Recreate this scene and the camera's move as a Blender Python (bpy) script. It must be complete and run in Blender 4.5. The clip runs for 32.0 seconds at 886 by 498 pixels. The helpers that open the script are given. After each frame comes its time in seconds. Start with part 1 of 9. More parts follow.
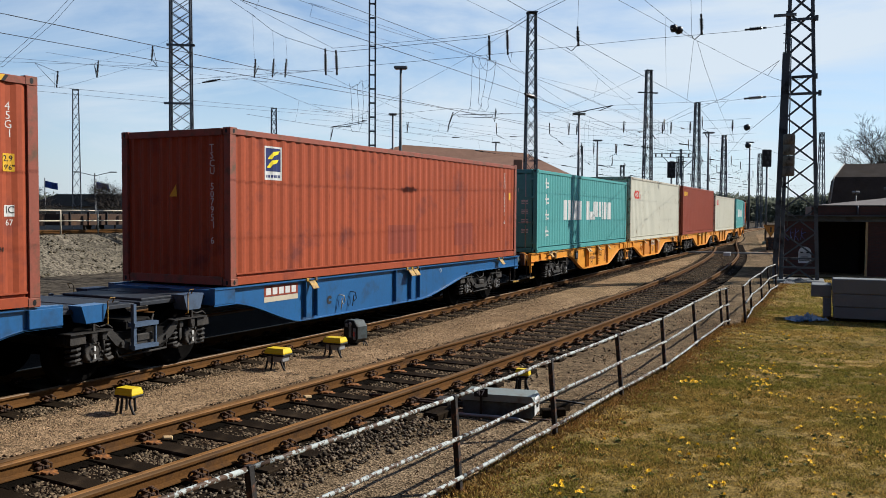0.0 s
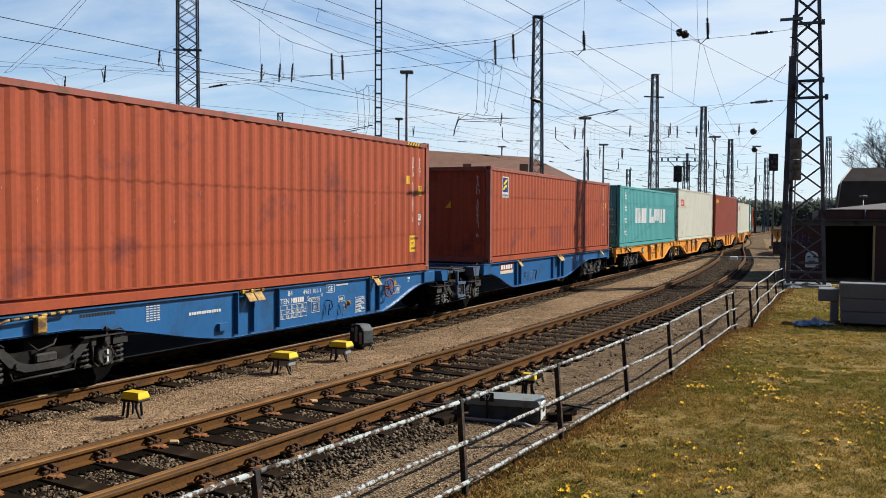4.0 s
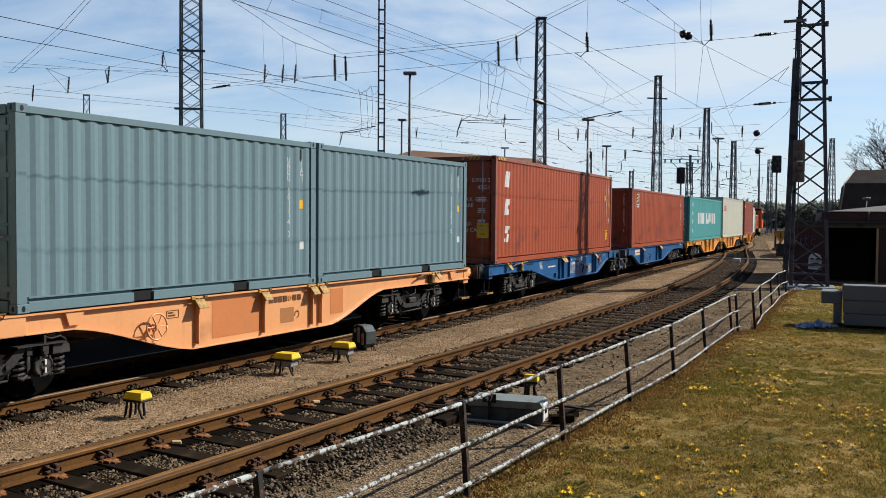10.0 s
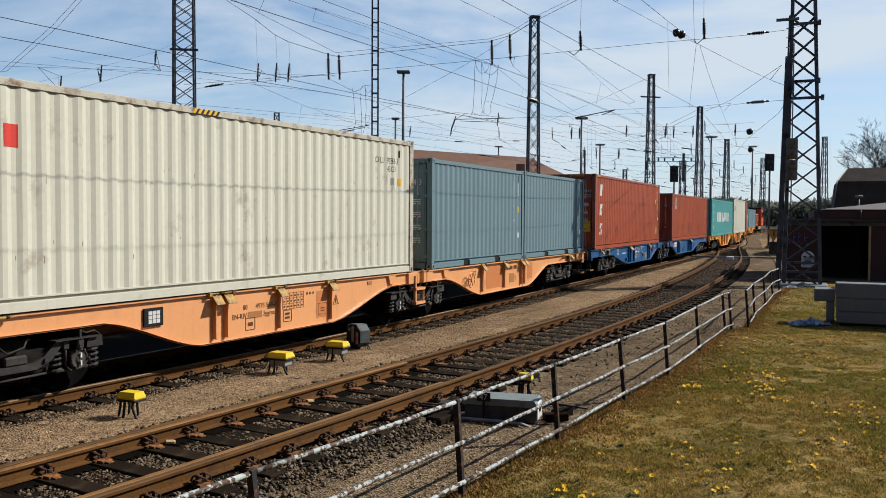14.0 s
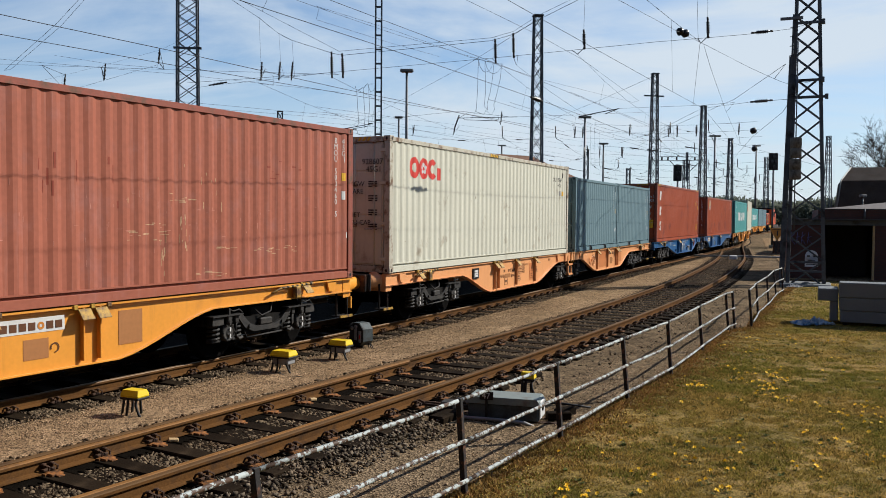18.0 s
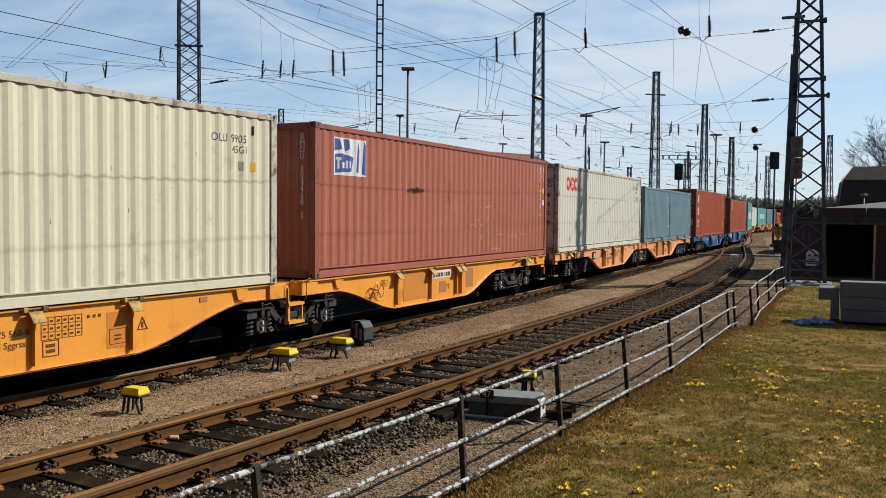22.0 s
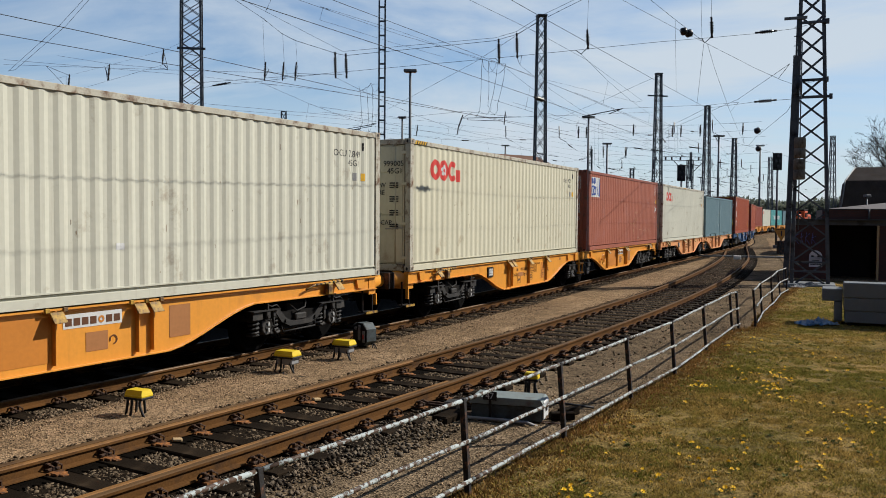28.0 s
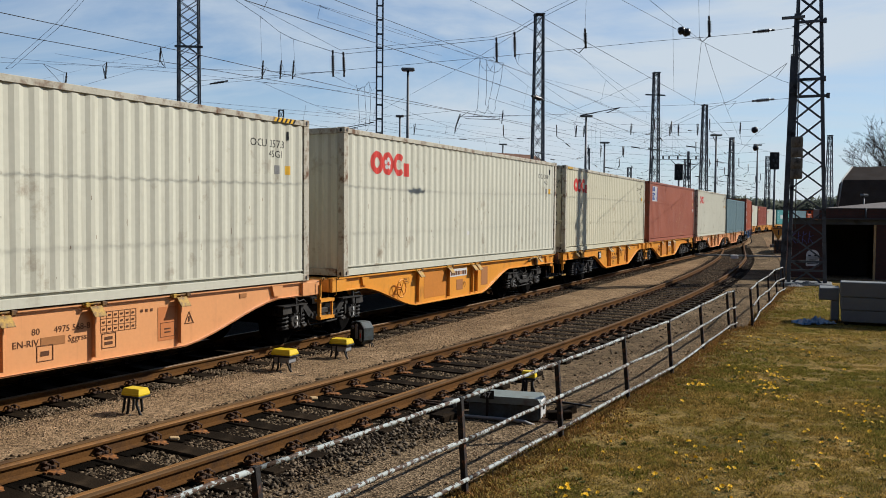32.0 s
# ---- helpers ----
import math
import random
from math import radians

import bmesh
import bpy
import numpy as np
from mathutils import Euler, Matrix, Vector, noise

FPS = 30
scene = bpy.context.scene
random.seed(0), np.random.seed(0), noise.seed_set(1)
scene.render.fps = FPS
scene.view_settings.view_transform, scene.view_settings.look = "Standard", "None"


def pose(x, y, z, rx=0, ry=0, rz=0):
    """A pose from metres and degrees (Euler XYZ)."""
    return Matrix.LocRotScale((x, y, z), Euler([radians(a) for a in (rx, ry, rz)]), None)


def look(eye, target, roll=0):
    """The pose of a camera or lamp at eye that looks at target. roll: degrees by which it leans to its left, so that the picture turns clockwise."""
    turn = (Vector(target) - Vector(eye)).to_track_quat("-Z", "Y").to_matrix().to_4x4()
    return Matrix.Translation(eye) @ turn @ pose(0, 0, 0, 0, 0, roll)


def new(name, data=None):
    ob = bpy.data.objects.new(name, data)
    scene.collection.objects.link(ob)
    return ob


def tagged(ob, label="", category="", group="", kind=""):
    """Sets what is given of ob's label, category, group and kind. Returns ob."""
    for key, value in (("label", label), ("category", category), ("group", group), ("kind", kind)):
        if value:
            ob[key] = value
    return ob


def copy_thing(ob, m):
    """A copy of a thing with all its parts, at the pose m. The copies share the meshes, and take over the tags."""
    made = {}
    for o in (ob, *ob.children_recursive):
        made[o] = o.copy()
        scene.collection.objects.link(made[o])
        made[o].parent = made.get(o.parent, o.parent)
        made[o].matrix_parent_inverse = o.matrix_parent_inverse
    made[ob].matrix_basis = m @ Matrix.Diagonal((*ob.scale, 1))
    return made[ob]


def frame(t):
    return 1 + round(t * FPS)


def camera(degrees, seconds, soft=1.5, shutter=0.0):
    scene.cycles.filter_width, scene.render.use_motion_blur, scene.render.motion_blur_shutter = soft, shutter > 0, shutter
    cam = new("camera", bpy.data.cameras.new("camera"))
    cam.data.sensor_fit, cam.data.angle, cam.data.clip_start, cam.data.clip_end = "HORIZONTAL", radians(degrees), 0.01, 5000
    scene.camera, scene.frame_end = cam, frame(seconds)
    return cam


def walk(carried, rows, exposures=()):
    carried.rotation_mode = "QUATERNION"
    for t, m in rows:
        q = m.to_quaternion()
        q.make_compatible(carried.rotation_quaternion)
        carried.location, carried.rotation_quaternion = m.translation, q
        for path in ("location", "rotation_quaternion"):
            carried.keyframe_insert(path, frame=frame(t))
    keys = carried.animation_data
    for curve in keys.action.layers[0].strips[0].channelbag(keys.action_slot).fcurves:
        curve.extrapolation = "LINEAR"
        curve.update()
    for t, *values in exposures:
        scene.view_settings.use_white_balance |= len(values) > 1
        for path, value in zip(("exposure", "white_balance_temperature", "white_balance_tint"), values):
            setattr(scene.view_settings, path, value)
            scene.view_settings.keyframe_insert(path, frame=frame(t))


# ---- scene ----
# The camera stands on the grass and is held by hand: seconds, heading, tilt, lean in degrees
AIM = [
    (0, 0.384, -2.394, 0.321), (0.5, 0.351, -2.391, 0.340), (1, 0.330, -2.348, 0.394), (1.5, 0.257, -2.322, 0.435), (2, 0.159, -2.290, 0.388), (2.5, 0.069, -2.236, 0.357),
    (3, 0.005, -2.164, 0.291), (3.5, -0.022, -2.149, 0.286), (5.5, 0.054, -1.958, 0.393), (6, -0.000, -1.958, 0.394), (6.5, -0.061, -1.870, 0.328), (7, -0.110, -1.972, 0.353),
    (7.5, -0.105, -2.012, 0.396), (8, -0.053, -2.066, 0.418), (8.5, -0.018, -2.070, 0.418), (9, -0.059, -2.046, 0.477), (9.5, -0.146, -2.024, 0.458), (10, -0.193, -2.037, 0.440),
    (10.5, -0.185, -2.068, 0.391), (11, -0.106, -2.123, 0.403), (11.5, -0.001, -2.110, 0.441), (12, 0.117, -2.058, 0.449), (12.5, 0.176, -2.011, 0.419), (13, 0.197, -2.055, 0.354),
    (13.5, 0.223, -2.110, 0.344), (14, 0.209, -2.116, 0.329), (14.5, 0.179, -2.115, 0.362), (16.5, 0.234, -2.224, 0.342), (17, 0.129, -2.218, 0.334), (17.5, 0.063, -2.217, 0.328),
    (18, 0.007, -2.202, 0.421), (18.5, -0.065, -2.220, 0.471), (19, -0.105, -2.207, 0.479), (19.5, -0.117, -2.239, 0.427), (20, -0.123, -2.242, 0.403), (20.5, -0.138, -2.281, 0.481),
    (21, -0.166, -2.276, 0.466), (21.5, -0.107, -2.276, 0.544), (22, -0.049, -2.312, 0.539), (22.5, -0.016, -2.372, 0.528), (23, -0.018, -2.388, 0.490), (23.5, -0.065, -2.366, 0.430),
    (24, -0.128, -2.314, 0.336), (24.5, -0.140, -2.297, 0.381), (25, -0.126, -2.349, 0.395), (25.5, -0.162, -2.349, 0.401), (27.5, -0.231, -2.237, 0.387), (28, -0.226, -2.196, 0.409),
    (28.5, -0.217, -2.219, 0.460), (29, -0.238, -2.224, 0.479), (29.5, -0.269, -2.276, 0.462), (30, -0.272, -2.318, 0.428), (30.5, -0.297, -2.342, 0.442), (31, -0.276, -2.281, 0.479),
    (31.5, -0.163, -2.269, 0.507), (32, -0.055, -2.278, 0.491),
]
EYE = Vector((0, 0, 2.382))


def aim(yaw, pitch, lean):
    a, b = radians(yaw), radians(pitch)
    way = Vector((math.sin(a) * math.cos(b), math.cos(a) * math.cos(b), math.sin(b)))
    return look(EYE, EYE + way * 10, lean)


cam = camera(54.31, 32.0, soft=0.9)
walk(cam, [(t, aim(y, p, r)) for t, y, p, r in AIM], exposures=[(0, 0.78), (2, 0.84), (6, 0.87), (9, 0.80), (13, 0.66), (20, 0.70), (25, 0.58), (32, 0.53)])

# ---- light: sun high on the right, thin high cloud ----
SUN_EL, SUN_AZ = 37.0, 71.0       # azimuth clockwise from +Y
world = bpy.data.worlds.new("world")
scene.world = world
world.use_nodes = True
wn, wl = world.node_tree.nodes, world.node_tree.links
wn.clear()
w_out = wn.new("ShaderNodeOutputWorld")
w_bg = wn.new("ShaderNodeBackground")
w_sky = wn.new("ShaderNodeTexSky")
w_sky.sky_type, w_sky.sun_disc = "NISHITA", False
w_sky.sun_elevation, w_sky.sun_rotation = radians(SUN_EL), radians(SUN_AZ)
w_sky.air_density, w_sky.dust_density, w_sky.ozone_density = 1.0, 0.25, 3.0
w_co = wn.new("ShaderNodeTexCoord")
w_map = wn.new("ShaderNodeMapping")
w_map.inputs["Scale"].default_value = (1.1, 1.5, 5.0)
w_map.inputs["Rotation"].default_value = (0.12, 0.1, 0.5)
w_noise = wn.new("ShaderNodeTexNoise")
w_noise.inputs["Scale"].default_value, w_noise.inputs["Detail"].default_value = 1.6, 9.0
w_noise.inputs["Roughness"].default_value, w_noise.inputs["Distortion"].default_value = 0.58, 0.5
w_ramp = wn.new("ShaderNodeValToRGB")
w_ramp.color_ramp.elements[0].position, w_ramp.color_ramp.elements[1].position = 0.325, 0.60
w_mul = wn.new("ShaderNodeMath")
w_mul.operation = "MULTIPLY"
w_mul.inputs[1].default_value = 0.95
w_mix = wn.new("ShaderNodeMix")
w_mix.data_type = "RGBA"
# thin cloud scatters forward: it is dimmer on the side away from the sun
w_dot = wn.new("ShaderNodeVectorMath")
w_dot.operation = "DOT_PRODUCT"
w_dot.inputs[1].default_value = (math.sin(radians(SUN_AZ)) * math.cos(radians(SUN_EL)), math.cos(radians(SUN_AZ)) * math.cos(radians(SUN_EL)), math.sin(radians(SUN_EL)))
w_phase = wn.new("ShaderNodeMapRange")
w_phase.interpolation_type = "SMOOTHSTEP"
for key, value in (("From Min", -0.45), ("From Max", 0.10), ("To Min", 0.08), ("To Max", 1.0)):
    w_phase.inputs[key].default_value = value
w_cloud = wn.new("ShaderNodeVectorMath")
w_cloud.operation = "SCALE"
w_cloud.inputs[0].default_value = (6.7, 7.6, 8.5)
wl.new(w_co.outputs["Generated"], w_dot.inputs[0])
wl.new(w_dot.outputs["Value"], w_phase.inputs["Value"])
wl.new(w_phase.outputs["Result"], w_cloud.inputs["Scale"])
wl.new(w_cloud.outputs["Vector"], w_mix.inputs["B"])
wl.new(w_co.outputs["Generated"], w_map.inputs["Vector"])
wl.new(w_map.outputs["Vector"], w_noise.inputs["Vector"])
wl.new(w_noise.outputs["Fac"], w_ramp.inputs["Fac"])
wl.new(w_ramp.outputs["Color"], w_mul.inputs[0])
# the thin cloud lies towards the horizon, the sky overhead is clear
w_sep = wn.new("ShaderNodeSeparateXYZ")
w_low = wn.new("ShaderNodeMapRange")
w_low.interpolation_type = "SMOOTHSTEP"
for key, value in (("From Min", 0.16), ("From Max", 0.62), ("To Min", 1.0), ("To Max", 0.12)):
    w_low.inputs[key].default_value = value
w_fac = wn.new("ShaderNodeMath")
w_fac.operation = "MULTIPLY"
wl.new(w_co.outputs["Generated"], w_sep.inputs["Vector"])
wl.new(w_sep.outputs["Z"], w_low.inputs["Value"])
wl.new(w_mul.outputs[0], w_fac.inputs[0])
wl.new(w_low.outputs["Result"], w_fac.inputs[1])
w_haze = wn.new("ShaderNodeMapRange")
for key, value in (("From Min", 0.0), ("From Max", 0.20), ("To Min", 0.9), ("To Max", 0.0)):
    w_haze.inputs[key].default_value = value
w_max = wn.new("ShaderNodeMath")
w_max.operation = "MAXIMUM"
wl.new(w_sep.outputs["Z"], w_haze.inputs["Value"])
wl.new(w_fac.outputs[0], w_max.inputs[0])
wl.new(w_haze.outputs["Result"], w_max.inputs[1])
wl.new(w_max.outputs[0], w_mix.inputs["Factor"])
w_tint = wn.new("ShaderNodeVectorMath")
w_tint.operation = "MULTIPLY"
w_tint.inputs[1].default_value = (0.90, 1.10, 1.27)
wl.new(w_sky.outputs["Color"], w_tint.inputs[0])
wl.new(w_tint.outputs["Vector"], w_mix.inputs["A"])
wl.new(w_mix.outputs["Result"], w_bg.inputs["Color"])
w_bg.inputs["Strength"].default_value = 0.062
wl.new(w_bg.outputs["Background"], w_out.inputs["Surface"])

sun = new("sun", bpy.data.lights.new("sun", "SUN"))
sun.data.energy, sun.data.angle, sun.data.color = 4.75, radians(0.55), (1.0, 0.95, 0.87)
a, e = radians(SUN_AZ), radians(SUN_EL)
sun.matrix_world = look((0, 0, 60), (-math.sin(a) * math.cos(e), -math.cos(a) * math.cos(e), 60 - math.sin(e)))

# ---- materials ----
def mat(name, col, rough=0.6, metal=0.0, var=0.25, scale=3.0, fine=40.0, bump=0.1, dirt=None, dirt_amount=0.0, dirt_scale=1.2,
        random_hue=0.0, spec=0.22, island=0.0, streak=None, streak_amount=0.5, hard=False):
    """A surface with two scales of variation, an optional second colour in patches, and fine relief."""
    m = bpy.data.materials.new(name)
    m.use_nodes = True
    n, l = m.node_tree.nodes, m.node_tree.links
    bs = n["Principled BSDF"]
    bs.inputs["Roughness"].default_value, bs.inputs["Metallic"].default_value = rough, metal
    bs.inputs["Specular IOR Level"].default_value = spec
    co = n.new("ShaderNodeTexCoord")
    big, small = n.new("ShaderNodeTexNoise"), n.new("ShaderNodeTexNoise")
    for node, s, d in ((big, scale, 5), (small, fine, 3)):
        node.inputs["Scale"].default_value, node.inputs["Detail"].default_value = s, d
        l.new(co.outputs["Object"], node.inputs["Vector"])
    add = n.new("ShaderNodeMath")
    add.operation = "ADD"
    l.new(big.outputs["Fac"], add.inputs[0])
    l.new(small.outputs["Fac"], add.inputs[1])
    rng = n.new("ShaderNodeMapRange")
    rng.inputs["From Min"].default_value, rng.inputs["From Max"].default_value = 0.6, 1.4
    rng.inputs["To Min"].default_value, rng.inputs["To Max"].default_value = 1 - var, 1 + var
    l.new(add.outputs[0], rng.inputs["Value"])
    value = rng.outputs["Result"]
    if random_hue or island:
        src = n.new("ShaderNodeNewGeometry").outputs["Random Per Island"] if island else n.new("ShaderNodeObjectInfo").outputs["Random"]
        r2 = n.new("ShaderNodeMapRange")
        w = island or random_hue
        r2.inputs["To Min"].default_value, r2.inputs["To Max"].default_value = 1 - w, 1 + w
        l.new(src, r2.inputs["Value"])
        mm = n.new("ShaderNodeMath")
        mm.operation = "MULTIPLY"
        l.new(value, mm.inputs[0])
        l.new(r2.outputs["Result"], mm.inputs[1])
        value = mm.outputs[0]
    base = n.new("ShaderNodeRGB")
    base.outputs[0].default_value = (*col, 1)
    colour = base.outputs[0]
    if dirt:
        dn = n.new("ShaderNodeTexNoise")
        dn.inputs["Scale"].default_value, dn.inputs["Detail"].default_value, dn.inputs["Roughness"].default_value = dirt_scale, 8, 0.65
        l.new(co.outputs["Object"], dn.inputs["Vector"])
        dr = n.new("ShaderNodeMapRange")
        dr.inputs["From Min"].default_value, dr.inputs["From Max"].default_value = 0.62 - dirt_amount * 0.3, 0.74 - dirt_amount * 0.2
        if hard:
            dr.inputs["From Min"].default_value, dr.inputs["From Max"].default_value = 0.66 - dirt_amount * 0.15, 0.69 - dirt_amount * 0.15
        l.new(dn.outputs["Fac"], dr.inputs["Value"])
        mix = n.new("ShaderNodeMix")
        mix.data_type = "RGBA"
        mix.inputs["B"].default_value = (*dirt, 1)
        l.new(dr.outputs["Result"], mix.inputs["Factor"])
        l.new(colour, mix.inputs["A"])
        colour = mix.outputs["Result"]
    if streak:
        mp = n.new("ShaderNodeMapping")
        mp.inputs["Scale"].default_value = (5.0, 5.0, 0.35)
        st = n.new("ShaderNodeTexNoise")
        st.inputs["Scale"].default_value, st.inputs["Detail"].default_value, st.inputs["Roughness"].default_value = 1.6, 7, 0.7
        l.new(co.outputs["Object"], mp.inputs["Vector"])
        l.new(mp.outputs["Vector"], st.inputs["Vector"])
        sr = n.new("ShaderNodeMapRange")
        sr.inputs["From Min"].default_value, sr.inputs["From Max"].default_value = 0.54, 0.80
        sr.inputs["To Max"].default_value = streak_amount
        l.new(st.outputs["Fac"], sr.inputs["Value"])
        sm = n.new("ShaderNodeMix")
        sm.data_type = "RGBA"
        sm.inputs["B"].default_value = (*streak, 1)
        l.new(sr.outputs["Result"], sm.inputs["Factor"])
        l.new(colour, sm.inputs["A"])
        colour = sm.outputs["Result"]
    sc = n.new("ShaderNodeVectorMath")
    sc.operation = "SCALE"
    l.new(colour, sc.inputs[0])
    l.new(value, sc.inputs["Scale"])
    l.new(sc.outputs["Vector"], bs.inputs["Base Color"])
    if bump:
        b = n.new("ShaderNodeBump")
        b.inputs["Strength"].default_value, b.inputs["Distance"].default_value = min(1.0, bump), 0.02
        l.new(small.outputs["Fac"], b.inputs["Height"])
        l.new(b.outputs["Normal"], bs.inputs["Normal"])
    return m


RUST, GRIME = (0.16, 0.065, 0.03), (0.10, 0.085, 0.07)
M = {}
M["red_a"] = mat("container_red", (0.250, 0.0560, 0.0260), 0.5, 0, 0.12, 0.7, 14, 0.05, (0.1343, 0.0365, 0.0272), 0.25, 1.0, streak=(0.10, 0.030, 0.022), streak_amount=0.55, spec=0.1)
M["red_b"] = mat("container_oxide_red", (0.258, 0.0850, 0.0535), 0.55, 0, 0.14, 0.6, 12, 0.05, (0.2567, 0.0978, 0.0731), 0.3, 1.4, streak=(0.33, 0.17, 0.14), streak_amount=0.5, spec=0.1)
M["red_c"] = mat("container_dark_red", (0.195, 0.047, 0.030), 0.5, 0, 0.12, 0.7, 14, 0.05, streak=(0.09, 0.02, 0.018), streak_amount=0.5, spec=0.1)
M["grey"] = mat("container_blue_grey", (0.1080, 0.1667, 0.1860), 0.5, 0, 0.08, 0.6, 12, 0.04, streak=(0.085, 0.12, 0.135), streak_amount=0.4, spec=0.1)
M["white"] = mat("container_cream", (0.435, 0.428, 0.352), 0.5, 0, 0.07, 0.5, 10, 0.04, (0.2567, 0.2261, 0.1717), 0.12, 1.3, streak=(0.25, 0.22, 0.165), streak_amount=0.5, spec=0.1)
M["cream"] = mat("container_warm_cream", (0.45, 0.425, 0.318), 0.5, 0, 0.07, 0.5, 10, 0.04, (0.30, 0.25, 0.17), 0.12, 1.3, streak=(0.28, 0.235, 0.155), streak_amount=0.5, spec=0.1)
M["white_edge"] = mat("rust_chipped_cream", (0.355, 0.335, 0.27), 0.6, 0, 0.15, 2, 30, 0.1, (0.12, 0.065, 0.035), 0.42, 4.5)
M["red_edge"] = mat("rust_chipped_red", (0.205, 0.058, 0.038), 0.6, 0, 0.15, 2, 30, 0.1, (0.10, 0.055, 0.035), 0.4, 4.5)
M["teal"] = mat("container_teal", (0.066, 0.238, 0.232), 0.5, 0, 0.1, 0.6, 12, 0.04, streak=(0.03, 0.10, 0.10), streak_amount=0.4, spec=0.1)
M["bare_scrape"] = mat("scraped_to_primer", (0.40, 0.25, 0.15), 0.7, 0, 0.35, 14, 60, 0.05, (0.20, 0.10, 0.06), 0.4, 18, spec=0.1)
M["scrape"] = mat("scraped_red_paint", (0.36, 0.16, 0.12), 0.7, 0, 0.2, 9, 40, 0, spec=0.1)
M["patch_rust"] = mat("rusty_scrape", (0.20, 0.155, 0.11), 0.8, 0, 0.3, 9, 40, 0, spec=0.1)
M["roof"] = mat("container_roof", (0.1836, 0.1717, 0.1530), 0.7, 0, 0.2, 0.8, 10, 0.1, RUST, 0.4)
M["wagon_blue"] = mat("wagon_blue", (0.0130, 0.0800, 0.2046), 0.32, 0, 0.15, 1.0, 20, 0.04, (0.0187, 0.0425, 0.0859), 0.3, 1.5, streak=(0.02, 0.04, 0.07), streak_amount=0.6, spec=0.5)
M["wagon_salmon"] = mat("wagon_salmon", (0.57, 0.262, 0.108), 0.36, 0, 0.07, 0.8, 16, 0.03, (0.3672, 0.1649, 0.0731), 0.15, 1.0, streak=(0.33, 0.15, 0.07), streak_amount=0.35, spec=0.5)
M["wagon_yellow"] = mat("wagon_orange_yellow", (0.57, 0.235, 0.030), 0.36, 0, 0.09, 0.8, 16, 0.03, (0.3060, 0.1224, 0.0247), 0.2, 1.0, streak=(0.26, 0.11, 0.025), streak_amount=0.4, spec=0.5)
M["coral_patch"] = mat("repainted_coral", (0.43, 0.15, 0.05), 0.4, 0, 0.08, 2, 20, 0.03, (0.36, 0.14, 0.05), 0.2, 2.0, spec=0.4)
M["patch"] = mat("faded_orange_patch", (0.40, 0.145, 0.020), 0.6, 0, 0.12, 1.5, 16, 0.03)
M["patch2"] = mat("brown_orange_patch", (0.28, 0.12, 0.042), 0.6, 0, 0.12, 1.5, 16, 0.03)
M["underframe"] = mat("grimy_underframe", (0.0141, 0.0122, 0.0110), 0.8, 0, 0.4, 3, 30, 0.2, RUST, 0.3)
M["bogie"] = mat("grimy_bogie_steel", (0.0175, 0.0165, 0.0155), 0.7, 0, 0.4, 4, 40, 0.25, (0.034, 0.030, 0.026), 0.5, 3)
M["bar"] = mat("galvanised_bar", (0.30, 0.29, 0.275), 0.5, 0.2, 0.2, 3, 30, 0.05, (0.12, 0.08, 0.05), 0.3, 6)
# wheels and bogie frames have near-black base colours
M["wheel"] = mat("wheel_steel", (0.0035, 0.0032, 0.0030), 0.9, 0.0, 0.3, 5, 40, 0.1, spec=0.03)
M["bogie_frame"] = mat("near_black_bogie_frame", (0.0080, 0.0075, 0.0070), 0.75, 0, 0.4, 4, 40, 0.2, (0.018, 0.015, 0.012), 0.35, 3, spec=0.06)
# near-black ballast: the shade under the train and in hollows is its colour
M["bed_dark"] = mat("shaded_ballast_bed", (0.0050, 0.0038, 0.0026), 0.95, 0, 0.4, 9, 70, 0.8, spec=0.02)
M["flap"] = mat("worn_yellow_paint", (0.350, 0.205, 0.030), 0.6, 0, 0.3, 12, 60, 0.1, (0.090, 0.050, 0.026), 0.72, 9)
M["deck"] = mat("slate_blue_deck", (0.0180, 0.0216, 0.0285), 0.6, 0, 0.25, 2, 30, 0.1, (0.02, 0.02, 0.022), 0.4, 3)
M["black"] = mat("black_paint", (0.0073, 0.0073, 0.0080), 0.5, 0, 0.3, 6, 40, 0.05)
M["ink"] = mat("dark_lettering", (0.0187, 0.0187, 0.0187), 0.6, 0, 0.2, 8, 40, 0)
M["ink_brown"] = mat("brown_lettering", (0.085, 0.034, 0.014), 0.6, 0, 0.2, 8, 40, 0)
M["white_mark"] = mat("white_lettering", (0.4531, 0.4531, 0.4403), 0.6, 0, 0.12, 9, 40, 0)
M["red_mark"] = mat("red_lettering", (0.4403, 0.0306, 0.0213), 0.55, 0, 0.1, 8, 40, 0)
M["yellow_mark"] = mat("yellow_sticker", (0.5202, 0.2941, 0.0187), 0.5, 0, 0.1, 8, 40, 0)
M["blue_mark"] = mat("blue_sticker", (0.0306, 0.0612, 0.2082), 0.5, 0, 0.2, 8, 40, 0)
M["navy_mark"] = mat("navy_sticker", (0.012, 0.020, 0.085), 0.5, 0, 0.15, 8, 40, 0)
M["lemon_mark"] = mat("lemon_sticker", (0.62, 0.50, 0.02), 0.5, 0, 0.1, 8, 40, 0)
M["grey_mark"] = mat("grey_lettering", (0.1836, 0.1836, 0.1776), 0.6, 0, 0.2, 8, 40, 0)
M["rail_side"] = mat("rusty_rail", (0.086, 0.040, 0.013), 0.8, 0, 0.35, 1.5, 50, 0.15, (0.045, 0.024, 0.012), 0.4, 3, spec=0.04)
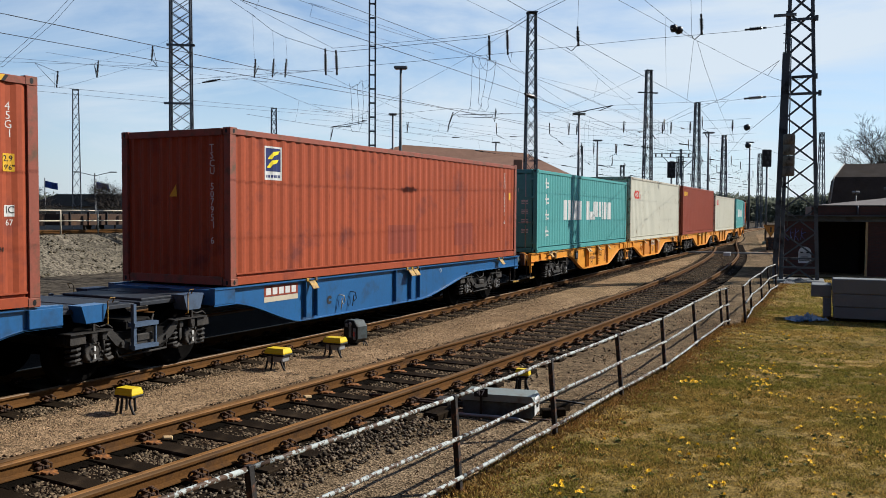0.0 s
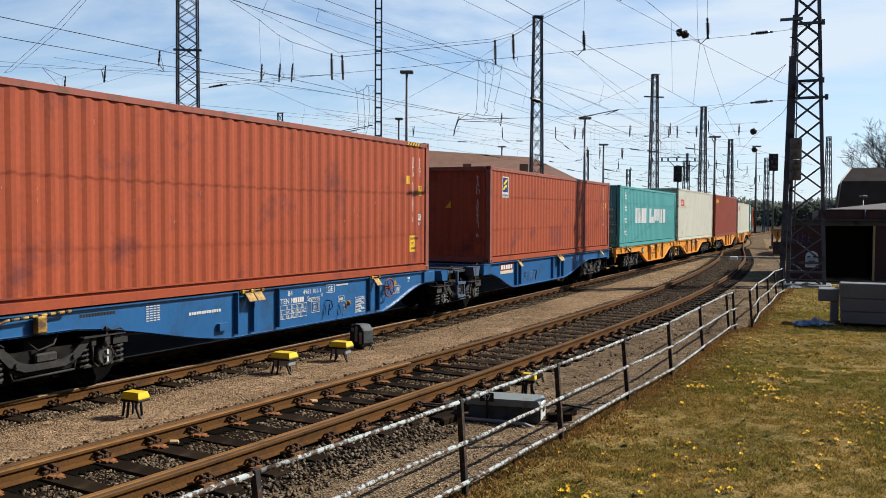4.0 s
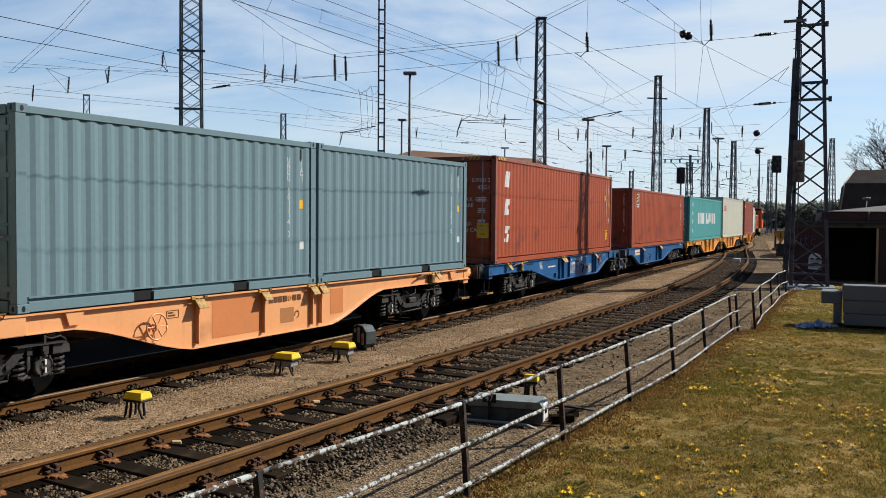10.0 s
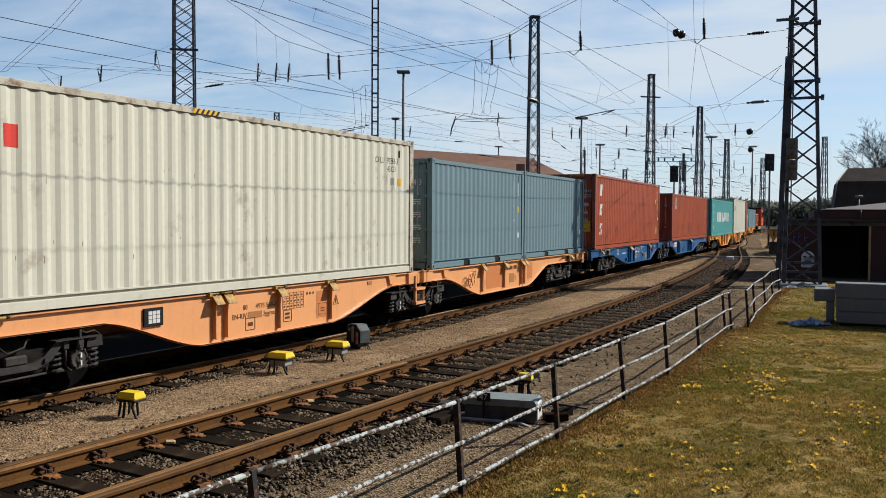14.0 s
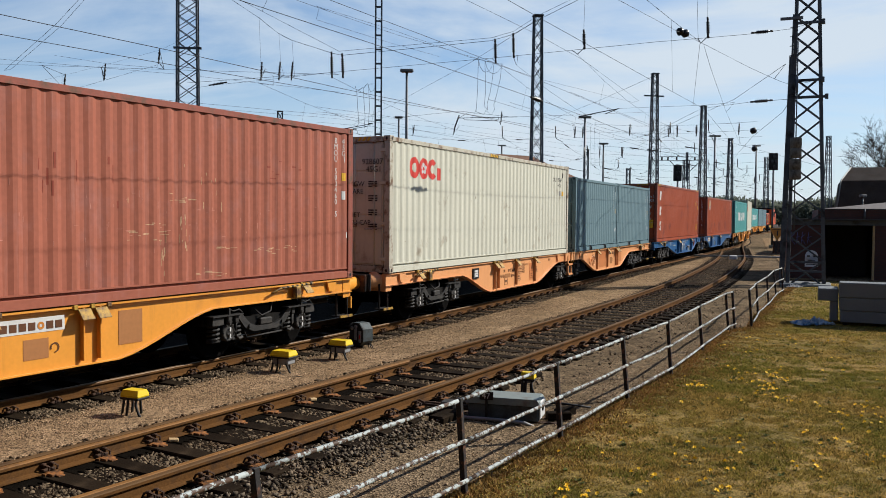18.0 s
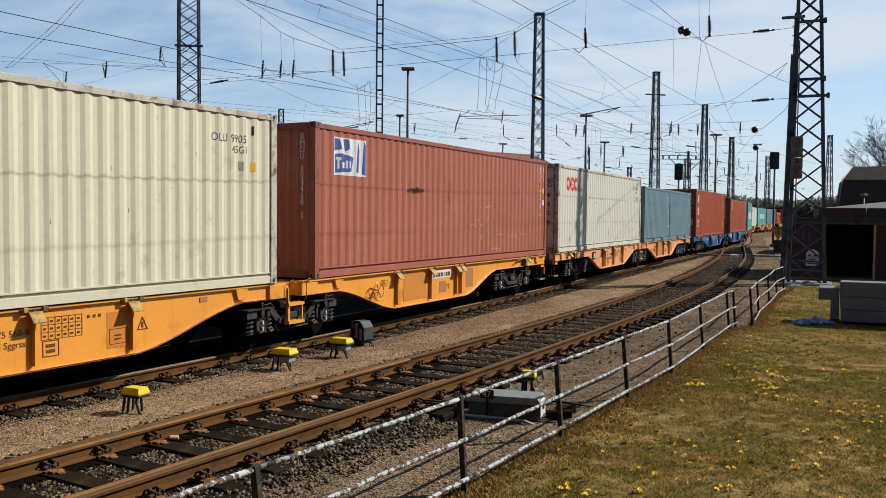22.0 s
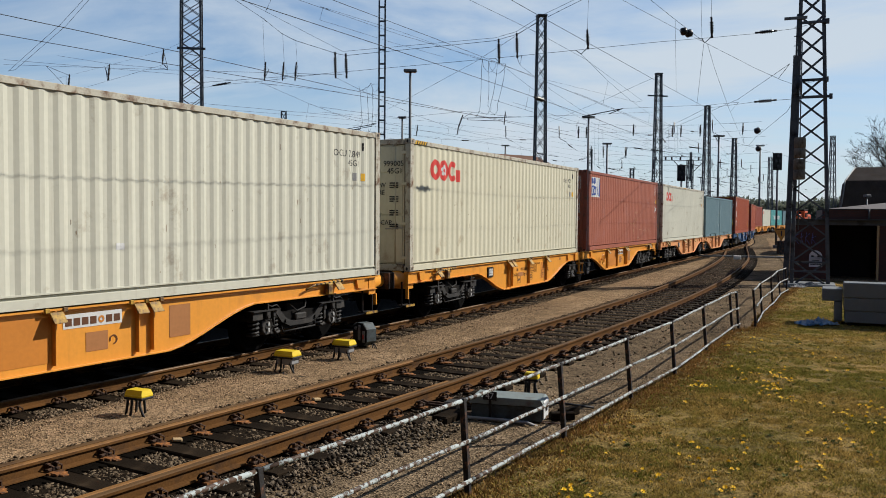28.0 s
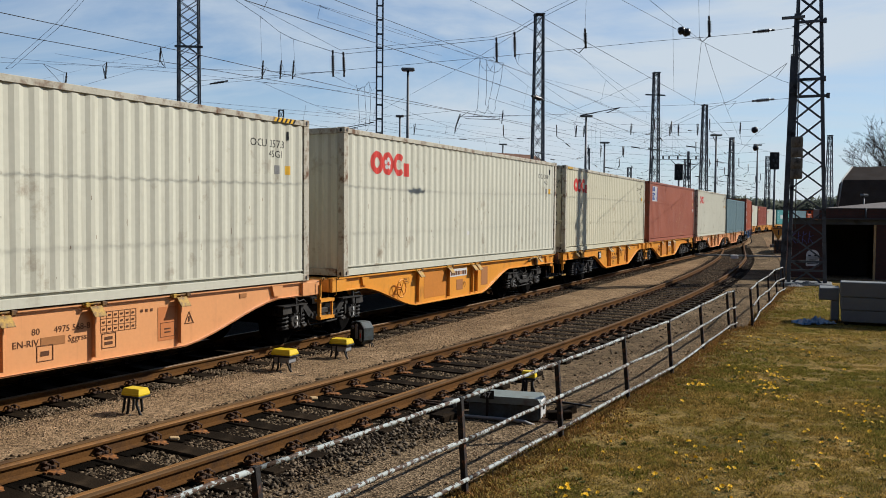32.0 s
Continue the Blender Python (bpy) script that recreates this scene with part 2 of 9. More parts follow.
M["rail_head"] = mat("rail_running_surface", (0.085, 0.047, 0.020), 0.7, 0.0, 0.25, 2, 60, 0.06, (0.06, 0.033, 0.016), 0.35, 2.5, spec=0.06)
M["rail_shiny"] = mat("rail_worn_bright", (0.115, 0.072, 0.040), 0.55, 0.25, 0.15, 2, 60, 0.04, spec=0.2)
M["blade"] = mat("switch_blade_rust", (0.17, 0.082, 0.026), 0.6, 0, 0.25, 2, 60, 0.06, (0.09, 0.045, 0.018), 0.35, 2.5, spec=0.08)
M["slate"] = mat("slate_blue_steel", (0.050, 0.076, 0.120), 0.5, 0, 0.2, 2, 30, 0.05, (0.03, 0.036, 0.046), 0.35, 3)
M["wood"] = mat("pale_cut_wood", (0.36, 0.25, 0.13), 0.8, 0, 0.2, 6, 40, 0.2)
M["slope_stone"] = mat("slope_stone", (0.0800, 0.0665, 0.0443), 0.95, 0, 0.25, 2, 30, 0.3, island=0.5, spec=0.05)
M["brown_steel"] = mat("rusty_brown_steel", (0.045, 0.026, 0.017), 0.8, 0, 0.35, 1.2, 20, 0.1, (0.09, 0.045, 0.02), 0.35, 1.5)
M["chair"] = mat("rusty_base_plate", (0.21, 0.085, 0.024), 0.8, 0, 0.4, 8, 60, 0.2, (0.03, 0.017, 0.01), 0.75, 14)
M["slide"] = mat("orange_rust_plate", (0.24, 0.092, 0.024), 0.8, 0, 0.35, 10, 60, 0.2, (0.05, 0.024, 0.012), 0.7, 11)
M["clip"] = mat("dark_rusty_clip", (0.058, 0.029, 0.015), 0.8, 0, 0.3, 8, 60, 0.2, (0.0247, 0.0187, 0.0170), 0.5, 8)
M["sleeper"] = mat("tarred_timber", (0.0135, 0.0092, 0.0056), 0.85, 0, 0.35, 4, 60, 0.35, (0.024, 0.0165, 0.010), 0.3, 5, random_hue=0.3, spec=0.03)
M["stone"] = mat("ballast_stone", (0.0880, 0.0640, 0.0400), 0.95, 0, 0.2, 3, 60, 0.06, (0.0859, 0.0519, 0.0286), 0.4, 0.6, island=0.75, spec=0.08)
M["clean_stone"] = mat("grey_ballast_stone", (0.0880, 0.0690, 0.0490), 0.95, 0, 0.2, 3, 60, 0.06, (0.0880, 0.0580, 0.0340), 0.4, 0.6, island=0.7, spec=0.08)
# bed sheet, several times darker than the loose stones on it
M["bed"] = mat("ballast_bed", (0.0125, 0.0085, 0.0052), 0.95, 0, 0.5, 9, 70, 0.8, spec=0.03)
M["pebble"] = mat("gravel_pebble", (0.2100, 0.1440, 0.0860), 0.9, 0, 0.15, 3, 60, 0.1, island=0.65)
M["weight"] = mat("grimy_concrete_weight", (0.115, 0.100, 0.080), 0.9, 0, 0.3, 4, 30, 0.2, (0.05, 0.04, 0.03), 0.4, 5)
M["concrete"] = mat("weathered_concrete", (0.128, 0.138, 0.140), 0.85, 0, 0.14, 1.6, 40, 0.15, (0.1470, 0.1377, 0.1224), 0.3, 1.2)
M["machine"] = mat("point_machine_grey", (0.150, 0.175, 0.165), 0.5, 0, 0.12, 3, 40, 0.05, GRIME, 0.35, 3)
# darker machine grey: the case's shaded side is put into this colour
M["machine_side"] = mat("slate_grey_shade_tone", (0.055, 0.070, 0.073), 0.6, 0, 0.25, 3, 40, 0.08, (0.03, 0.03, 0.028), 0.5, 4)
M["yellow"] = mat("signal_yellow_plastic", (0.5202, 0.3672, 0.0122), 0.45, 0, 0.06, 4, 30, 0.03)
M["rubber"] = mat("black_rubber", (0.0110, 0.0110, 0.0110), 0.6, 0, 0.3, 6, 60, 0.05)
M["grey_box"] = mat("grey_plastic", (0.1836, 0.1836, 0.1836), 0.55, 0, 0.12, 5, 40, 0.05)
M["post"] = mat("fence_post_dark", (0.0165, 0.0147, 0.0141), 0.7, 0, 0.35, 6, 50, 0.2, RUST, 0.35, 8)
M["pipe"] = mat("flaking_white_pipe", (0.285, 0.315, 0.305), 0.6, 0, 0.2, 6, 50, 0.2, (0.0560, 0.0325, 0.0200), 1.18, 17, hard=True)
M["sign_orange"] = mat("weathered_orange_enamel", (0.42, 0.17, 0.025), 0.5, 0, 0.15, 6, 40, 0.05, (0.16, 0.07, 0.03), 0.25, 5)
M["mast"] = mat("mast_steel_dark", (0.068, 0.076, 0.086), 0.6, 0.2, 0.3, 1.5, 30, 0.1, (0.0187, 0.0170, 0.0170), 0.3, 2)
M["mast_light"] = mat("mast_galvanised", (0.1037, 0.1071, 0.1105), 0.55, 0.3, 0.25, 1.5, 30, 0.1)
M["wire"] = mat("wire_copper_dark", (0.0153, 0.0159, 0.0170), 0.6, 0.3, 0.1, 2, 20, 0)
M["insulator"] = mat("brown_porcelain", (0.0122, 0.0098, 0.0092), 0.3, 0, 0.1, 4, 20, 0)
M["mortar"] = mat("mortar", (0.0918, 0.0765, 0.0672), 0.9, 0, 0.2, 5, 60, 0.3)
M["pale_felt"] = mat("weathered_pale_felt", (0.105, 0.092, 0.086), 0.9, 0, 0.25, 1.2, 30, 0.2, (0.07, 0.06, 0.055), 0.3, 0.8)
M["roof_felt"] = mat("roof_felt", (0.050, 0.049, 0.048), 0.9, 0, 0.25, 2, 40, 0.2)
M["tile_dark"] = mat("dark_roof_tile", (0.042, 0.034, 0.029), 0.9, 0, 0.35, 1.2, 14, 0.3, (0.045, 0.034, 0.026), 0.4, 2.0, spec=0.05)
M["tile_brown"] = mat("brown_roof_tile", (0.1836, 0.0988, 0.0641), 0.8, 0, 0.2, 1.2, 12, 0.15)
M["render_wall"] = mat("dirty_plaster", (0.1836, 0.1649, 0.1470), 0.9, 0, 0.2, 1, 20, 0.1)
M["dark_in"] = mat("dark_bay_inside", (0.0187, 0.0159, 0.0153), 0.8, 0, 0.3, 2, 30, 0.1)
M["glass"] = mat("window_glass_dark", (0.0187, 0.0213, 0.0247), 0.08, 0, 0.05, 2, 10, 0)
M["bark"] = mat("bark", (0.028, 0.023, 0.019), 0.9, 0, 0.25, 3, 30, 0.3)
M["leaf"] = mat("spring_leaf", (0.0459, 0.0646, 0.0213), 0.7, 0, 0.2, 0.5, 8, 0, island=0.45)
# paler, greyer leaf: the haze of distance is mixed into the colour
M["far_leaf"] = mat("hazy_spring_leaf", (0.112, 0.124, 0.095), 0.8, 0, 0.2, 0.05, 1, 0, island=0.15, spec=0.02)
M["grass_blade"] = mat("dry_grass_blade", (0.315, 0.213, 0.060), 0.8, 0, 0.2, 0.5, 9, 0, (0.185, 0.160, 0.036), 0.5, 0.7, island=0.8, spec=0.03)
M["green_blade"] = mat("green_grass_blade", (0.158, 0.140, 0.028), 0.8, 0, 0.25, 0.7, 9, 0, (0.20, 0.17, 0.040), 0.5, 0.9, island=0.7, spec=0.03)
M["red_blade"] = mat("withered_grass_blade", (0.215, 0.112, 0.036), 0.85, 0, 0.25, 0.7, 9, 0, (0.15, 0.10, 0.035), 0.5, 0.9, island=0.7, spec=0.03)
M["flower"] = mat("dandelion_yellow", (0.78, 0.50, 0.012), 0.6, 0, 0.12, 30, 120, 0.02, random_hue=0.12)
M["weed"] = mat("weed_leaf", (0.075, 0.095, 0.028), 0.7, 0, 0.3, 3, 30, 0, island=0.5, spec=0.05)
M["stem"] = mat("dandelion_green", (0.0612, 0.0918, 0.0213), 0.7, 0, 0.2, 30, 90, 0)
M["tarp"] = mat("blue_white_plastic", (0.05, 0.14, 0.27), 0.45, 0, 0.4, 5, 20, 0.2, (0.36, 0.42, 0.46), 0.75, 7)
M["loco"] = mat("loco_orange", (0.4896, 0.0731, 0.0187), 0.4, 0, 0.08, 1, 12, 0.03)
M["rail_paint"] = mat("railing_cream", (0.3791, 0.3366, 0.2567), 0.6, 0, 0.15, 3, 30, 0.05)
M["graffiti"] = mat("graffiti_violet", (0.12, 0.15, 0.42), 0.6, 0, 0.2, 3, 30, 0)
M["graffiti2"] = mat("graffiti_white", (0.5, 0.5, 0.52), 0.6, 0, 0.2, 3, 30, 0)
M["lamp_glass"] = mat("signal_lens", (0.0306, 0.0306, 0.0340), 0.15, 0, 0.1, 3, 30, 0)


def let_light_through(m, share):
    """Thin blades and leaves pass part of the light on."""
    n, l = m.node_tree.nodes, m.node_tree.links
    bs = n["Principled BSDF"]
    tr, mix = n.new("ShaderNodeBsdfTranslucent"), n.new("ShaderNodeMixShader")
    mix.inputs["Fac"].default_value = share
    l.new(bs.inputs["Base Color"].links[0].from_socket, tr.inputs["Color"])
    l.new(bs.outputs["BSDF"], mix.inputs[1])
    l.new(tr.outputs["BSDF"], mix.inputs[2])
    l.new(mix.outputs["Shader"], n["Material Output"].inputs["Surface"])


let_light_through(M["grass_blade"], 0.3)
let_light_through(M["green_blade"], 0.35)
let_light_through(M["red_blade"], 0.25)
let_light_through(M["leaf"], 0.4)
let_light_through(M["far_leaf"], 0.5)


def ground_mat(name, cols, scales, bump=0.6, rough=0.95):
    """Loose ground: patches of three colours and a grainy relief."""
    m = bpy.data.materials.new(name)
    m.use_nodes = True
    n, l = m.node_tree.nodes, m.node_tree.links
    bs = n["Principled BSDF"]
    bs.inputs["Roughness"].default_value, bs.inputs["Specular IOR Level"].default_value = rough, 0.02
    co = n.new("ShaderNodeTexCoord")
    big = n.new("ShaderNodeTexNoise")
    big.inputs["Scale"].default_value, big.inputs["Detail"].default_value, big.inputs["Roughness"].default_value = scales[0], 8, 0.65
    grain = n.new("ShaderNodeTexVoronoi")
    grain.inputs["Scale"].default_value = scales[1]
    fine = n.new("ShaderNodeTexNoise")
    fine.inputs["Scale"].default_value, fine.inputs["Detail"].default_value = scales[2], 4
    for node in (big, grain, fine):
        l.new(co.outputs["Object"], node.inputs["Vector"])
    r1 = n.new("ShaderNodeValToRGB")
    r1.color_ramp.elements[0].position, r1.color_ramp.elements[1].position = 0.36, 0.64
    r1.color_ramp.elements[0].color, r1.color_ramp.elements[1].color = (*cols[0], 1), (*cols[2], 1)
    mid = r1.color_ramp.elements.new(0.5)
    mid.color = (*cols[1], 1)
    l.new(big.outputs["Fac"], r1.inputs["Fac"])
    sep = n.new("ShaderNodeSeparateColor")
    l.new(grain.outputs["Color"], sep.inputs["Color"])
    r2 = n.new("ShaderNodeMapRange")
    r2.inputs["To Min"].default_value, r2.inputs["To Max"].default_value = 0.3, 1.7
    l.new(sep.outputs["Red"], r2.inputs["Value"])
    r3 = n.new("ShaderNodeMapRange")
    r3.inputs["From Min"].default_value, r3.inputs["From Max"].default_value = 0.3, 0.7
    r3.inputs["To Min"].default_value, r3.inputs["To Max"].default_value = 0.75, 1.25
    l.new(fine.outputs["Fac"], r3.inputs["Value"])
    mu = n.new("ShaderNodeMath")
    mu.operation = "MULTIPLY"
    l.new(r2.outputs["Result"], mu.inputs[0])
    l.new(r3.outputs["Result"], mu.inputs[1])
    sc = n.new("ShaderNodeVectorMath")
    sc.operation = "SCALE"
    l.new(r1.outputs["Color"], sc.inputs[0])
    l.new(mu.outputs[0], sc.inputs["Scale"])
    l.new(sc.outputs["Vector"], bs.inputs["Base Color"])
    b = n.new("ShaderNodeBump")
    b.inputs["Strength"].default_value, b.inputs["Distance"].default_value = bump, 0.02
    l.new(grain.outputs["Distance"], b.inputs["Height"])
    l.new(b.outputs["Normal"], bs.inputs["Normal"])
    return m


M["gravel"] = ground_mat("sandy_gravel", ((0.138, 0.093, 0.052), (0.176, 0.118, 0.067), (0.224, 0.153, 0.090)), (0.6, 48, 8), 0.7)
M["verge"] = ground_mat("ash_gravel", ((0.070, 0.050, 0.030), (0.112, 0.080, 0.048), (0.152, 0.110, 0.068)), (0.8, 42, 7), 0.7)
M["lawn"] = ground_mat("thin_dry_lawn", ((0.085, 0.066, 0.022), (0.150, 0.104, 0.034), (0.220, 0.142, 0.052)), (0.5, 70, 7), 0.5)
M["slope"] = ground_mat("weathered_slope", ((0.058, 0.050, 0.038), (0.085, 0.074, 0.056), (0.115, 0.098, 0.074)), (0.35, 14, 2), 0.7)
M["far_ground"] = ground_mat("yard_ground", ((0.0378, 0.0319, 0.0252), (0.0546, 0.0454, 0.0344), (0.0714, 0.0588, 0.0445)), (0.05, 6, 1), 0.3)


# ---- mesh helpers ----
FINE = {"lettering", "print", "load_table", "hazard_strip", "block_mark", "word_mark", "sticker_print", "dot_marks", "frame_mark", "triangle_mark", "pictogram", "lattice",
        "name_mark", "graffiti", "bearing_mark", "slanted_mark", "base_rail", "bottom_rail", "scraped_paint"}


def mesh_of(bm, name="mesh"):
    me = bpy.data.meshes.new(name)
    bm.normal_update()
    bm.to_mesh(me)
    bm.free()
    return me


def part(name, shape, material, parent, label="", at=None):
    """One mesh object under a thing or a part; shape is a bmesh or a mesh."""
    me = shape if isinstance(shape, bpy.types.Mesh) else mesh_of(shape, name)
    if material is not None and not me.materials:
        me.materials.append(material)
    ob = new(name, me)
    ob.parent = parent
    if at is not None:
        ob.matrix_basis = at
    if label:
        ob["label"] = label
    if name in FINE:
        ob["kind"] = "stuff"
    return ob


def thing(name, label, category, group="", kind="", at=None):
    ob = new(name)
    ob.empty_display_size = 0.1
    if at is not None:
        ob.matrix_basis = at
    return tagged(ob, label, category, group, kind)


def solid(name, shape, material, label, category, group="", kind="", at=None):
    me = shape if isinstance(shape, bpy.types.Mesh) else mesh_of(shape, name)
    if not me.materials:
        me.materials.append(material)
    ob = new(name, me)
    if at is not None:
        ob.matrix_basis = at
    return tagged(ob, label, category, group, kind)


def box(bm, x0, x1, y0, y1, z0, z1, bevel=0.0):
    """Add a box; a bevel rounds all its edges."""
    v = [bm.verts.new(p) for p in ((x0, y0, z0), (x1, y0, z0), (x1, y1, z0), (x0, y1, z0), (x0, y0, z1), (x1, y0, z1), (x1, y1, z1), (x0, y1, z1))]
    fs = [bm.faces.new([v[i] for i in f]) for f in ((3, 2, 1, 0), (4, 5, 6, 7), (0, 1, 5, 4), (1, 2, 6, 5), (2, 3, 7, 6), (3, 0, 4, 7))]
    if bevel:
        bmesh.ops.bevel(bm, geom=list({e for f in fs for e in f.edges}), offset=bevel, segments=1, affect="EDGES")
    return bm


def boxes(*rows, bevel=0.0):
    bm = bmesh.new()
    for r in rows:
        box(bm, *r, bevel=bevel)
    return bm


def tube(bm, pts, r, n=8, r2=None, caps=True):
    """A round bar along points."""
    pts = [Vector(p) for p in pts]
    rings = []
    for i, p in enumerate(pts):
        d = (pts[min(i + 1, len(pts) - 1)] - pts[max(i - 1, 0)]).normalized()
        up = Vector((0, 0, 1)) if abs(d.z) < 0.95 else Vector((1, 0, 0))
        s = d.cross(up).normalized()
        u = s.cross(d)
        rr = r if r2 is None else r + (r2 - r) * i / (len(pts) - 1)
        rings.append([bm.verts.new(p + (s * math.cos(2 * math.pi * k / n) + u * math.sin(2 * math.pi * k / n)) * rr) for k in range(n)])
    for a, b in zip(rings, rings[1:]):
        for k in range(n):
            f = bm.faces.new((a[k], a[(k + 1) % n], b[(k + 1) % n], b[k]))
            f.smooth = n > 5
    if caps:
        bm.faces.new(rings[0][::-1])
        bm.faces.new(rings[-1])
    return bm


def rod(p, q, r, n=8, r2=None):
    return tube(bmesh.new(), [p, q], r, n, r2)


def lathe(bm, prof, n=16, axis="z", at=(0, 0, 0)):
    """Turn (radius, height) pairs about an axis."""
    rings = []
    for r, h in prof:
        ring = []
        for k in range(n):
            c, s = math.cos(2 * math.pi * k / n) * r, math.sin(2 * math.pi * k / n) * r
            p = {"z": (c, s, h), "y": (c, h, -s), "x": (h, c, s)}[axis]
            ring.append(bm.verts.new(Vector(p) + Vector(at)))
        rings.append(ring)
    for a, b in zip(rings, rings[1:]):
        for k in range(n):
            f = bm.faces.new((a[k], a[(k + 1) % n], b[(k + 1) % n], b[k]))
            f.smooth = True
    bm.faces.new(rings[0][::-1])
    bm.faces.new(rings[-1])
    return bm


def prism(bm, outline, y0, y1):
    """Extrude an (x, z) outline, given anticlockwise seen from -y, from y0 to y1."""
    a = [bm.verts.new((x, y0, z)) for x, z in outline]
    b = [bm.verts.new((x, y1, z)) for x, z in outline]
    n = len(outline)
    bm.faces.new(a)
    bm.faces.new(b[::-1])
    for i in range(n):
        bm.faces.new((a[(i + 1) % n], a[i], b[i], b[(i + 1) % n]))
    return bm


def beam(bm, p, q, w, h):
    """A square bar from p to q."""
    p, q = Vector(p), Vector(q)
    d = (q - p).normalized()
    up = Vector((0, 0, 1)) if abs(d.z) < 0.95 else Vector((1, 0, 0))
    s = d.cross(up).normalized() * w / 2
    u = s.cross(d).normalized() * h / 2
    a = [bm.verts.new(p + o) for o in (s + u, -s + u, -s - u, s - u)]
    b = [bm.verts.new(q + o) for o in (s + u, -s + u, -s - u, s - u)]
    bm.faces.new(a)
    bm.faces.new(b[::-1])
    for i in range(4):
        bm.faces.new((a[(i + 1) % 4], a[i], b[i], b[(i + 1) % 4]))
    return bm


def quick_mesh(name, verts, faces, material):
    me = bpy.data.meshes.new(name)
    me.from_pydata(verts, [], faces)
    me.materials.append(material)
    return me


def words(text, size, material, name="lettering", thick=0.0015, spacing=1.0):
    """Lettering as a mesh in its own xz plane, facing -y, with its lower left corner at the origin."""
    cu = bpy.data.curves.new(name, "FONT")
    cu.body, cu.size, cu.extrude, cu.resolution_u, cu.space_character = text, size / 0.7, thick, 2, spacing
    ob = bpy.data.objects.new(name, cu)
    me = bpy.data.meshes.new_from_object(ob)
    bpy.data.objects.remove(ob)
    bpy.data.curves.remove(cu)
    me.transform(Matrix.Rotation(radians(90), 4, "X"))
    me.materials.clear()
    me.materials.append(material)
    return me

# ---- the two tracks: heading in degrees along their length ----
TRAIN_START, TRAIN_KNOTS = (-3.457, 16.377), ((-60, 35.6), (-40, 34.7), (0, 27.9), (15, 24.9), (30, 25.5), (45, 25.9), (60, 24.9), (75, 21.8), (90, 18.7),
                                              (105, 19.8), (120, 24.5), (140, 26.7), (165, 34.0), (200, 37.9), (330, 40.0))
SIDING_START, SIDING_KNOTS = (-0.997, 12.006), ((-30, 36.3), (-10, 32.1), (0, 29.96), (10, 27.57), (20, 24.66), (30, 22.57), (40, 20.95), (50, 18.67),
                                                (60, 18.51), (70, 19.54), (80, 20.21), (95, 19.24), (110, 20.57), (130, 24.84), (160, 31.75), (200, 38.03), (330, 40.0))
JOIN_S = 77.0       # here the empty track runs into the train track


class Line:
    """A line on the ground, walked by its length."""

    def __init__(self, start, knots, lo=-60, hi=320, step=0.25):
        self.s = np.arange(lo, hi, step)
        self.a = np.interp(self.s, [k[0] for k in knots], [radians(k[1]) for k in knots])
        x = np.concatenate([[0], np.cumsum(np.sin(self.a[:-1]) * step)])
        y = np.concatenate([[0], np.cumsum(np.cos(self.a[:-1]) * step)])
        i = int(np.searchsorted(self.s, 0))
        self.x, self.y = x - x[i] + start[0], y - y[i] + start[1]

    def at(self, s, off=0.0, z=0.0):
        x, y, a = (float(np.interp(s, self.s, v)) for v in (self.x, self.y, self.a))
        return Vector((x + math.cos(a) * off, y - math.sin(a) * off, z))

    def turn(self, s):
        return float(np.interp(s, self.s, self.a))

    def stand(self, s, off=0.0, z=0.0):
        return Matrix.Translation(self.at(s, off, z)) @ Matrix.Rotation(math.pi / 2 - self.turn(s), 4, "Z")

    def near(self, p):
        i = int(np.argmin((self.x - p[0]) ** 2 + (self.y - p[1]) ** 2))
        return float(self.s[i])


MAIN, SIDING = Line(TRAIN_START, TRAIN_KNOTS), Line(SIDING_START, SIDING_KNOTS)
GROUND_Z = -0.22


def strip(name, left, right, material, label, category, rows=1, wobble=0.0, crown=0.0, seed=1):
    """A sheet between two lines of equally many points, divided into rows across."""
    rnd = random.Random(seed)
    verts, faces = [], []
    n = len(left)
    for i, (a, b) in enumerate(zip(left, right)):
        for j in range(rows + 1):
            p = Vector(a).lerp(Vector(b), j / rows)
            if 0 < j < rows:
                p.z += rnd.uniform(-wobble, wobble) + crown
            verts.append(p)
    for i in range(n - 1):
        for j in range(rows):
            k = i * (rows + 1) + j
            faces.append((k, k + 1, k + rows + 2, k + rows + 1))
    me = quick_mesh(name, verts, faces, material)
    me.polygons.foreach_set("use_smooth", [True] * len(me.polygons))
    return tagged(new(name, me), label, category, "", "structure")


# ---- ground ----
gm = bmesh.new()
for x0, x1, y0, y1 in ((-2500, 2500, -2500, 4000),):
    vs = [gm.verts.new(p) for p in ((x0, y0, -0.34), (x1, y0, -0.34), (x1, y1, -0.34), (x0, y1, -0.34))]
    gm.faces.new(vs)
solid("ground", gm, M["far_ground"], "flat stony railway yard ground out to the horizon", "ground", "", "structure")

steps = [s * 1.0 for s in range(-18, 60)] + [60 + 4.0 * k for k in range(40)]
near_s = [SIDING.near(MAIN.at(s, 4.3)) for s in steps]
strip("gravel_path", [MAIN.at(s, 1.22, -0.215) for s in steps], [SIDING.at(s, -1.15, -0.20) for s in near_s], M["gravel"],
      "fine sandy brown gravel walkway between two tracks", "gravel", 8, 0.008, 0.035, 3)
# both sheets carry the darkness under and behind the wagons as colour
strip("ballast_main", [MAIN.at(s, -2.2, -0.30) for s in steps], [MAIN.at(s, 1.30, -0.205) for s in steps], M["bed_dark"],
      "stone ballast bed under the train track, the train's shade in its colour", "ballast", 4, 0.01)
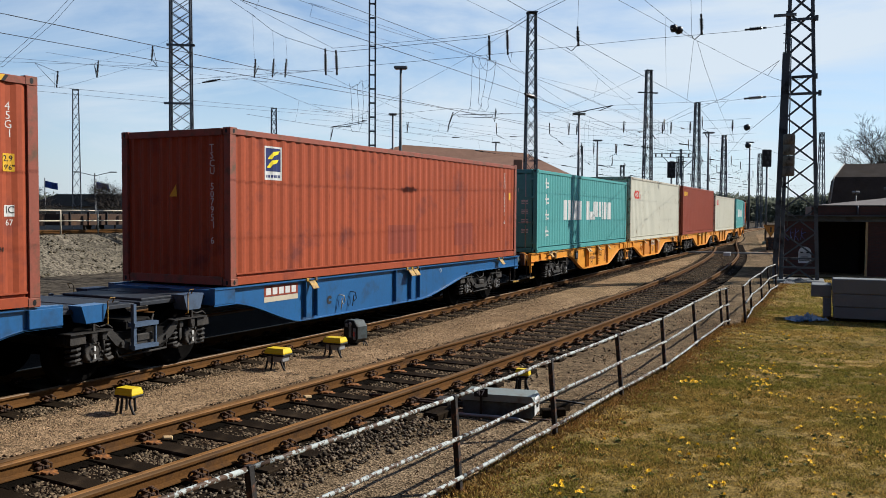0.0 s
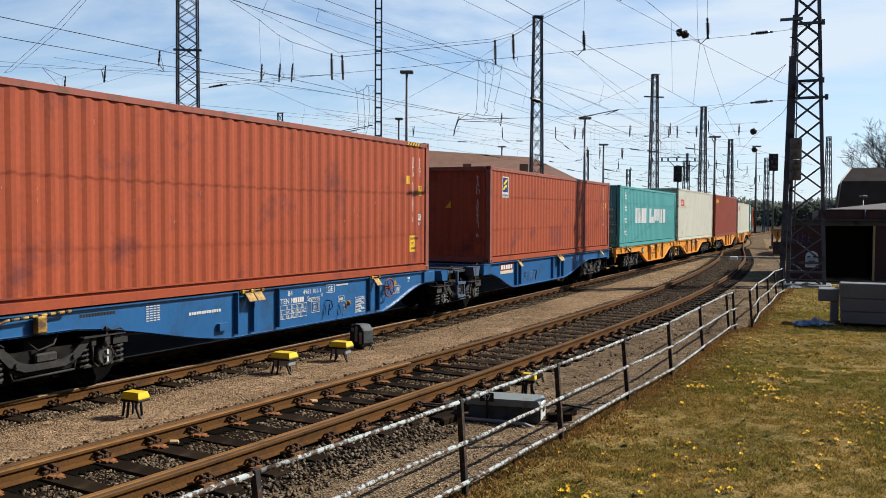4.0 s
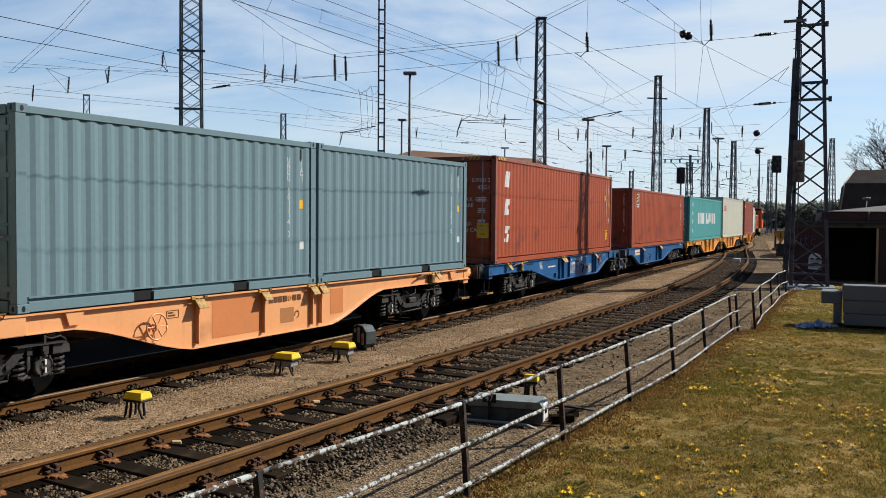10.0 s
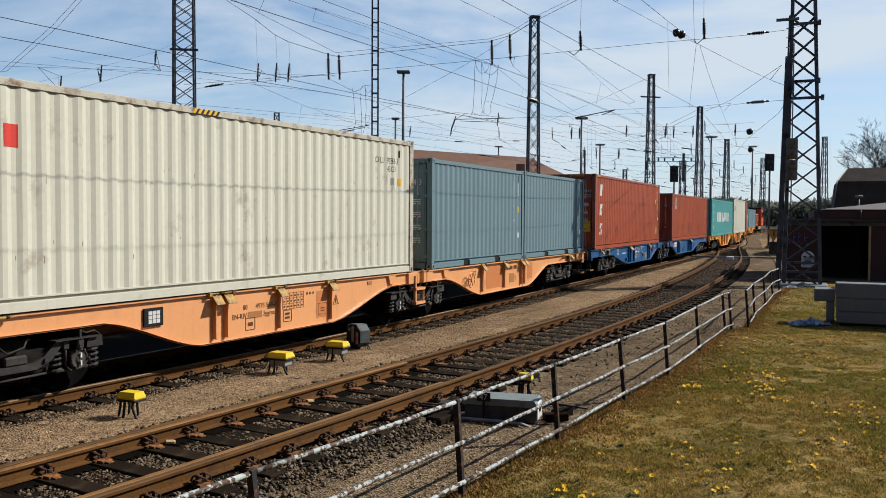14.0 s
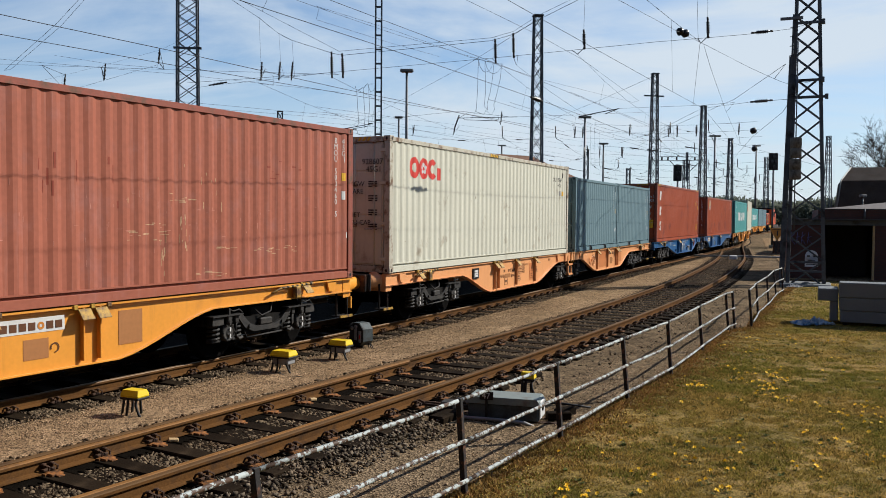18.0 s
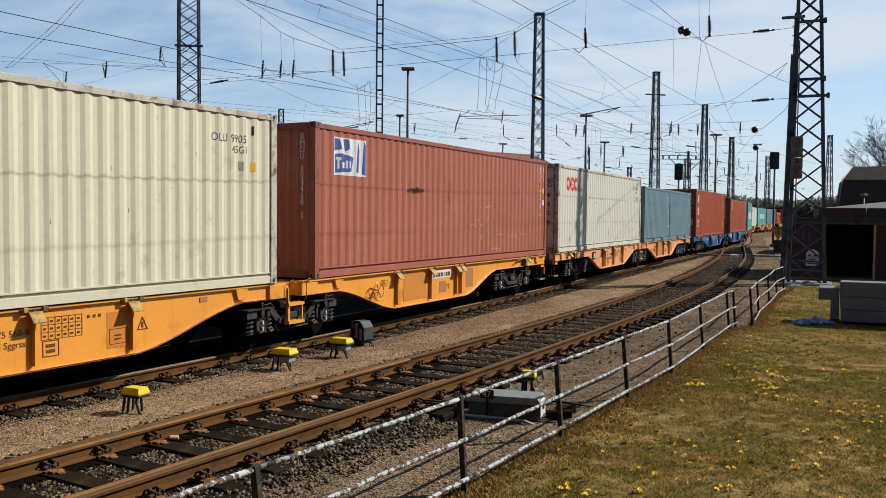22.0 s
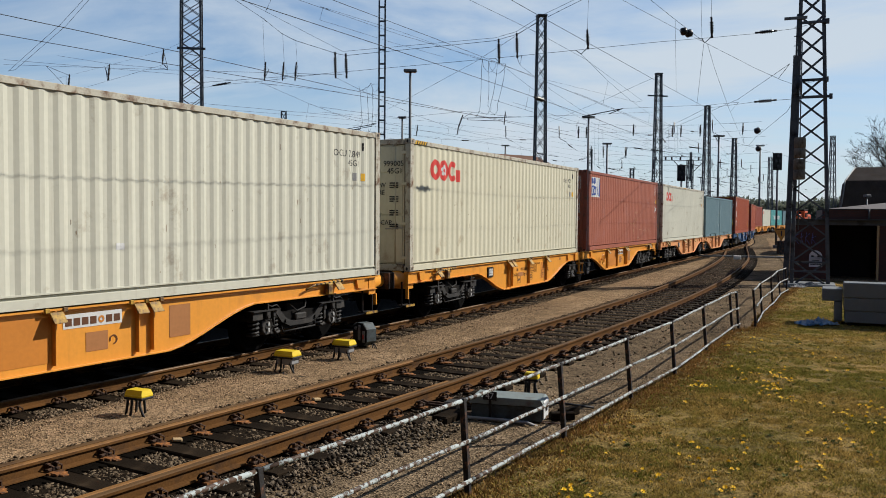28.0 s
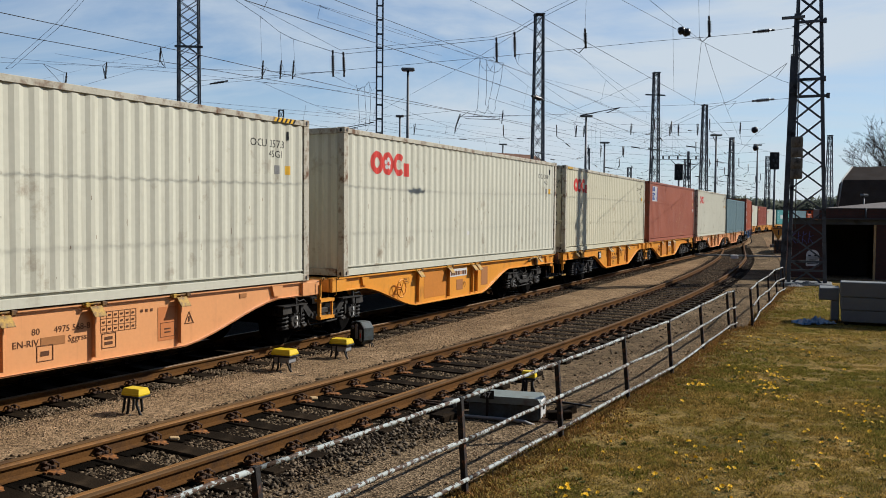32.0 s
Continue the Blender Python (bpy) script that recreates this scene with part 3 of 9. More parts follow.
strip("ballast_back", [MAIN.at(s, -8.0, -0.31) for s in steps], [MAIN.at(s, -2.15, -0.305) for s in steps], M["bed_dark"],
      "ballast of the further track, the shade behind the train in its colour", "ballast", 4, 0.01)
steps2 = [s * 0.6 for s in range(-25, 85)] + [51 + 4.0 * k for k in range(40)]
POINT_S = SIDING.near((0.83, 11.12))


def shoulder(s):
    """How far the ballast reaches beside the empty track: it thins out at the point machine."""
    return 1.45 - 0.45 * min(1.0, max(0.0, (s - POINT_S + 2.2) / 1.6))


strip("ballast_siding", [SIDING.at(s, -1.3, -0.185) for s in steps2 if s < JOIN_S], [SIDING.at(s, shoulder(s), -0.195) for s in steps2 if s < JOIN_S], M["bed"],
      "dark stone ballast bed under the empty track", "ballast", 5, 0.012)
strip("gravel_verge", [SIDING.at(s, shoulder(s) - 0.12, -0.215) for s in steps2], [SIDING.at(s, 5.2, -0.262) for s in steps2], M["verge"],
      "grey brown ash and gravel strip beside the empty track", "gravel", 10, 0.012, 0.0, 5)
strip("yard_gravel", [SIDING.at(s, 2.7, -0.200) for s in range(29, 110, 2)], [SIDING.at(s, 14.0, -0.235) for s in range(29, 110, 2)], M["gravel"],
      "trodden sandy gravel of the yard", "gravel", 6, 0.01)

FENCE = [(-8.6, -6.1), (-4.0, 1.05), (-1.15, 5.75), (0.22, 8.02), (1.40, 10.05), (2.65, 12.24), (3.78, 14.16), (5.08, 16.77), (6.57, 19.74), (7.37, 20.49),
         (8.39, 22.87), (9.62, 25.39), (11.05, 28.51), (11.9, 30.1), (14.0, 34.0), (15.5, 35.6)]


def along(pts, d):
    """The point d metres along a polyline."""
    for a, b in zip(pts, pts[1:]):
        ln = math.dist(a, b)
        if d <= ln:
            return (a[0] + (b[0] - a[0]) * d / ln, a[1] + (b[1] - a[1]) * d / ln)
        d -= ln
    return pts[-1]


fence_len = sum(math.dist(a, b) for a, b in zip(FENCE, FENCE[1:]))
edge = [along(FENCE, k * fence_len / 150) for k in range(151)]
rnd = random.Random(11)
lawn_l = [Vector((x - 0.05 + rnd.uniform(-0.07, 0.07), y + rnd.uniform(-0.05, 0.05), -0.226)) for x, y in edge]
lawn_r = [Vector((46, y - 6 + k * 0.04, -0.19)) for k, (x, y) in enumerate(edge)]
strip("lawn", lawn_l, lawn_r, M["lawn"], "thin dry mossy lawn turning brown", "grass", 60, 0.003, 0.012, 7)


# flat black strips stand for the shaded hollows between the sleepers
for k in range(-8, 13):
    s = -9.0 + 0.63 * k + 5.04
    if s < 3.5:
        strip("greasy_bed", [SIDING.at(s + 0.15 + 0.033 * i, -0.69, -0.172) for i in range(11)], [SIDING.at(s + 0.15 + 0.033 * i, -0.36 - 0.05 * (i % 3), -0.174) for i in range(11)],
              M["bed_dark"], "bed kept clear beside the switch blade, the hollow's shade in its colour", "ballast")


# ---- track pieces ----
RAIL = [(-0.07, -0.154), (0.07, -0.154), (0.07, -0.143), (0.012, -0.125), (0.009, -0.046), (0.036, -0.036), (0.036, -0.010), (0.028, 0.0), (-0.028, 0.0),
        (-0.036, -0.010), (-0.036, -0.036), (-0.009, -0.046), (-0.012, -0.125), (-0.07, -0.143)]


def rail_mesh(line, off, s0, s1, step=0.8, shiny=False, offsets=None, drop=0.0):
    n = max(2, int((s1 - s0) / step) + 1)
    verts, faces, ids = [], [], []
    for i in range(n):
        s = s0 + (s1 - s0) * i / (n - 1)
        o = off if offsets is None else offsets[0] + (offsets[1] - offsets[0]) * i / (n - 1)
        base, a = line.at(s, o), line.turn(s)
        for u, w in RAIL:
            verts.append((base.x + math.cos(a) * u, base.y - math.sin(a) * u, w - drop))
    k = len(RAIL)
    for i in range(n - 1):
        for j in range(k):
            faces.append((i * k + j, i * k + (j + 1) % k, (i + 1) * k + (j + 1) % k, (i + 1) * k + j))
            ids.append(1 if j in (6, 7, 8) else 0)
    faces += [tuple(range(k))[::-1], tuple(range((n - 1) * k, n * k))]
    me = quick_mesh("rail", verts, faces, M["rail_side"])
    me.materials.append(M["rail_shiny" if shiny else "rail_head"])
    me.polygons.foreach_set("material_index", ids + [0, 0])
    return me


track_main = thing("track_main", "rusty running track with timber sleepers under the train", "railway track", "", "structure")
track_siding = thing("track_siding", "empty rusty turnout track with dark timber sleepers in ballast", "railway track", "", "structure")
track_back = thing("track_back", "further rusty track behind the train", "railway track", "", "structure")
for tr, ln, sh in ((track_main, MAIN, True), (track_siding, SIDING, False)):
    for o in (-0.7535, 0.7535):
        part("rail", rail_mesh(ln, o, -17, 60, 0.8, sh), None, tr)
        part("rail", rail_mesh(ln, o, 60, 215 if sh else JOIN_S, 2.5, sh), None, tr)
for o in (-5.4, -3.9):
    part("rail", rail_mesh(MAIN, o, -17, 120, 2.0), None, track_back)
# switch blades lying against the stock rails
blade = rail_mesh(SIDING, 0, -17, 2.1, 0.8, False, (-0.60, -0.685), 0.006)
blade.materials[1] = M["blade"]
part("switch_blade", blade, None, track_siding)
blade = rail_mesh(SIDING, 0, -17, 0.9, 0.8, False, (0.615, 0.685), 0.006)
blade.materials[1] = M["blade"]
part("switch_blade", blade, None, track_siding)

sl = mesh_of(boxes((-0.125, 0.125, -1.28, 1.28, -0.31, -0.165), bevel=0.012), "sleeper")
sl.materials.append(M["sleeper"])
sl_short = mesh_of(boxes((-0.12, 0.12, -1.24, 1.24, -0.31, -0.165), bevel=0.012), "sleeper")
sl_short.materials.append(M["sleeper"])
bm = bmesh.new()
box(bm, -0.085, 0.085, -0.215, 0.215, -0.165, -0.146)
plate = mesh_of(bm, "base_plate")
plate.materials.append(M["chair"])
bm = bmesh.new()
for y in (-0.115, 0.115):
    g = 1 if y > 0 else -1
    box(bm, -0.055, 0.055, y - 0.03, y + 0.03, -0.152, -0.122, 0.006)
    for x in (-0.034, 0.036):
        lathe(bm, [(0.013, -0.125), (0.013, -0.088), (0.021, -0.088), (0.021, -0.070), (0.010, -0.066)], 6, "z", (x, y, 0))
        tube(bm, [(x - 0.02, y - g * 0.05, -0.135), (x - 0.022, y - g * 0.02, -0.085), (x - 0.012, y + g * 0.03, -0.068), (x + 0.012, y + g * 0.065, -0.095), (x + 0.016, y + g * 0.05, -0.142)], 0.010, 5)
clip = mesh_of(bm, "rail_clip")
clip.materials.append(M["clip"])


slide = mesh_of(boxes((-0.065, 0.065, 0.46, 0.60, -0.165, -0.142), (-0.035, 0.035, 0.40, 0.47, -0.165, -0.150), bevel=0.004), "slide_plate")
slide.materials.append(M["slide"])


def sleepers(tr, line, s0, s1, gap, mesh, plates, clips):
    s = s0
    while s < s1:
        at = line.stand(s + random.uniform(-0.02, 0.02), 0, random.uniform(-0.004, 0.004)) @ Matrix.Rotation(random.uniform(-0.012, 0.012), 4, "Z")
        part("sleeper", mesh, None, tr, "", at)
        if plates and s < 3.2:
            part("slide_plate", slide, None, tr, "bright rusty slide plate under the switch blade", at)
        for y in (-0.7535, 0.7535):
            m = at @ Matrix.Translation((0, y, 0))
            if plates and s < plates:
                part("base_plate", plate, None, tr, "", m)
            if clips and s < clips:
                part("rail_clip", clip, None, tr, "", m @ Matrix.Diagonal((1.3, 1.1, random.uniform(0.92, 1.05), 1)))
        s += gap


# stones: jittered blocks, thrown by numpy
def stones(name, spots, sizes, material, label, seed):
    rs = np.random.RandomState(seed)
    n = len(spots)
    cube = np.array([(-1, -1, -1), (1, -1, -1), (1, 1, -1), (-1, 1, -1), (-1, -1, 1), (1, -1, 1), (1, 1, 1), (-1, 1, 1)], float)
    v = cube[None] * rs.uniform(0.30, 1.0, (n, 8, 3)) * rs.uniform(0.35, 1.3, (n, 1, 3))
    q = rs.normal(size=(n, 4))
    q /= np.linalg.norm(q, axis=1)[:, None]
    w, x, y, z = q.T
    rot = np.stack([1 - 2 * (y * y + z * z), 2 * (x * y - z * w), 2 * (x * z + y * w), 2 * (x * y + z * w), 1 - 2 * (x * x + z * z), 2 * (y * z - x * w),
                    2 * (x * z - y * w), 2 * (y * z + x * w), 1 - 2 * (x * x + y * y)], 1).reshape(n, 3, 3)
    v = np.einsum("nij,nkj->nki", rot, v) * sizes[:, None, None] * (1, 1, 0.8) + spots[:, None]
    f = np.array([(0, 3, 2, 1), (4, 5, 6, 7), (0, 1, 5, 4), (1, 2, 6, 5), (2, 3, 7, 6), (3, 0, 4, 7)])
    faces = (np.arange(n)[:, None, None] * 8 + f[None]).reshape(-1, 4)
    me = bpy.data.meshes.new(name)
    me.vertices.add(n * 8)
    me.vertices.foreach_set("co", v.reshape(-1))
    me.loops.add(len(faces) * 4)
    me.loops.foreach_set("vertex_index", faces.reshape(-1))
    me.polygons.add(len(faces))
    me.polygons.foreach_set("loop_start", np.arange(len(faces)) * 4)
    me.update(calc_edges=True)
    me.materials.append(material)
    return tagged(new(name, me), label, "stones", "", "stuff")


def spread(line, s0, s1, o0, o1, count, z, seed, crib=0.0, phase=0.0, lift=0.02):
    rs = np.random.RandomState(seed)
    s, o = rs.uniform(s0, s1, count), rs.uniform(o0, o1, count)
    if crib:
        k = np.floor((s - phase) / crib)
        fr = rs.beta(1.0, 1.0, count)
        s = phase + (k + 0.24 + 0.52 * fr) * crib
    x, y, a = (np.interp(s, line.s, v) for v in (line.x, line.y, line.a))
    return np.stack([x + np.cos(a) * o, y - np.sin(a) * o, z + rs.uniform(-0.01, lift, count)], 1)


def throw_stones():
    sets = [spread(SIDING, -7, 3.3, -0.40, 0.68, 8000, -0.205, 14, 0.63, -9.0), spread(SIDING, 3.3, 16, -0.68, 0.68, 13500, -0.196, 1, 0.63, -9.0), spread(SIDING, 16, 50, -0.68, 0.68, 17000, -0.190, 2, 0.63, -9.0),
            spread(SIDING, -7, 16, -1.40, -0.84, 9500, -0.182, 3),
            spread(SIDING, 16, 50, -1.45, -0.84, 5500, -0.192, 5),]
    p = np.concatenate(sets)
    stones("ballast_stones", p, np.random.RandomState(5).uniform(0.013, 0.033, len(p)), M["stone"], "loose grey brown ballast stones round the empty track", 21)
    k = POINT_S - 0.9
    sets = [spread(SIDING, -7, k, 0.84, 1.5, int(430 * (k + 7)), -0.197, 4), spread(SIDING, -7, k, 1.45, 1.85, int(120 * (k + 7)), -0.205, 7, lift=0.008),
            spread(SIDING, k, 50, 0.84, 1.12, int(90 * (50 - k)), -0.197, 6), spread(SIDING, k, 24, 1.1, 2.0, 500, -0.212, 15, lift=0.006)]
    p = np.concatenate(sets)
    stones("ballast_stones", p, np.random.RandomState(8).uniform(0.012, 0.031, len(p)), M["clean_stone"], "loose grey ballast stones thinning out beside the empty track", 24)
    sets = [spread(MAIN, -14, 20, 0.84, 1.34, 12500, -0.198, 8, 0.63, -14.0), spread(MAIN, 20, 60, 0.84, 1.30, 7000, -0.198, 9, 0.63, -14.0), spread(MAIN, -14, 60, 1.22, 1.50, 5200, -0.200, 16, lift=0.01), spread(MAIN, -14, 30, 0.1, 0.68, 3000, -0.19, 10)]
    p = np.concatenate(sets)
    stones("ballast_stones", p, np.random.RandomState(6).uniform(0.013, 0.033, len(p)), M["stone"], "loose grey brown ballast stones beside the train track", 22)
    sets = [spread(SIDING, -6, 14, -3.0, -1.45, 16000, -0.172, 12, lift=0.006), spread(SIDING, -6, 14, 1.7, 3.3, 9000, -0.222, 13, lift=0.006)]
    p = np.concatenate(sets)
    stones("gravel_pebbles", p, np.random.RandomState(7).uniform(0.005, 0.014, len(p)), M["pebble"], "small sandy pebbles on the gravel walkway", 23)

# ---- containers ----
CW, RIB = 2.438, 0.019


def corrugated(length, height, pitch=0.278, depth=RIB):
    """A trapezoid-ribbed sheet in the xz plane, its outer faces at y=0, ribs standing up."""
    n = max(2, round(length / pitch))
    p = length / n
    prof = []
    for i in range(n):
        x = i * p
        prof += [(x, depth), (x + 0.25 * p, depth), (x + 0.50 * p, 0), (x + 0.75 * p, 0)]
    prof.append((length, depth))
    verts = [(x, y, z) for z in (0, height) for x, y in prof]
    k = len(prof)
    faces = [(i, i + 1, k + i + 1, k + i) for i in range(k - 1)]
    return verts, faces


def sheet(length, height, material, pitch=0.278, depth=RIB):
    v, f = corrugated(length, height, pitch, depth)
    return quick_mesh("side_panel", v, f, material)


CONTAINER_MESH = {}


def cast_mesh():
    """A corner casting; flat black ovals paint in the shade of its holes."""
    bm = boxes((-0.089, 0.089, -0.081, 0.081, -0.059, 0.059), bevel=0.008)
    for face in ("front", "left", "right"):
        ring_ = []
        for k in range(12):
            u, v = math.cos(k * math.pi / 6) * 0.026, math.sin(k * math.pi / 6) * 0.038
            ring_.append(bm.verts.new({"front": (u, -0.0825, v), "left": (-0.0905, -u, v), "right": (0.0905, u, v)}[face]))
        bm.faces.new(ring_).material_index = 1
    return mesh_of(bm, "corner_casting")


def container(name, length, height, paint, label, doors="rear", group="containers on the train"):
    """A freight container, its rear lower middle edge at the origin, ahead along +x, camera side at -y."""
    c = thing(name, label, "container", group)
    c["length"] = length
    key = (length, height, paint)
    if key not in CONTAINER_MESH:
        m = {}
        L, H, W = length, height, CW
        m["side"] = sheet(L - 0.30, H - 0.295, M[paint])
        m["end"] = sheet(W - 0.24, H - 0.24, M[paint], 0.23, 0.036)
        m["post"] = mesh_of(boxes((0, 0.15, 0, 0.13, 0.118, H - 0.118), bevel=0.006), "corner_post")
        bm = boxes((0.17, L - 0.17, 0, 0.06, H - 0.115, H - 0.02), bevel=0.006)
        m["top_rail"] = mesh_of(bm, "top_rail")
        spans = [(0.17, L - 0.17)] if length > 7 else [(0.17, 1.824), (2.184, L - 2.184), (L - 1.824, L - 0.17)]
        bm = boxes((0.17, L - 0.17, 0.010, 0.05, 0.182, 0.204))
        for x0, x1 in spans:
            box(bm, x0, x1, 0.045, 0.06, 0.12, 0.183)
            box(bm, x0, x1, 0.004, 0.09, 0.012, 0.138, 0.003)
        if length < 7:
            # no real opening: a black block gives the pocket's inner shade
            m["pocket"] = mesh_of(boxes((1.824, 2.184, 0.035, 0.24, 0.02, 0.155)), "fork_pocket")
            m["pocket"].materials.append(M["black"])
        m["bottom_rail"] = mesh_of(bm, "bottom_rail")
        m["header"] = mesh_of(boxes((0, 0.09, 0.178, W - 0.178, H - 0.125, H - 0.01), bevel=0.006), "end_header")
        m["sill"] = mesh_of(boxes((0, 0.09, 0.178, W - 0.178, 0.01, 0.15), bevel=0.006), "end_sill")
        rv, rf = corrugated(L - 0.2, W - 0.16, 0.21, 0.02)
        m["roof"] = quick_mesh("roof", [(x, z, -y) for x, y, z in rv], [f[::-1] for f in rf], M[paint])
        m["floor"] = mesh_of(boxes((0.1, L - 0.1, 0.1, W - 0.1, 0.05, 0.15)), "floor")
        m["floor"].materials.append(M["underframe"])
        m["cast"] = cast_mesh()
        bm = boxes((0.03, 0.07, 0.165, W / 2 - 0.006, 0.16, H - 0.135), bevel=0.008)
        for k, (z0, z1) in enumerate(((0.19, 0.42 * H), (0.42 * H + 0.03, 0.74 * H), (0.74 * H + 0.03, H - 0.165))):
            m["door_sheet", k] = mesh_of(boxes((0.014, 0.03, 0.20, W / 2 - 0.03, z0, z1), bevel=0.006), "door_sheet")
        m["leaf"] = mesh_of(bm, "door")
        m["hinge"] = mesh_of(boxes((-0.006, 0.05, 0.10, 0.235, -0.035, 0.035), bevel=0.006), "hinge")
        m["bar"] = mesh_of(rod((0, 0, 0.06), (0, 0, H - 0.06), 0.017, 8), "locking_bar")
        m["keeper"] = mesh_of(boxes((-0.028, 0.02, -0.05, 0.05, -0.05, 0.05), bevel=0.01), "keeper")
        bm = tube(bmesh.new(), [(-0.02, 0, 0), (-0.045, 0.05, 0), (-0.045, 0.36, -0.02), (-0.02, 0.42, -0.02)], 0.012, 6)
        m["handle"] = mesh_of(bm, "handle")
        for k in m:
            if not m[k].materials:
                edge_paint = {"white": "white_edge", "cream": "white_edge", "red_a": "red_edge", "red_b": "red_edge"}.get(paint, paint)
                m[k].materials.append((M[paint] if paint in ("white", "cream") and k == "bar" else M["bar"]) if k in ("bar", "handle") else M[edge_paint if k in ("post", "cast", "top_rail", "header", "sill", "keeper") else paint])
        m["cast"].materials.append(M["black"])
        CONTAINER_MESH[key] = m
    m = CONTAINER_MESH[key]
    L, H, W = length, height, CW
    T = Matrix.Translation
    near, far = T((0, -W / 2, 0)), T((L, W / 2, 0)) @ Matrix.Rotation(math.pi, 4, "Z")
    for side in (near, far):
        part("side_panel", m["side"], None, c, "", side @ T((0.15, 0.014, 0.195)))
        part("top_rail", m["top_rail"], None, c, "", side)
        part("bottom_rail", m["bottom_rail"], None, c, "", side)
        for x in (0.0, L - 0.15):
            part("corner_post", m["post"], None, c, "", side @ T((x, 0.002, 0)))
        for x in (0.089, L - 0.089):
            for z in (0.059, H - 0.059):
                part("corner_casting", m["cast"], None, c, "", side @ T((x, 0.078, z)))
        if "pocket" in m:
            for x in (0.0, L - 4.008):
                part("fork_pocket", m["pocket"], None, c, "forklift pocket, a black block for its shaded inside", side @ T((x, 0, 0)))
    rear, front = T((0, -W / 2, 0)), T((L, W / 2, 0)) @ Matrix.Rotation(math.pi, 4, "Z")
    for end, kind in ((rear, doors == "rear"), (front, doors != "rear")):
        part("end_header", m["header"], None, c, "", end)
        part("end_sill", m["sill"], None, c, "", end)
        if not kind:
            part("end_panel", m["end"], None, c, "", end @ T((0.022, W - 0.12, 0.12)) @ Matrix.Rotation(-math.pi / 2, 4, "Z"))
            continue
        for d in (0, 1):
            off = end @ T((0, 0 if d == 0 else W / 2 - 0.155, 0))
            leaf = part("door", m["leaf"], None, c, "", off)
            for k in range(3):
                part("door_sheet", m["door_sheet", k], None, leaf)
            for z in (0.3, H * 0.36, H * 0.66, H - 0.3):
                part("hinge", m["hinge"], None, leaf, "", T((0, 0, z)) if d == 0 else T((0, W / 2 + 0.155, z)) @ Matrix.Diagonal((1, -1, 1, 1)))
            for y in (0.38, 0.86):
                yy = y if d == 0 else 0.155 + (W / 2 - 0.155) - (y - 0.155) + 0.0
                part("locking_bar", m["bar"], None, leaf, "galvanised locking bar", T((0.012, yy, 0)))
                part("handle", m["handle"], None, leaf, "", T((0.0, yy - 0.2, 0.95 + 0.12 * (y > 0.5))))
                for z in (0.1, H * 0.35, H * 0.65, H - 0.1):
                    part("keeper", m["keeper"], None, leaf, "", T((0.012, yy, z)))
    part("roof", m["roof"], None, c, "", T((0.1, -W / 2 + 0.08, H - 0.012)))
    part("floor", m["floor"], None, c, "", T((0, -W / 2, 0)))
    return c


def on_side(c, name, mesh, x, z, label="", material=None, out=0.0):
    """Lay a mark on the camera side of a container, following its ribs."""
    length = c["length"]
    n = round((length - 0.30) / 0.278)
    p = (length - 0.30) / n
    bm = bmesh.new()
    bm.from_mesh(mesh)
    for v in bm.verts:
        v.co.x += x
    lo, hi = min(v.co.x for v in bm.verts), max(v.co.x for v in bm.verts)
    cuts = [0.15 + (i + f) * p for i in range(n + 1) for f in (0.0, 0.25, 0.50, 0.75)]
    for cx in cuts:
        if lo < cx < hi:
            bmesh.ops.bisect_plane(bm, geom=bm.verts[:] + bm.edges[:] + bm.faces[:], plane_co=(cx, 0, 0), plane_no=(1, 0, 0))
    for v in bm.verts:
        r = ((v.co.x - 0.15) / p) % 1.0
        deep = RIB * (1 if r < 0.25 else (0.50 - r) / 0.25 if r < 0.50 else 0 if r < 0.75 else (r - 0.75) / 0.25)
        v.co.y += deep if 0.15 < v.co.x < length - 0.15 else 0.0
        v.co.x -= x
    bm.to_mesh(mesh)
    bm.free()
    return part(name, mesh, material, c, label, Matrix.Translation((x, -CW / 2 + 0.0142 - out, z)))


def on_rear(c, name, mesh, y, z, label="", material=None, out=0.03):
    """Lay a mark on the rear end; y from the far edge towards the camera side."""
    return part(name, mesh, material, c, label, Matrix.Translation((-out, CW / 2 - y, z)) @ Matrix.Rotation(-math.pi / 2, 4, "Z"))


def panel(w, h, material, t=0.004):
    me = mesh_of(boxes((0, w, -t, 0, 0, h)), "panel")
    me.materials.append(material)
    return me


def bars(rows, material, t=0.004):
    """Plain bars (x, z, width, height) that stand for writing."""
    bm = bmesh.new()
    for x, z, w, h in rows:
        box(bm, x, x + w, -t, 0, z, z + h)
    me = mesh_of(bm, "bars")
    me.materials.append(material)
    return me


def ring(r0, r1, a0, a1, material, n=20, t=0.004):
    """An arc of a flat ring."""
    bm = bmesh.new()
    prev = None
    for i in range(n + 1):
        a = radians(a0 + (a1 - a0) * i / n)
        p = [bm.verts.new((math.cos(a) * r, -t, math.sin(a) * r)) for r in (r0, r1)]
        if prev:
            bm.faces.new((prev[0], prev[1], p[1], p[0]))
        prev = p
    me = mesh_of(bm, "ring")
    me.materials.append(material)
    return me


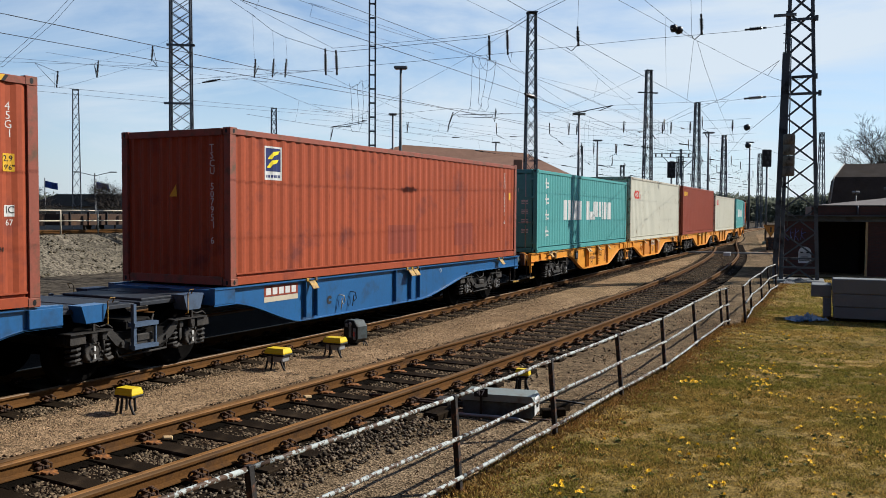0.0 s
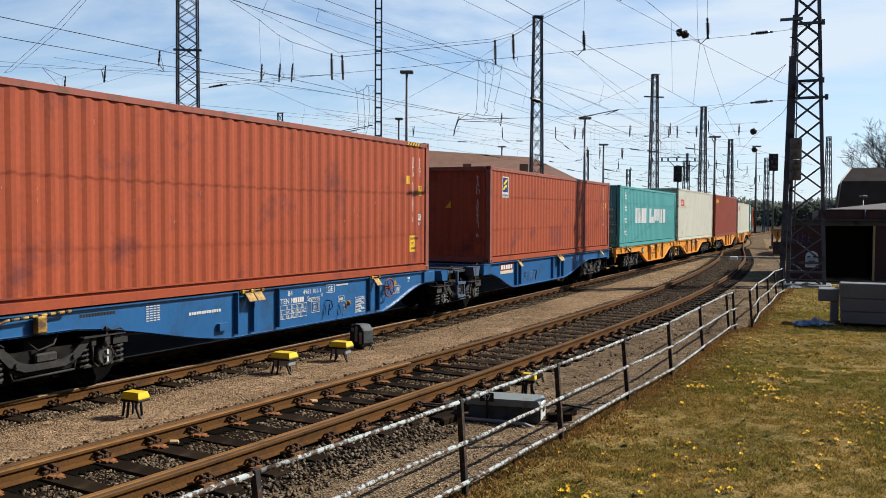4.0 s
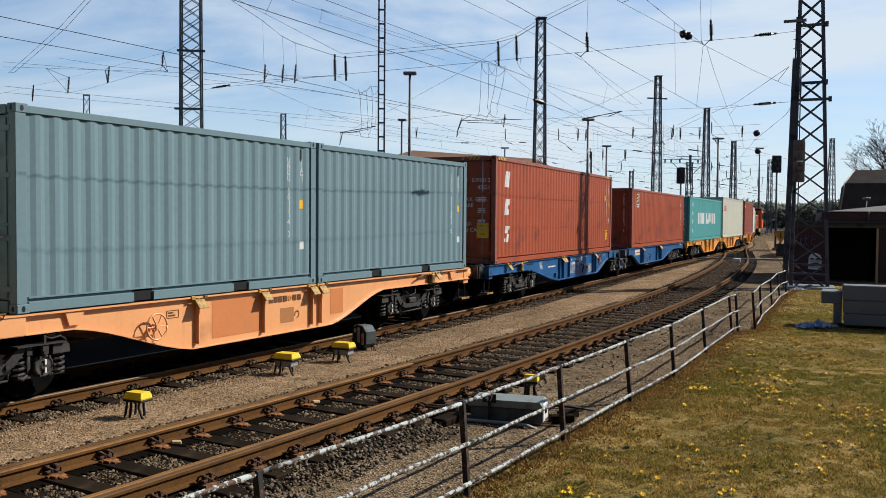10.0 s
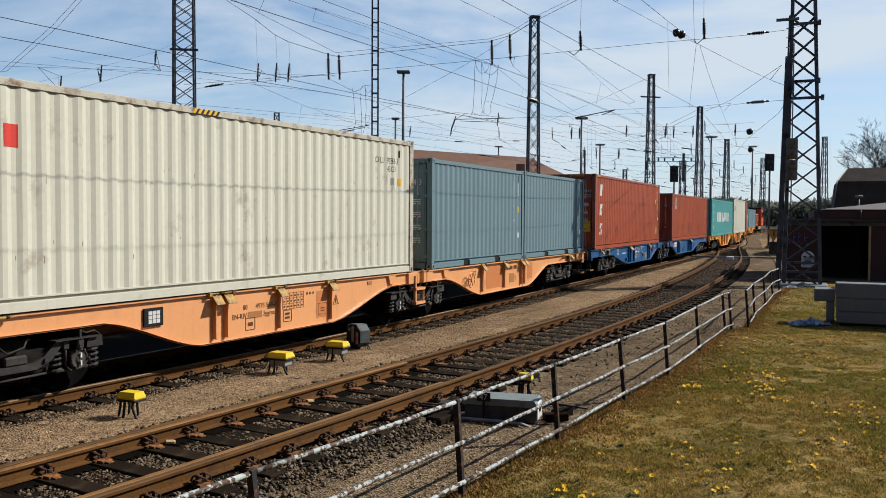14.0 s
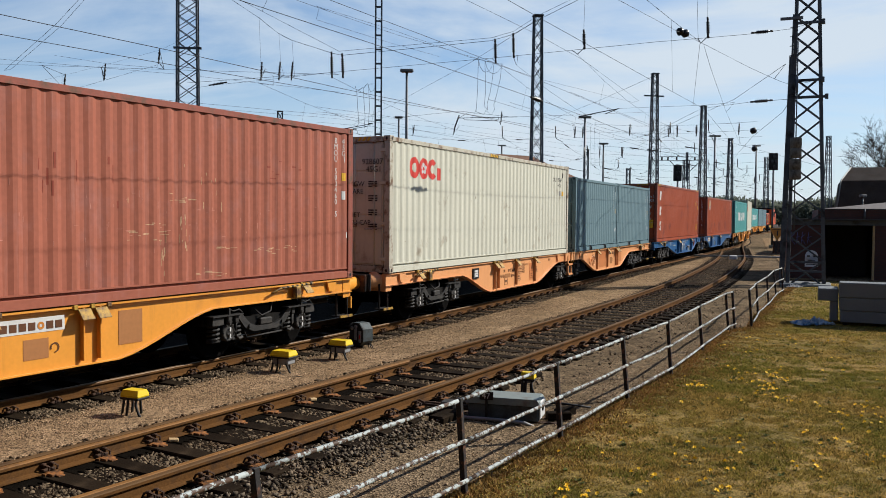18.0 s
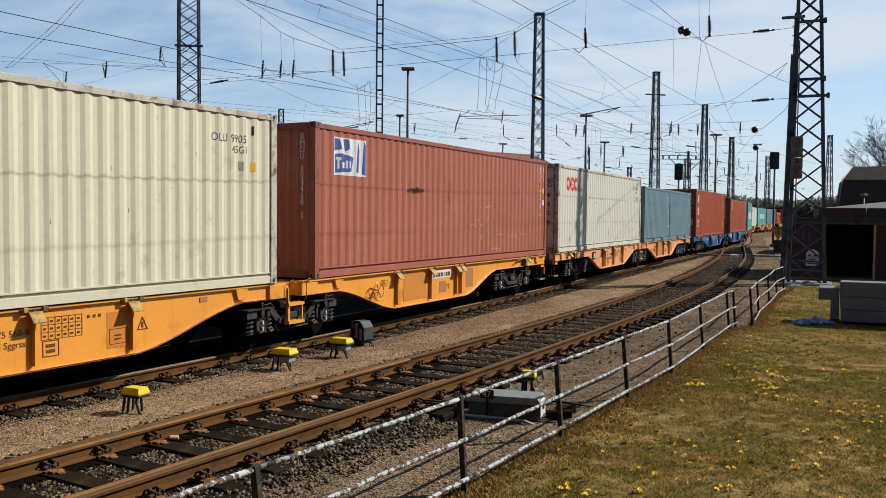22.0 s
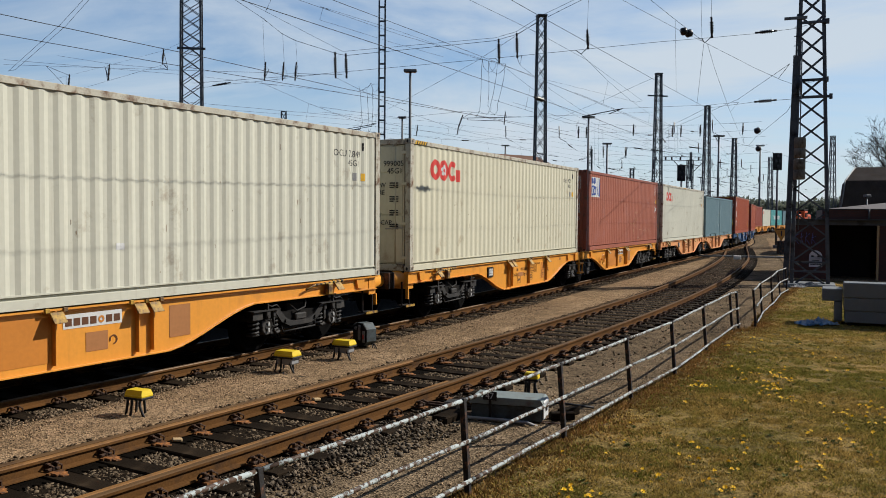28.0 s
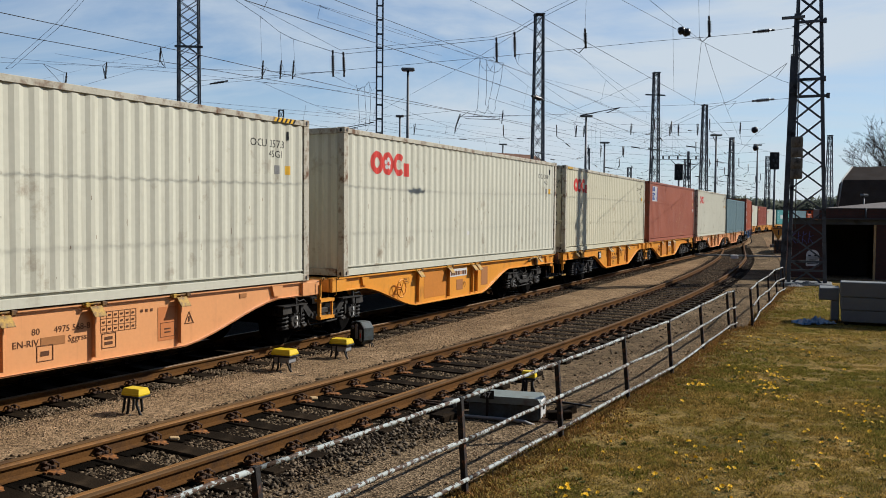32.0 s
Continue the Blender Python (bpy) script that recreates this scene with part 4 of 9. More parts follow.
def down_words(c, text, size, x, z, material, side=True):
    """A column of characters, one below the other."""
    bm = bmesh.new()
    for i, ch in enumerate(text):
        if ch == " ":
            continue
        me = words(ch, size, material)
        tmp = bmesh.new()
        tmp.from_mesh(me)
        w = max(v.co.x for v in tmp.verts) - min(v.co.x for v in tmp.verts)
        for v in tmp.verts:
            v.co.x += -w / 2
            v.co.z -= i * size * 1.1
        tmp.to_mesh(me)
        bm.from_mesh(me)
        tmp.free()
        bpy.data.meshes.remove(me)
    me = mesh_of(bm, "lettering")
    me.materials.append(material)
    (on_side if side else on_rear)(c, "lettering", me, x, z)


# ---- wagons: each half of an articulated wagon is a thing; x runs from its joint end to its coupling end ----
DECK = 1.14


def belly(j0, j1, k0, k1, length, top, full, shallow):
    """Outline (x, z) of the fish-bellied side sill."""
    pts = [(-0.35, top - shallow), (j0, top - shallow)]
    for i in range(1, 9):
        t = i / 8
        e = t * t * (3 - 2 * t)
        pts.append((j0 + (j1 - j0) * t, top - shallow - (full - shallow) * (0.55 * e + 0.45 * t)))
    for i in range(0, 9):
        t = i / 8
        e = t * t * (3 - 2 * t)
        pts.append((k0 + (k1 - k0) * t, top - full + (full - shallow) * (0.55 * e + 0.45 * t)))
    pts += [(length, top - shallow), (length, top), (-0.35, top)]
    return pts


def sill_mesh(outline, paint):
    """Web plate with top and bottom flanges."""
    bm = bmesh.new()
    prism(bm, outline, -0.006, 0.006)
    low = outline[:-2]
    for (x0, z0), (x1, z1) in zip(low, low[1:]):
        v = [bm.verts.new(p) for p in ((x0, -0.055, z0), (x1, -0.055, z1), (x1, 0.055, z1), (x0, 0.055, z0))]
        bm.faces.new(v)
        w = [bm.verts.new((p.co.x, p.co.y, p.co.z - 0.018)) for p in v]
        bm.faces.new(w[::-1])
        bm.faces.new((v[1], v[0], w[0], w[1]))
    x0, x1, zt = outline[-1][0], outline[-2][0], outline[-1][1]
    box(bm, x0, x1, -0.075, 0.055, zt - 0.014, zt + 0.012)
    me = mesh_of(bm, "side_sill")
    me.materials.append(M[paint])
    return me


def wheelset_mesh():
    bm = bmesh.new()
    lathe(bm, [(0.08, -1.0), (0.08, -0.82), (0.10, -0.82), (0.10, 0.82), (0.08, 0.82), (0.08, 1.0)], 12, "y")
    for sgn in (-1, 1):
        prof = [(0.12, 0.685), (0.20, 0.70), (0.38, 0.715), (0.485, 0.685), (0.487, 0.715), (0.462, 0.725), (0.455, 0.815), (0.40, 0.815), (0.38, 0.78), (0.20, 0.75), (0.12, 0.80)]
        lathe(bm, [(r, sgn * y) for r, y in prof], 26, "y")
    me = mesh_of(bm, "wheelset")
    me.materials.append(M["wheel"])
    return me


def coil(r, h, turns, wire):
    pts = []
    n = int(turns * 9)
    for i in range(n + 1):
        a = 2 * math.pi * turns * i / n
        pts.append((math.cos(a) * r, math.sin(a) * r, h * i / n))
    return tube(bmesh.new(), pts, wire, 5)


BOGIE = {}


def bogie_meshes():
    if BOGIE:
        return BOGIE
    bm = bmesh.new()
    for y in (-1.0, 1.0):
        side = [(-1.35, 0.62), (-1.25, 0.60), (-0.62, 0.56), (-0.40, 0.36), (0.40, 0.36), (0.62, 0.56), (1.25, 0.60), (1.35, 0.62), (1.33, 0.74), (0.7, 0.76), (0.45, 0.66), (-0.45, 0.66), (-0.7, 0.76), (-1.33, 0.74)]
        prism(bm, side, y - 0.07, y + 0.07)
        for x in (-0.9, 0.9):
            box(bm, x - 0.20, x + 0.20, y - 0.10, y + 0.10, 0.66, 0.74, 0.01)
        beam(bm, (-0.5, y * 1.06, 0.44), (0.5, y * 1.06, 0.44), 0.05, 0.05)
    box(bm, -0.26, 0.26, -1.0, 1.0, 0.46, 0.82, 0.03)
    for x in (-1.3, 1.3):
        box(bm, x - 0.06, x + 0.06, -1.0, 1.0, 0.58, 0.70, 0.01)
    lathe(bm, [(0.30, 0.82), (0.30, 0.90), (0.2, 0.97)], 14)
    BOGIE["frame"] = mesh_of(bm, "bogie_frame")
    # bearing housing: a rounded case with a ring of bolts and two cast ears
    bm = boxes((-0.15, 0.15, -0.06, 0.09, -0.13, 0.14), bevel=0.04)
    lathe(bm, [(0.15, 0.0), (0.15, -0.10), (0.125, -0.135), (0.115, -0.12), (0.06, -0.125), (0.05, -0.14)], 16, "y")
    for a in range(6):
        lathe(bm, [(0.015, -0.12), (0.015, -0.15)], 6, "y", (math.cos(a * 1.047) * 0.135, 0, math.sin(a * 1.047) * 0.135))
    box(bm, -0.34, -0.13, -0.08, 0.06, -0.15, -0.105, 0.012)
    box(bm, 0.13, 0.34, -0.08, 0.06, -0.15, -0.105, 0.012)
    BOGIE["box"] = mesh_of(bm, "axle_box")
    BOGIE["plate"] = mesh_of(boxes((-0.012, 0.012, -0.157, -0.14, 0.02, 0.085), (-0.012, 0.012, -0.157, -0.14, -0.085, -0.02)), "bearing_mark")
    BOGIE["plate"].materials.append(M["white_mark"])
    BOGIE["spring"] = mesh_of(coil(0.088, 0.30, 4.2, 0.023), "coil_spring")
    bm = bmesh.new()
    prism(bm, [(-0.03, 0.2), (0.10, 0.16), (0.13, -0.16), (0.07, -0.28), (-0.03, -0.26)], -0.03, 0.03)
    BOGIE["shoe"] = mesh_of(bm, "brake_shoe")
    # cupped pedestal hook beside the bearing: an upright strap bent into a J
    bm = tube(bmesh.new(), [(0.0, 0, 0.22), (0.0, 0, 0.0), (-0.02, 0, -0.09), (-0.08, 0, -0.125), (-0.16, 0, -0.10)], 0.026, 7)
    box(bm, -0.045, 0.045, -0.035, 0.04, 0.16, 0.30, 0.01)
    BOGIE["hook"] = mesh_of(bm, "pedestal_hook")
    # hood over the outer spring
    bm = bmesh.new()
    prism(bm, [(-0.13, 0.0), (0.13, 0.0), (0.12, 0.10), (0.05, 0.15), (-0.12, 0.15)], -0.11, 0.10)
    BOGIE["hood"] = mesh_of(bm, "spring_hood")
    # side frame plate dipping between the axles
    bm = bmesh.new()
    prism(bm, [(-0.70, 0.70), (-0.52, 0.50), (-0.30, 0.41), (0.30, 0.41), (0.52, 0.50), (0.70, 0.70), (0.62, 0.76), (0.40, 0.56), (0.24, 0.50), (-0.24, 0.50), (-0.40, 0.56), (-0.62, 0.76)], -1.12, -1.075)
    box(bm, -0.16, 0.16, -1.14, -1.07, 0.50, 0.62, 0.02)
    for x in (-0.42, 0.42):
        lathe(bm, [(0.03, -1.125), (0.03, -1.15)], 8, "y", (x, 0, 0.515))
    BOGIE["bar"] = mesh_of(bm, "frame_plate")
    # broad bracket plate above the bearing with the damper link under it
    bm = boxes((-0.40, 0.30, -1.19, -1.02, 0.735, 0.752))
    box(bm, -0.055, 0.055, -1.175, -1.11, 0.60, 0.74, 0.014)
    lathe(bm, [(0.035, -1.185), (0.035, -1.10)], 8, "y", (0, 0, 0.64))
    box(bm, -0.02, 0.02, -1.165, -1.13, 0.74, 0.86, 0.006)
    tube(bm, [(0.0, -1.15, 0.84), (0.10, -1.15, 0.80), (0.24, -1.14, 0.82), (0.34, -1.12, 0.76)], 0.012, 6)
    BOGIE["bracket"] = mesh_of(bm, "spring_bracket")
    bm = tube(bmesh.new(), [(-0.25, -1.05, 0.80), (-0.12, -1.13, 0.66), (0.1, -1.14, 0.72), (0.24, -1.05, 0.86)], 0.014, 6)
    BOGIE["hose"] = mesh_of(bm, "brake_hose")
    bm = tube(bmesh.new(), [(-0.45, -1.09, 0.32), (0.45, -1.09, 0.34)], 0.016, 6)
    tube(bm, [(-0.45, -1.09, 0.32), (-0.50, -1.05, 0.50)], 0.014, 6)
    tube(bm, [(0.45, -1.09, 0.34), (0.50, -1.05, 0.52)], 0.014, 6)
    BOGIE["rod"] = mesh_of(bm, "brake_rod")
    BOGIE["wheels"] = wheelset_mesh()
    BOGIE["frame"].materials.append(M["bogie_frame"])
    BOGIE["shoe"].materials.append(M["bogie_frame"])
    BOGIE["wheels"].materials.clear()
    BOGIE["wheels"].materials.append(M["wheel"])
    for k, v in BOGIE.items():
        if not v.materials:
            v.materials.append(M["bogie"])
    return BOGIE


WHEELS = []


def bogie(parent, x, moving=True):
    b = bogie_meshes()
    T = Matrix.Translation
    fr = part("bogie", b["frame"], None, parent, "grimy two-axle bogie", T((x, 0, 0)))
    for turn_ in (Matrix.Identity(4), Matrix.Rotation(math.pi, 4, "Z")):
        part("frame_plate", b["bar"], None, fr, "", turn_)
        part("brake_rod", b["rod"], None, fr, "", turn_)
        part("brake_hose", b["hose"], None, fr, "", turn_)
        for ax in (-0.93, 0.93):
            part("spring_bracket", b["bracket"], None, fr, "", T((ax, 0, 0)) @ turn_)
    for ax in (-0.93, 0.93):
        w = part("wheelset", b["wheels"], None, fr, "", T((ax, 0, 0.462)))
        if moving:
            WHEELS.append((w, ax))
        for sy in (-1, 1):
            turn = Matrix.Identity(4) if sy < 0 else Matrix.Rotation(math.pi, 4, "Z")
            part("axle_box", b["box"], None, fr, "", T((ax, sy * 1.02, 0.462)) @ turn)
            part("bearing_mark", b["plate"], None, fr, "two white tick marks", T((ax, sy * 1.02, 0.462)) @ turn)
            out_ = -1 if ax < 0 else 1
            part("coil_spring", b["spring"], None, fr, "", T((ax + out_ * 0.25, sy * 1.04, 0.33)))
            part("spring_hood", b["hood"], None, fr, "", T((ax + out_ * 0.25, sy * 1.04, 0.60)))
            part("coil_spring", b["spring"], None, fr, "", T((ax - out_ * 0.29, sy * 1.0, 0.33)))
            part("pedestal_hook", b["hook"], None, fr, "", T((ax - out_ * 0.20, sy * 1.10, 0.45)) @ (Matrix.Identity(4) if ax * sy < 0 else Matrix.Rotation(math.pi, 4, "Z")))
        part("brake_shoe", b["shoe"], None, fr, "", T((ax + (0.52 if ax < 0 else -0.52) * 1.0, -0.78, 0.48)) @ (Matrix.Identity(4) if ax < 0 else Matrix.Rotation(math.pi, 4, "Z")))
        part("brake_shoe", b["shoe"], None, fr, "", T((ax + (0.52 if ax < 0 else -0.52), 0.78, 0.48)) @ (Matrix.Identity(4) if ax < 0 else Matrix.Rotation(math.pi, 4, "Z")))
    return fr


WAGON = {}


def flap_mesh():
    bm = boxes((-0.10, 0.10, -0.028, 0.0, -0.16, -0.02), bevel=0.006)
    for v in bm.verts:
        v.co.y -= (-v.co.z) * 0.75
    box(bm, -0.17, -0.10, -0.05, 0.03, -0.03, 0.035, 0.008)
    box(bm, 0.10, 0.17, -0.05, 0.03, -0.03, 0.035, 0.008)
    tube(bm, [(-0.2, -0.012, 0.01), (0.2, -0.012, 0.01)], 0.017, 6)
    me = mesh_of(bm, "flap")
    me.materials.append(M["flap"])
    return me


def wagon_kit(paint, blue, x_end=12.3):
    key = (paint, blue, round(x_end, 2))
    if key in WAGON:
        return WAGON[key]
    k = {}
    if blue:
        out = belly(0.2, 1.95, 6.6, 9.6, x_end, DECK, 0.74, 0.26)
    else:
        out = belly(0.85, 3.0, 6.6, 8.45, x_end, DECK, 0.78, 0.24)
    k["out"], k["end"] = out, x_end
    k["sill"] = sill_mesh(out, paint)
    bm = boxes((-0.35, x_end, -0.25, 0.25, DECK - 0.42, DECK - 0.02))
    for x in np.arange(0.6, 11.9, 1.42):
        box(bm, x - 0.06, x + 0.06, -1.115, 1.115, DECK - 0.20, DECK - 0.03)
    k["centre"] = mesh_of(bm, "centre_sill")
    k["centre"].materials.append(M["underframe"])
    bm = boxes((x_end - 0.20, x_end - 0.02, -1.115, 1.115, DECK - 0.34, DECK - 0.02), bevel=0.008)
    for y in (-0.875, 0.875):
        box(bm, x_end - 0.02, x_end, y - 0.27, y + 0.27, DECK - 0.36, DECK - 0.01, 0.006)
    for y in (-1.135, 1.135):
        box(bm, x_end - 0.24, x_end, y - 0.012, y + 0.012, DECK - 0.36, DECK - 0.01)
        if paint == "wagon_yellow":
            box(bm, x_end - 0.035, x_end, y - 0.05, y + 0.014, DECK - 0.58, DECK - 0.35)
    k["headstock"] = mesh_of(bm, "headstock")
    k["joint"] = mesh_of(boxes((-0.35, 0.15, -1.19, 1.19, DECK - 0.26, DECK - 0.01), bevel=0.01), "joint_beam")
    k["rib"] = mesh_of(boxes((-0.012, 0.012, -0.075, 0.0, DECK - (0.70 if blue else 0.73), DECK - 0.02), bevel=0.003), "rib")
    k["gusset"] = mesh_of(prism(bmesh.new(), [(0.03, -0.20), (0.20, -0.20), (0.26, -0.02), (-0.03, -0.02)], -0.05, 0.01), "gusset")
    bm = bmesh.new()
    lathe(bm, [(0.19, 0.0), (0.19, 0.03), (0.15, 0.035), (0.15, 0.30), (0.13, 0.305), (0.13, 0.565)], 16, "x")
    k["buffer_case"] = mesh_of(bm, "buffer_casing")
    bm = boxes((0.55, 0.61, -0.25, 0.25, -0.18, 0.18), bevel=0.02)
    box(bm, 0.61, 0.63, -0.22, 0.22, -0.15, 0.15, 0.008)
    k["buffer_head"] = mesh_of(bm, "buffer_head")
    k["buffer_head"].materials.append(M["underframe"])
    bm = boxes((0.0, 0.35, -0.06, 0.06, -0.08, 0.08), bevel=0.01)
    tube(bm, [(0.3, 0, 0), (0.42, 0, -0.03), (0.48, 0, -0.12), (0.42, 0, -0.2), (0.36, 0, -0.14)], 0.035, 8)
    k["hook"] = mesh_of(bm, "draw_hook")
    k["hook"].materials.append(M["underframe"])
    bm = bmesh.new()
    box(bm, 0.0, 0.05, -0.03, 0.03, -0.74, -0.08)
    box(bm, 0.42, 0.445, -0.02, 0.02, -0.70, -0.36)
    for z in (-0.70, -0.38):
        box(bm, 0.0, 0.45, -0.05, 0.09, z - 0.028, z + 0.028)
    k["step"] = mesh_of(bm, "step")
    bm = boxes((-0.42, -0.02, -0.11, 0.10, 0.40, 0.425), (-0.40, -0.375, -0.02, 0.02, 0.42, DECK - 0.2), (-0.06, -0.035, -0.02, 0.02, 0.42, DECK - 0.2), bevel=0.004)
    k["foot_step"] = mesh_of(bm, "foot_step")
    k["foot_step"].materials.append(M["underframe"])
    k["foot_edge"] = mesh_of(boxes((-0.42, -0.02, -0.128, -0.108, 0.385, 0.432)), "foot_edge")
    k["foot_edge"].materials.append(M["flap"])
    bm = tube(bmesh.new(), [(0, 0, -0.30), (0, -0.05, -0.28), (0, -0.05, 0.02), (0.05, -0.05, 0.07), (0.12, -0.05, 0.07), (0.12, 0, 0.0)], 0.009, 6)
    k["grab"] = mesh_of(bm, "grab_rail")
    k["grab"].materials.append(M["flap"])
    bm = bmesh.new()
    tube(bm, [(math.cos(a * math.pi / 12) * 0.19, 0, math.sin(a * math.pi / 12) * 0.19) for a in range(25)], 0.014, 6)
    for a in (0, 60, 120):
        tube(bm, [(math.cos(radians(a)) * 0.185, 0, math.sin(radians(a)) * 0.185), (-math.cos(radians(a)) * 0.185, 0, -math.sin(radians(a)) * 0.185)], 0.010, 5)
    lathe(bm, [(0.04, -0.03), (0.04, 0.08)], 10, "y")
    k["hand_wheel"] = mesh_of(bm, "brake_wheel")
    k["flap"] = WAGON.get("flap") or flap_mesh()
    WAGON["flap"] = k["flap"]
    if blue:
        k["step"].materials.append(M["slate"])
        k["hand_wheel"].materials.append(M["red_c"])
        k["buffer_case"].materials.append(M["machine_side"])
    for kk in ("headstock", "joint", "rib", "gusset", "buffer_case", "step", "hand_wheel"):
        if not k[kk].materials:
            k[kk].materials.append(M[paint])
    k["deck_plate"] = mesh_of(boxes((-1.5, 0.3, -0.98, 0.98, DECK - 0.15, DECK - 0.09), (-1.35, -0.72, -0.85, 0.85, DECK - 0.09, DECK - 0.055), (-0.66, 0.1, -0.85, 0.85, DECK - 0.09, DECK - 0.055), bevel=0.008), "walkway_plate")
    k["deck_plate"].materials.append(M["deck"])
    k["wedge"] = mesh_of(prism(bmesh.new(), [(0.08, DECK - 0.27), (0.36, DECK - 0.27), (0.44, DECK - 0.03), (0.0, DECK - 0.03)], -0.13, 0.13), "wedge")
    # lit and shaded wedges differ by colour: full paint against slate on blue wagons
    k["wedge_lit"] = k["wedge"].copy()
    k["wedge"].materials.append(M["slate"] if blue else M[paint])
    k["wedge_lit"].materials.append(M[paint])
    WAGON[key] = WAGON[key[:2]] = k
    return k


def wagon(name, paint, label, blue=False, jacobs=True, moving=True, x_end=12.3, group="wagons of the freight train"):
    """Half of an articulated container wagon: joint end at x=0, coupling end towards +x."""
    w = thing(name, label, "freight wagon", group)
    k = wagon_kit(paint, blue, x_end)
    T = Matrix.Translation
    flip = Matrix.Rotation(math.pi, 4, "Z")
    out = k["out"]
    for sy in (-1, 1):
        part("side_sill", k["sill"], None, w, "", T((0, sy * 1.13, 0)))
    part("centre_sill", k["centre"], None, w)
    part("headstock", k["headstock"], None, w)
    part("joint_beam", k["joint"], None, w)
    ribs = (2.09, 2.44, 5.38, 6.05, 6.45) if blue else (3.1, 4.65, 6.0, 6.27)
    for sy in (-1, 1):
        turn = Matrix.Identity(4) if sy < 0 else flip
        for x in ribs:
            part("rib", k["rib"], None, w, "", T((x, sy * 1.134, 0)) @ turn)
        for x in ((2.25, 5.98, 6.2, 11.1) if blue else (3.1, 4.65, 6.0, 6.27, 10.75)):
            part("flap", k["flap"], None, w, "worn yellow hinged container lock", T((x, sy * 1.175, DECK - 0.01)) @ turn)
        if not blue:
            for x in (0.75, 11.45):
                part("gusset", k["gusset"], None, w, "", T((x + (0.2 if sy > 0 else 0), sy * 1.134, DECK)) @ turn)
        part("buffer_casing", k["buffer_case"], None, w, "", T((k["end"], sy * 0.875, 1.0)))
        part("buffer_head", k["buffer_head"], None, w, "greasy black buffer head", T((k["end"], sy * 0.875, 1.0)))
        fs = part("foot_step", k["foot_step"], None, w, "", T((k["end"] + 0.1, sy * 1.02, 0)) @ (Matrix.Identity(4) if sy < 0 else Matrix.Diagonal((1, -1, 1, 1))))
        part("foot_edge", k["foot_edge"], None, fs, "worn yellow edge")
        part("grab_rail", k["grab"], None, w, "yellow grab rail", T((-0.30 if not blue else -1.0, sy * 1.2, DECK - 0.02)) @ turn)
    part("draw_hook", k["hook"], None, w, "", T((k["end"], 0, 1.0)))
    bogie(w, 9.75 if not blue else 10.0, moving)
    if jacobs:
        gap = 1.75 if blue else 0.5
        bogie(w, -gap, moving)
        for sy in (-1, 1):
            turn = Matrix.Identity(4) if sy < 0 else flip
            part("step", k["step"], None, w, "ladder step frame", T((-gap - 0.28 * (-sy), sy * 1.18, DECK)) @ turn)
        if blue:
            for sy in (-1, 1):
                part("wedge", k["wedge"], None, w, "end wedge of the side sill, its shade put into a slate blue", T((-1.02, sy * 1.05, 0)))
                part("wedge", k["wedge_lit"], None, w, "end wedge of the side sill in the brighter blue of its lit face", T((-2.9, sy * 1.05, 0)))
            part("walkway_plate", k["deck_plate"], None, w, "", T((-0.2, 0, 0)))
            part("walkway_plate", k["deck_plate"], None, w, "", T((-3.3, 0, 0)) @ flip)
    return w

# ---- the train, from its tail to its head; u is each container's rear end in the train ----
BOX40, BOX20, HC, STD = 12.192, 6.058, 2.896, 2.591
MOVERS = []      # (object, rear end in the train, joint behind?, gap of the joint, shift ahead of the unit's own start, turned)


def run(t):
    """How far the train has gone, in metres."""
    z = (t - 16) / 16
    return 43.295 + 43.52 * z + 0.856 * z ** 2 - 0.653 * z ** 3 + 0.214 * z ** 4


def unit_pose(t, u, joint_behind, gap):
    s = u + run(t)
    if joint_behind:
        a, b = MAIN.at(s - gap), MAIN.at(s + 9.8)
    else:
        a, b = MAIN.at(s + BOX40 + gap), MAIN.at(s + BOX40 - 9.8)
    d = (b - a).normalized()
    return Matrix.Translation(a + d * gap) @ Matrix.Rotation(math.atan2(d.y, d.x), 4, "Z")


def box_pose(t, u, joint_behind, gap, ahead):
    m = unit_pose(t, u, joint_behind, gap)
    if joint_behind:
        return m @ Matrix.Translation((ahead, 0, DECK + 0.022))
    return m @ Matrix.Translation((BOX40 - ahead, 0, DECK + 0.022)) @ Matrix.Rotation(math.pi, 4, "Z")


def load(c, u, jb, gap, ahead=0.0):
    MOVERS.append((c, lambda t: box_pose(t, u, jb, gap, ahead)))


def roll(w, u, jb, gap):
    MOVERS.append((w, lambda t: unit_pose(t, u, jb, gap)))
    w["turned"] = 0 if jb else 1


def on_sill(w, jb, name, mesh, x, z, label="", material=None, out=0.009):
    """Lay a mark on the camera side of a wagon; x from its joint end to the mark's rear edge."""
    if jb:
        m = Matrix.Translation((x, -1.13 - out, z))
    else:
        m = Matrix.Translation((x, 1.13 + out, z)) @ Matrix.Rotation(math.pi, 4, "Z")
    return part(name, mesh, material, w, label, m)


def text_table(w, jb, x, z, ink):
    """A ruled table of small figures too fine to read."""
    rows = []
    for r in range(4):
        rows.append((0, r * 0.095, 0.62, 0.004))
    for cc in range(7):
        rows.append((cc * 0.102, 0, 0.004, 0.29))
    for r in range(3):
        for cc in range(6):
            rows.append((cc * 0.102 + 0.03, r * 0.095 + 0.034, 0.042, 0.026))
    on_sill(w, jb, "load_table", bars(rows, ink), x, z)


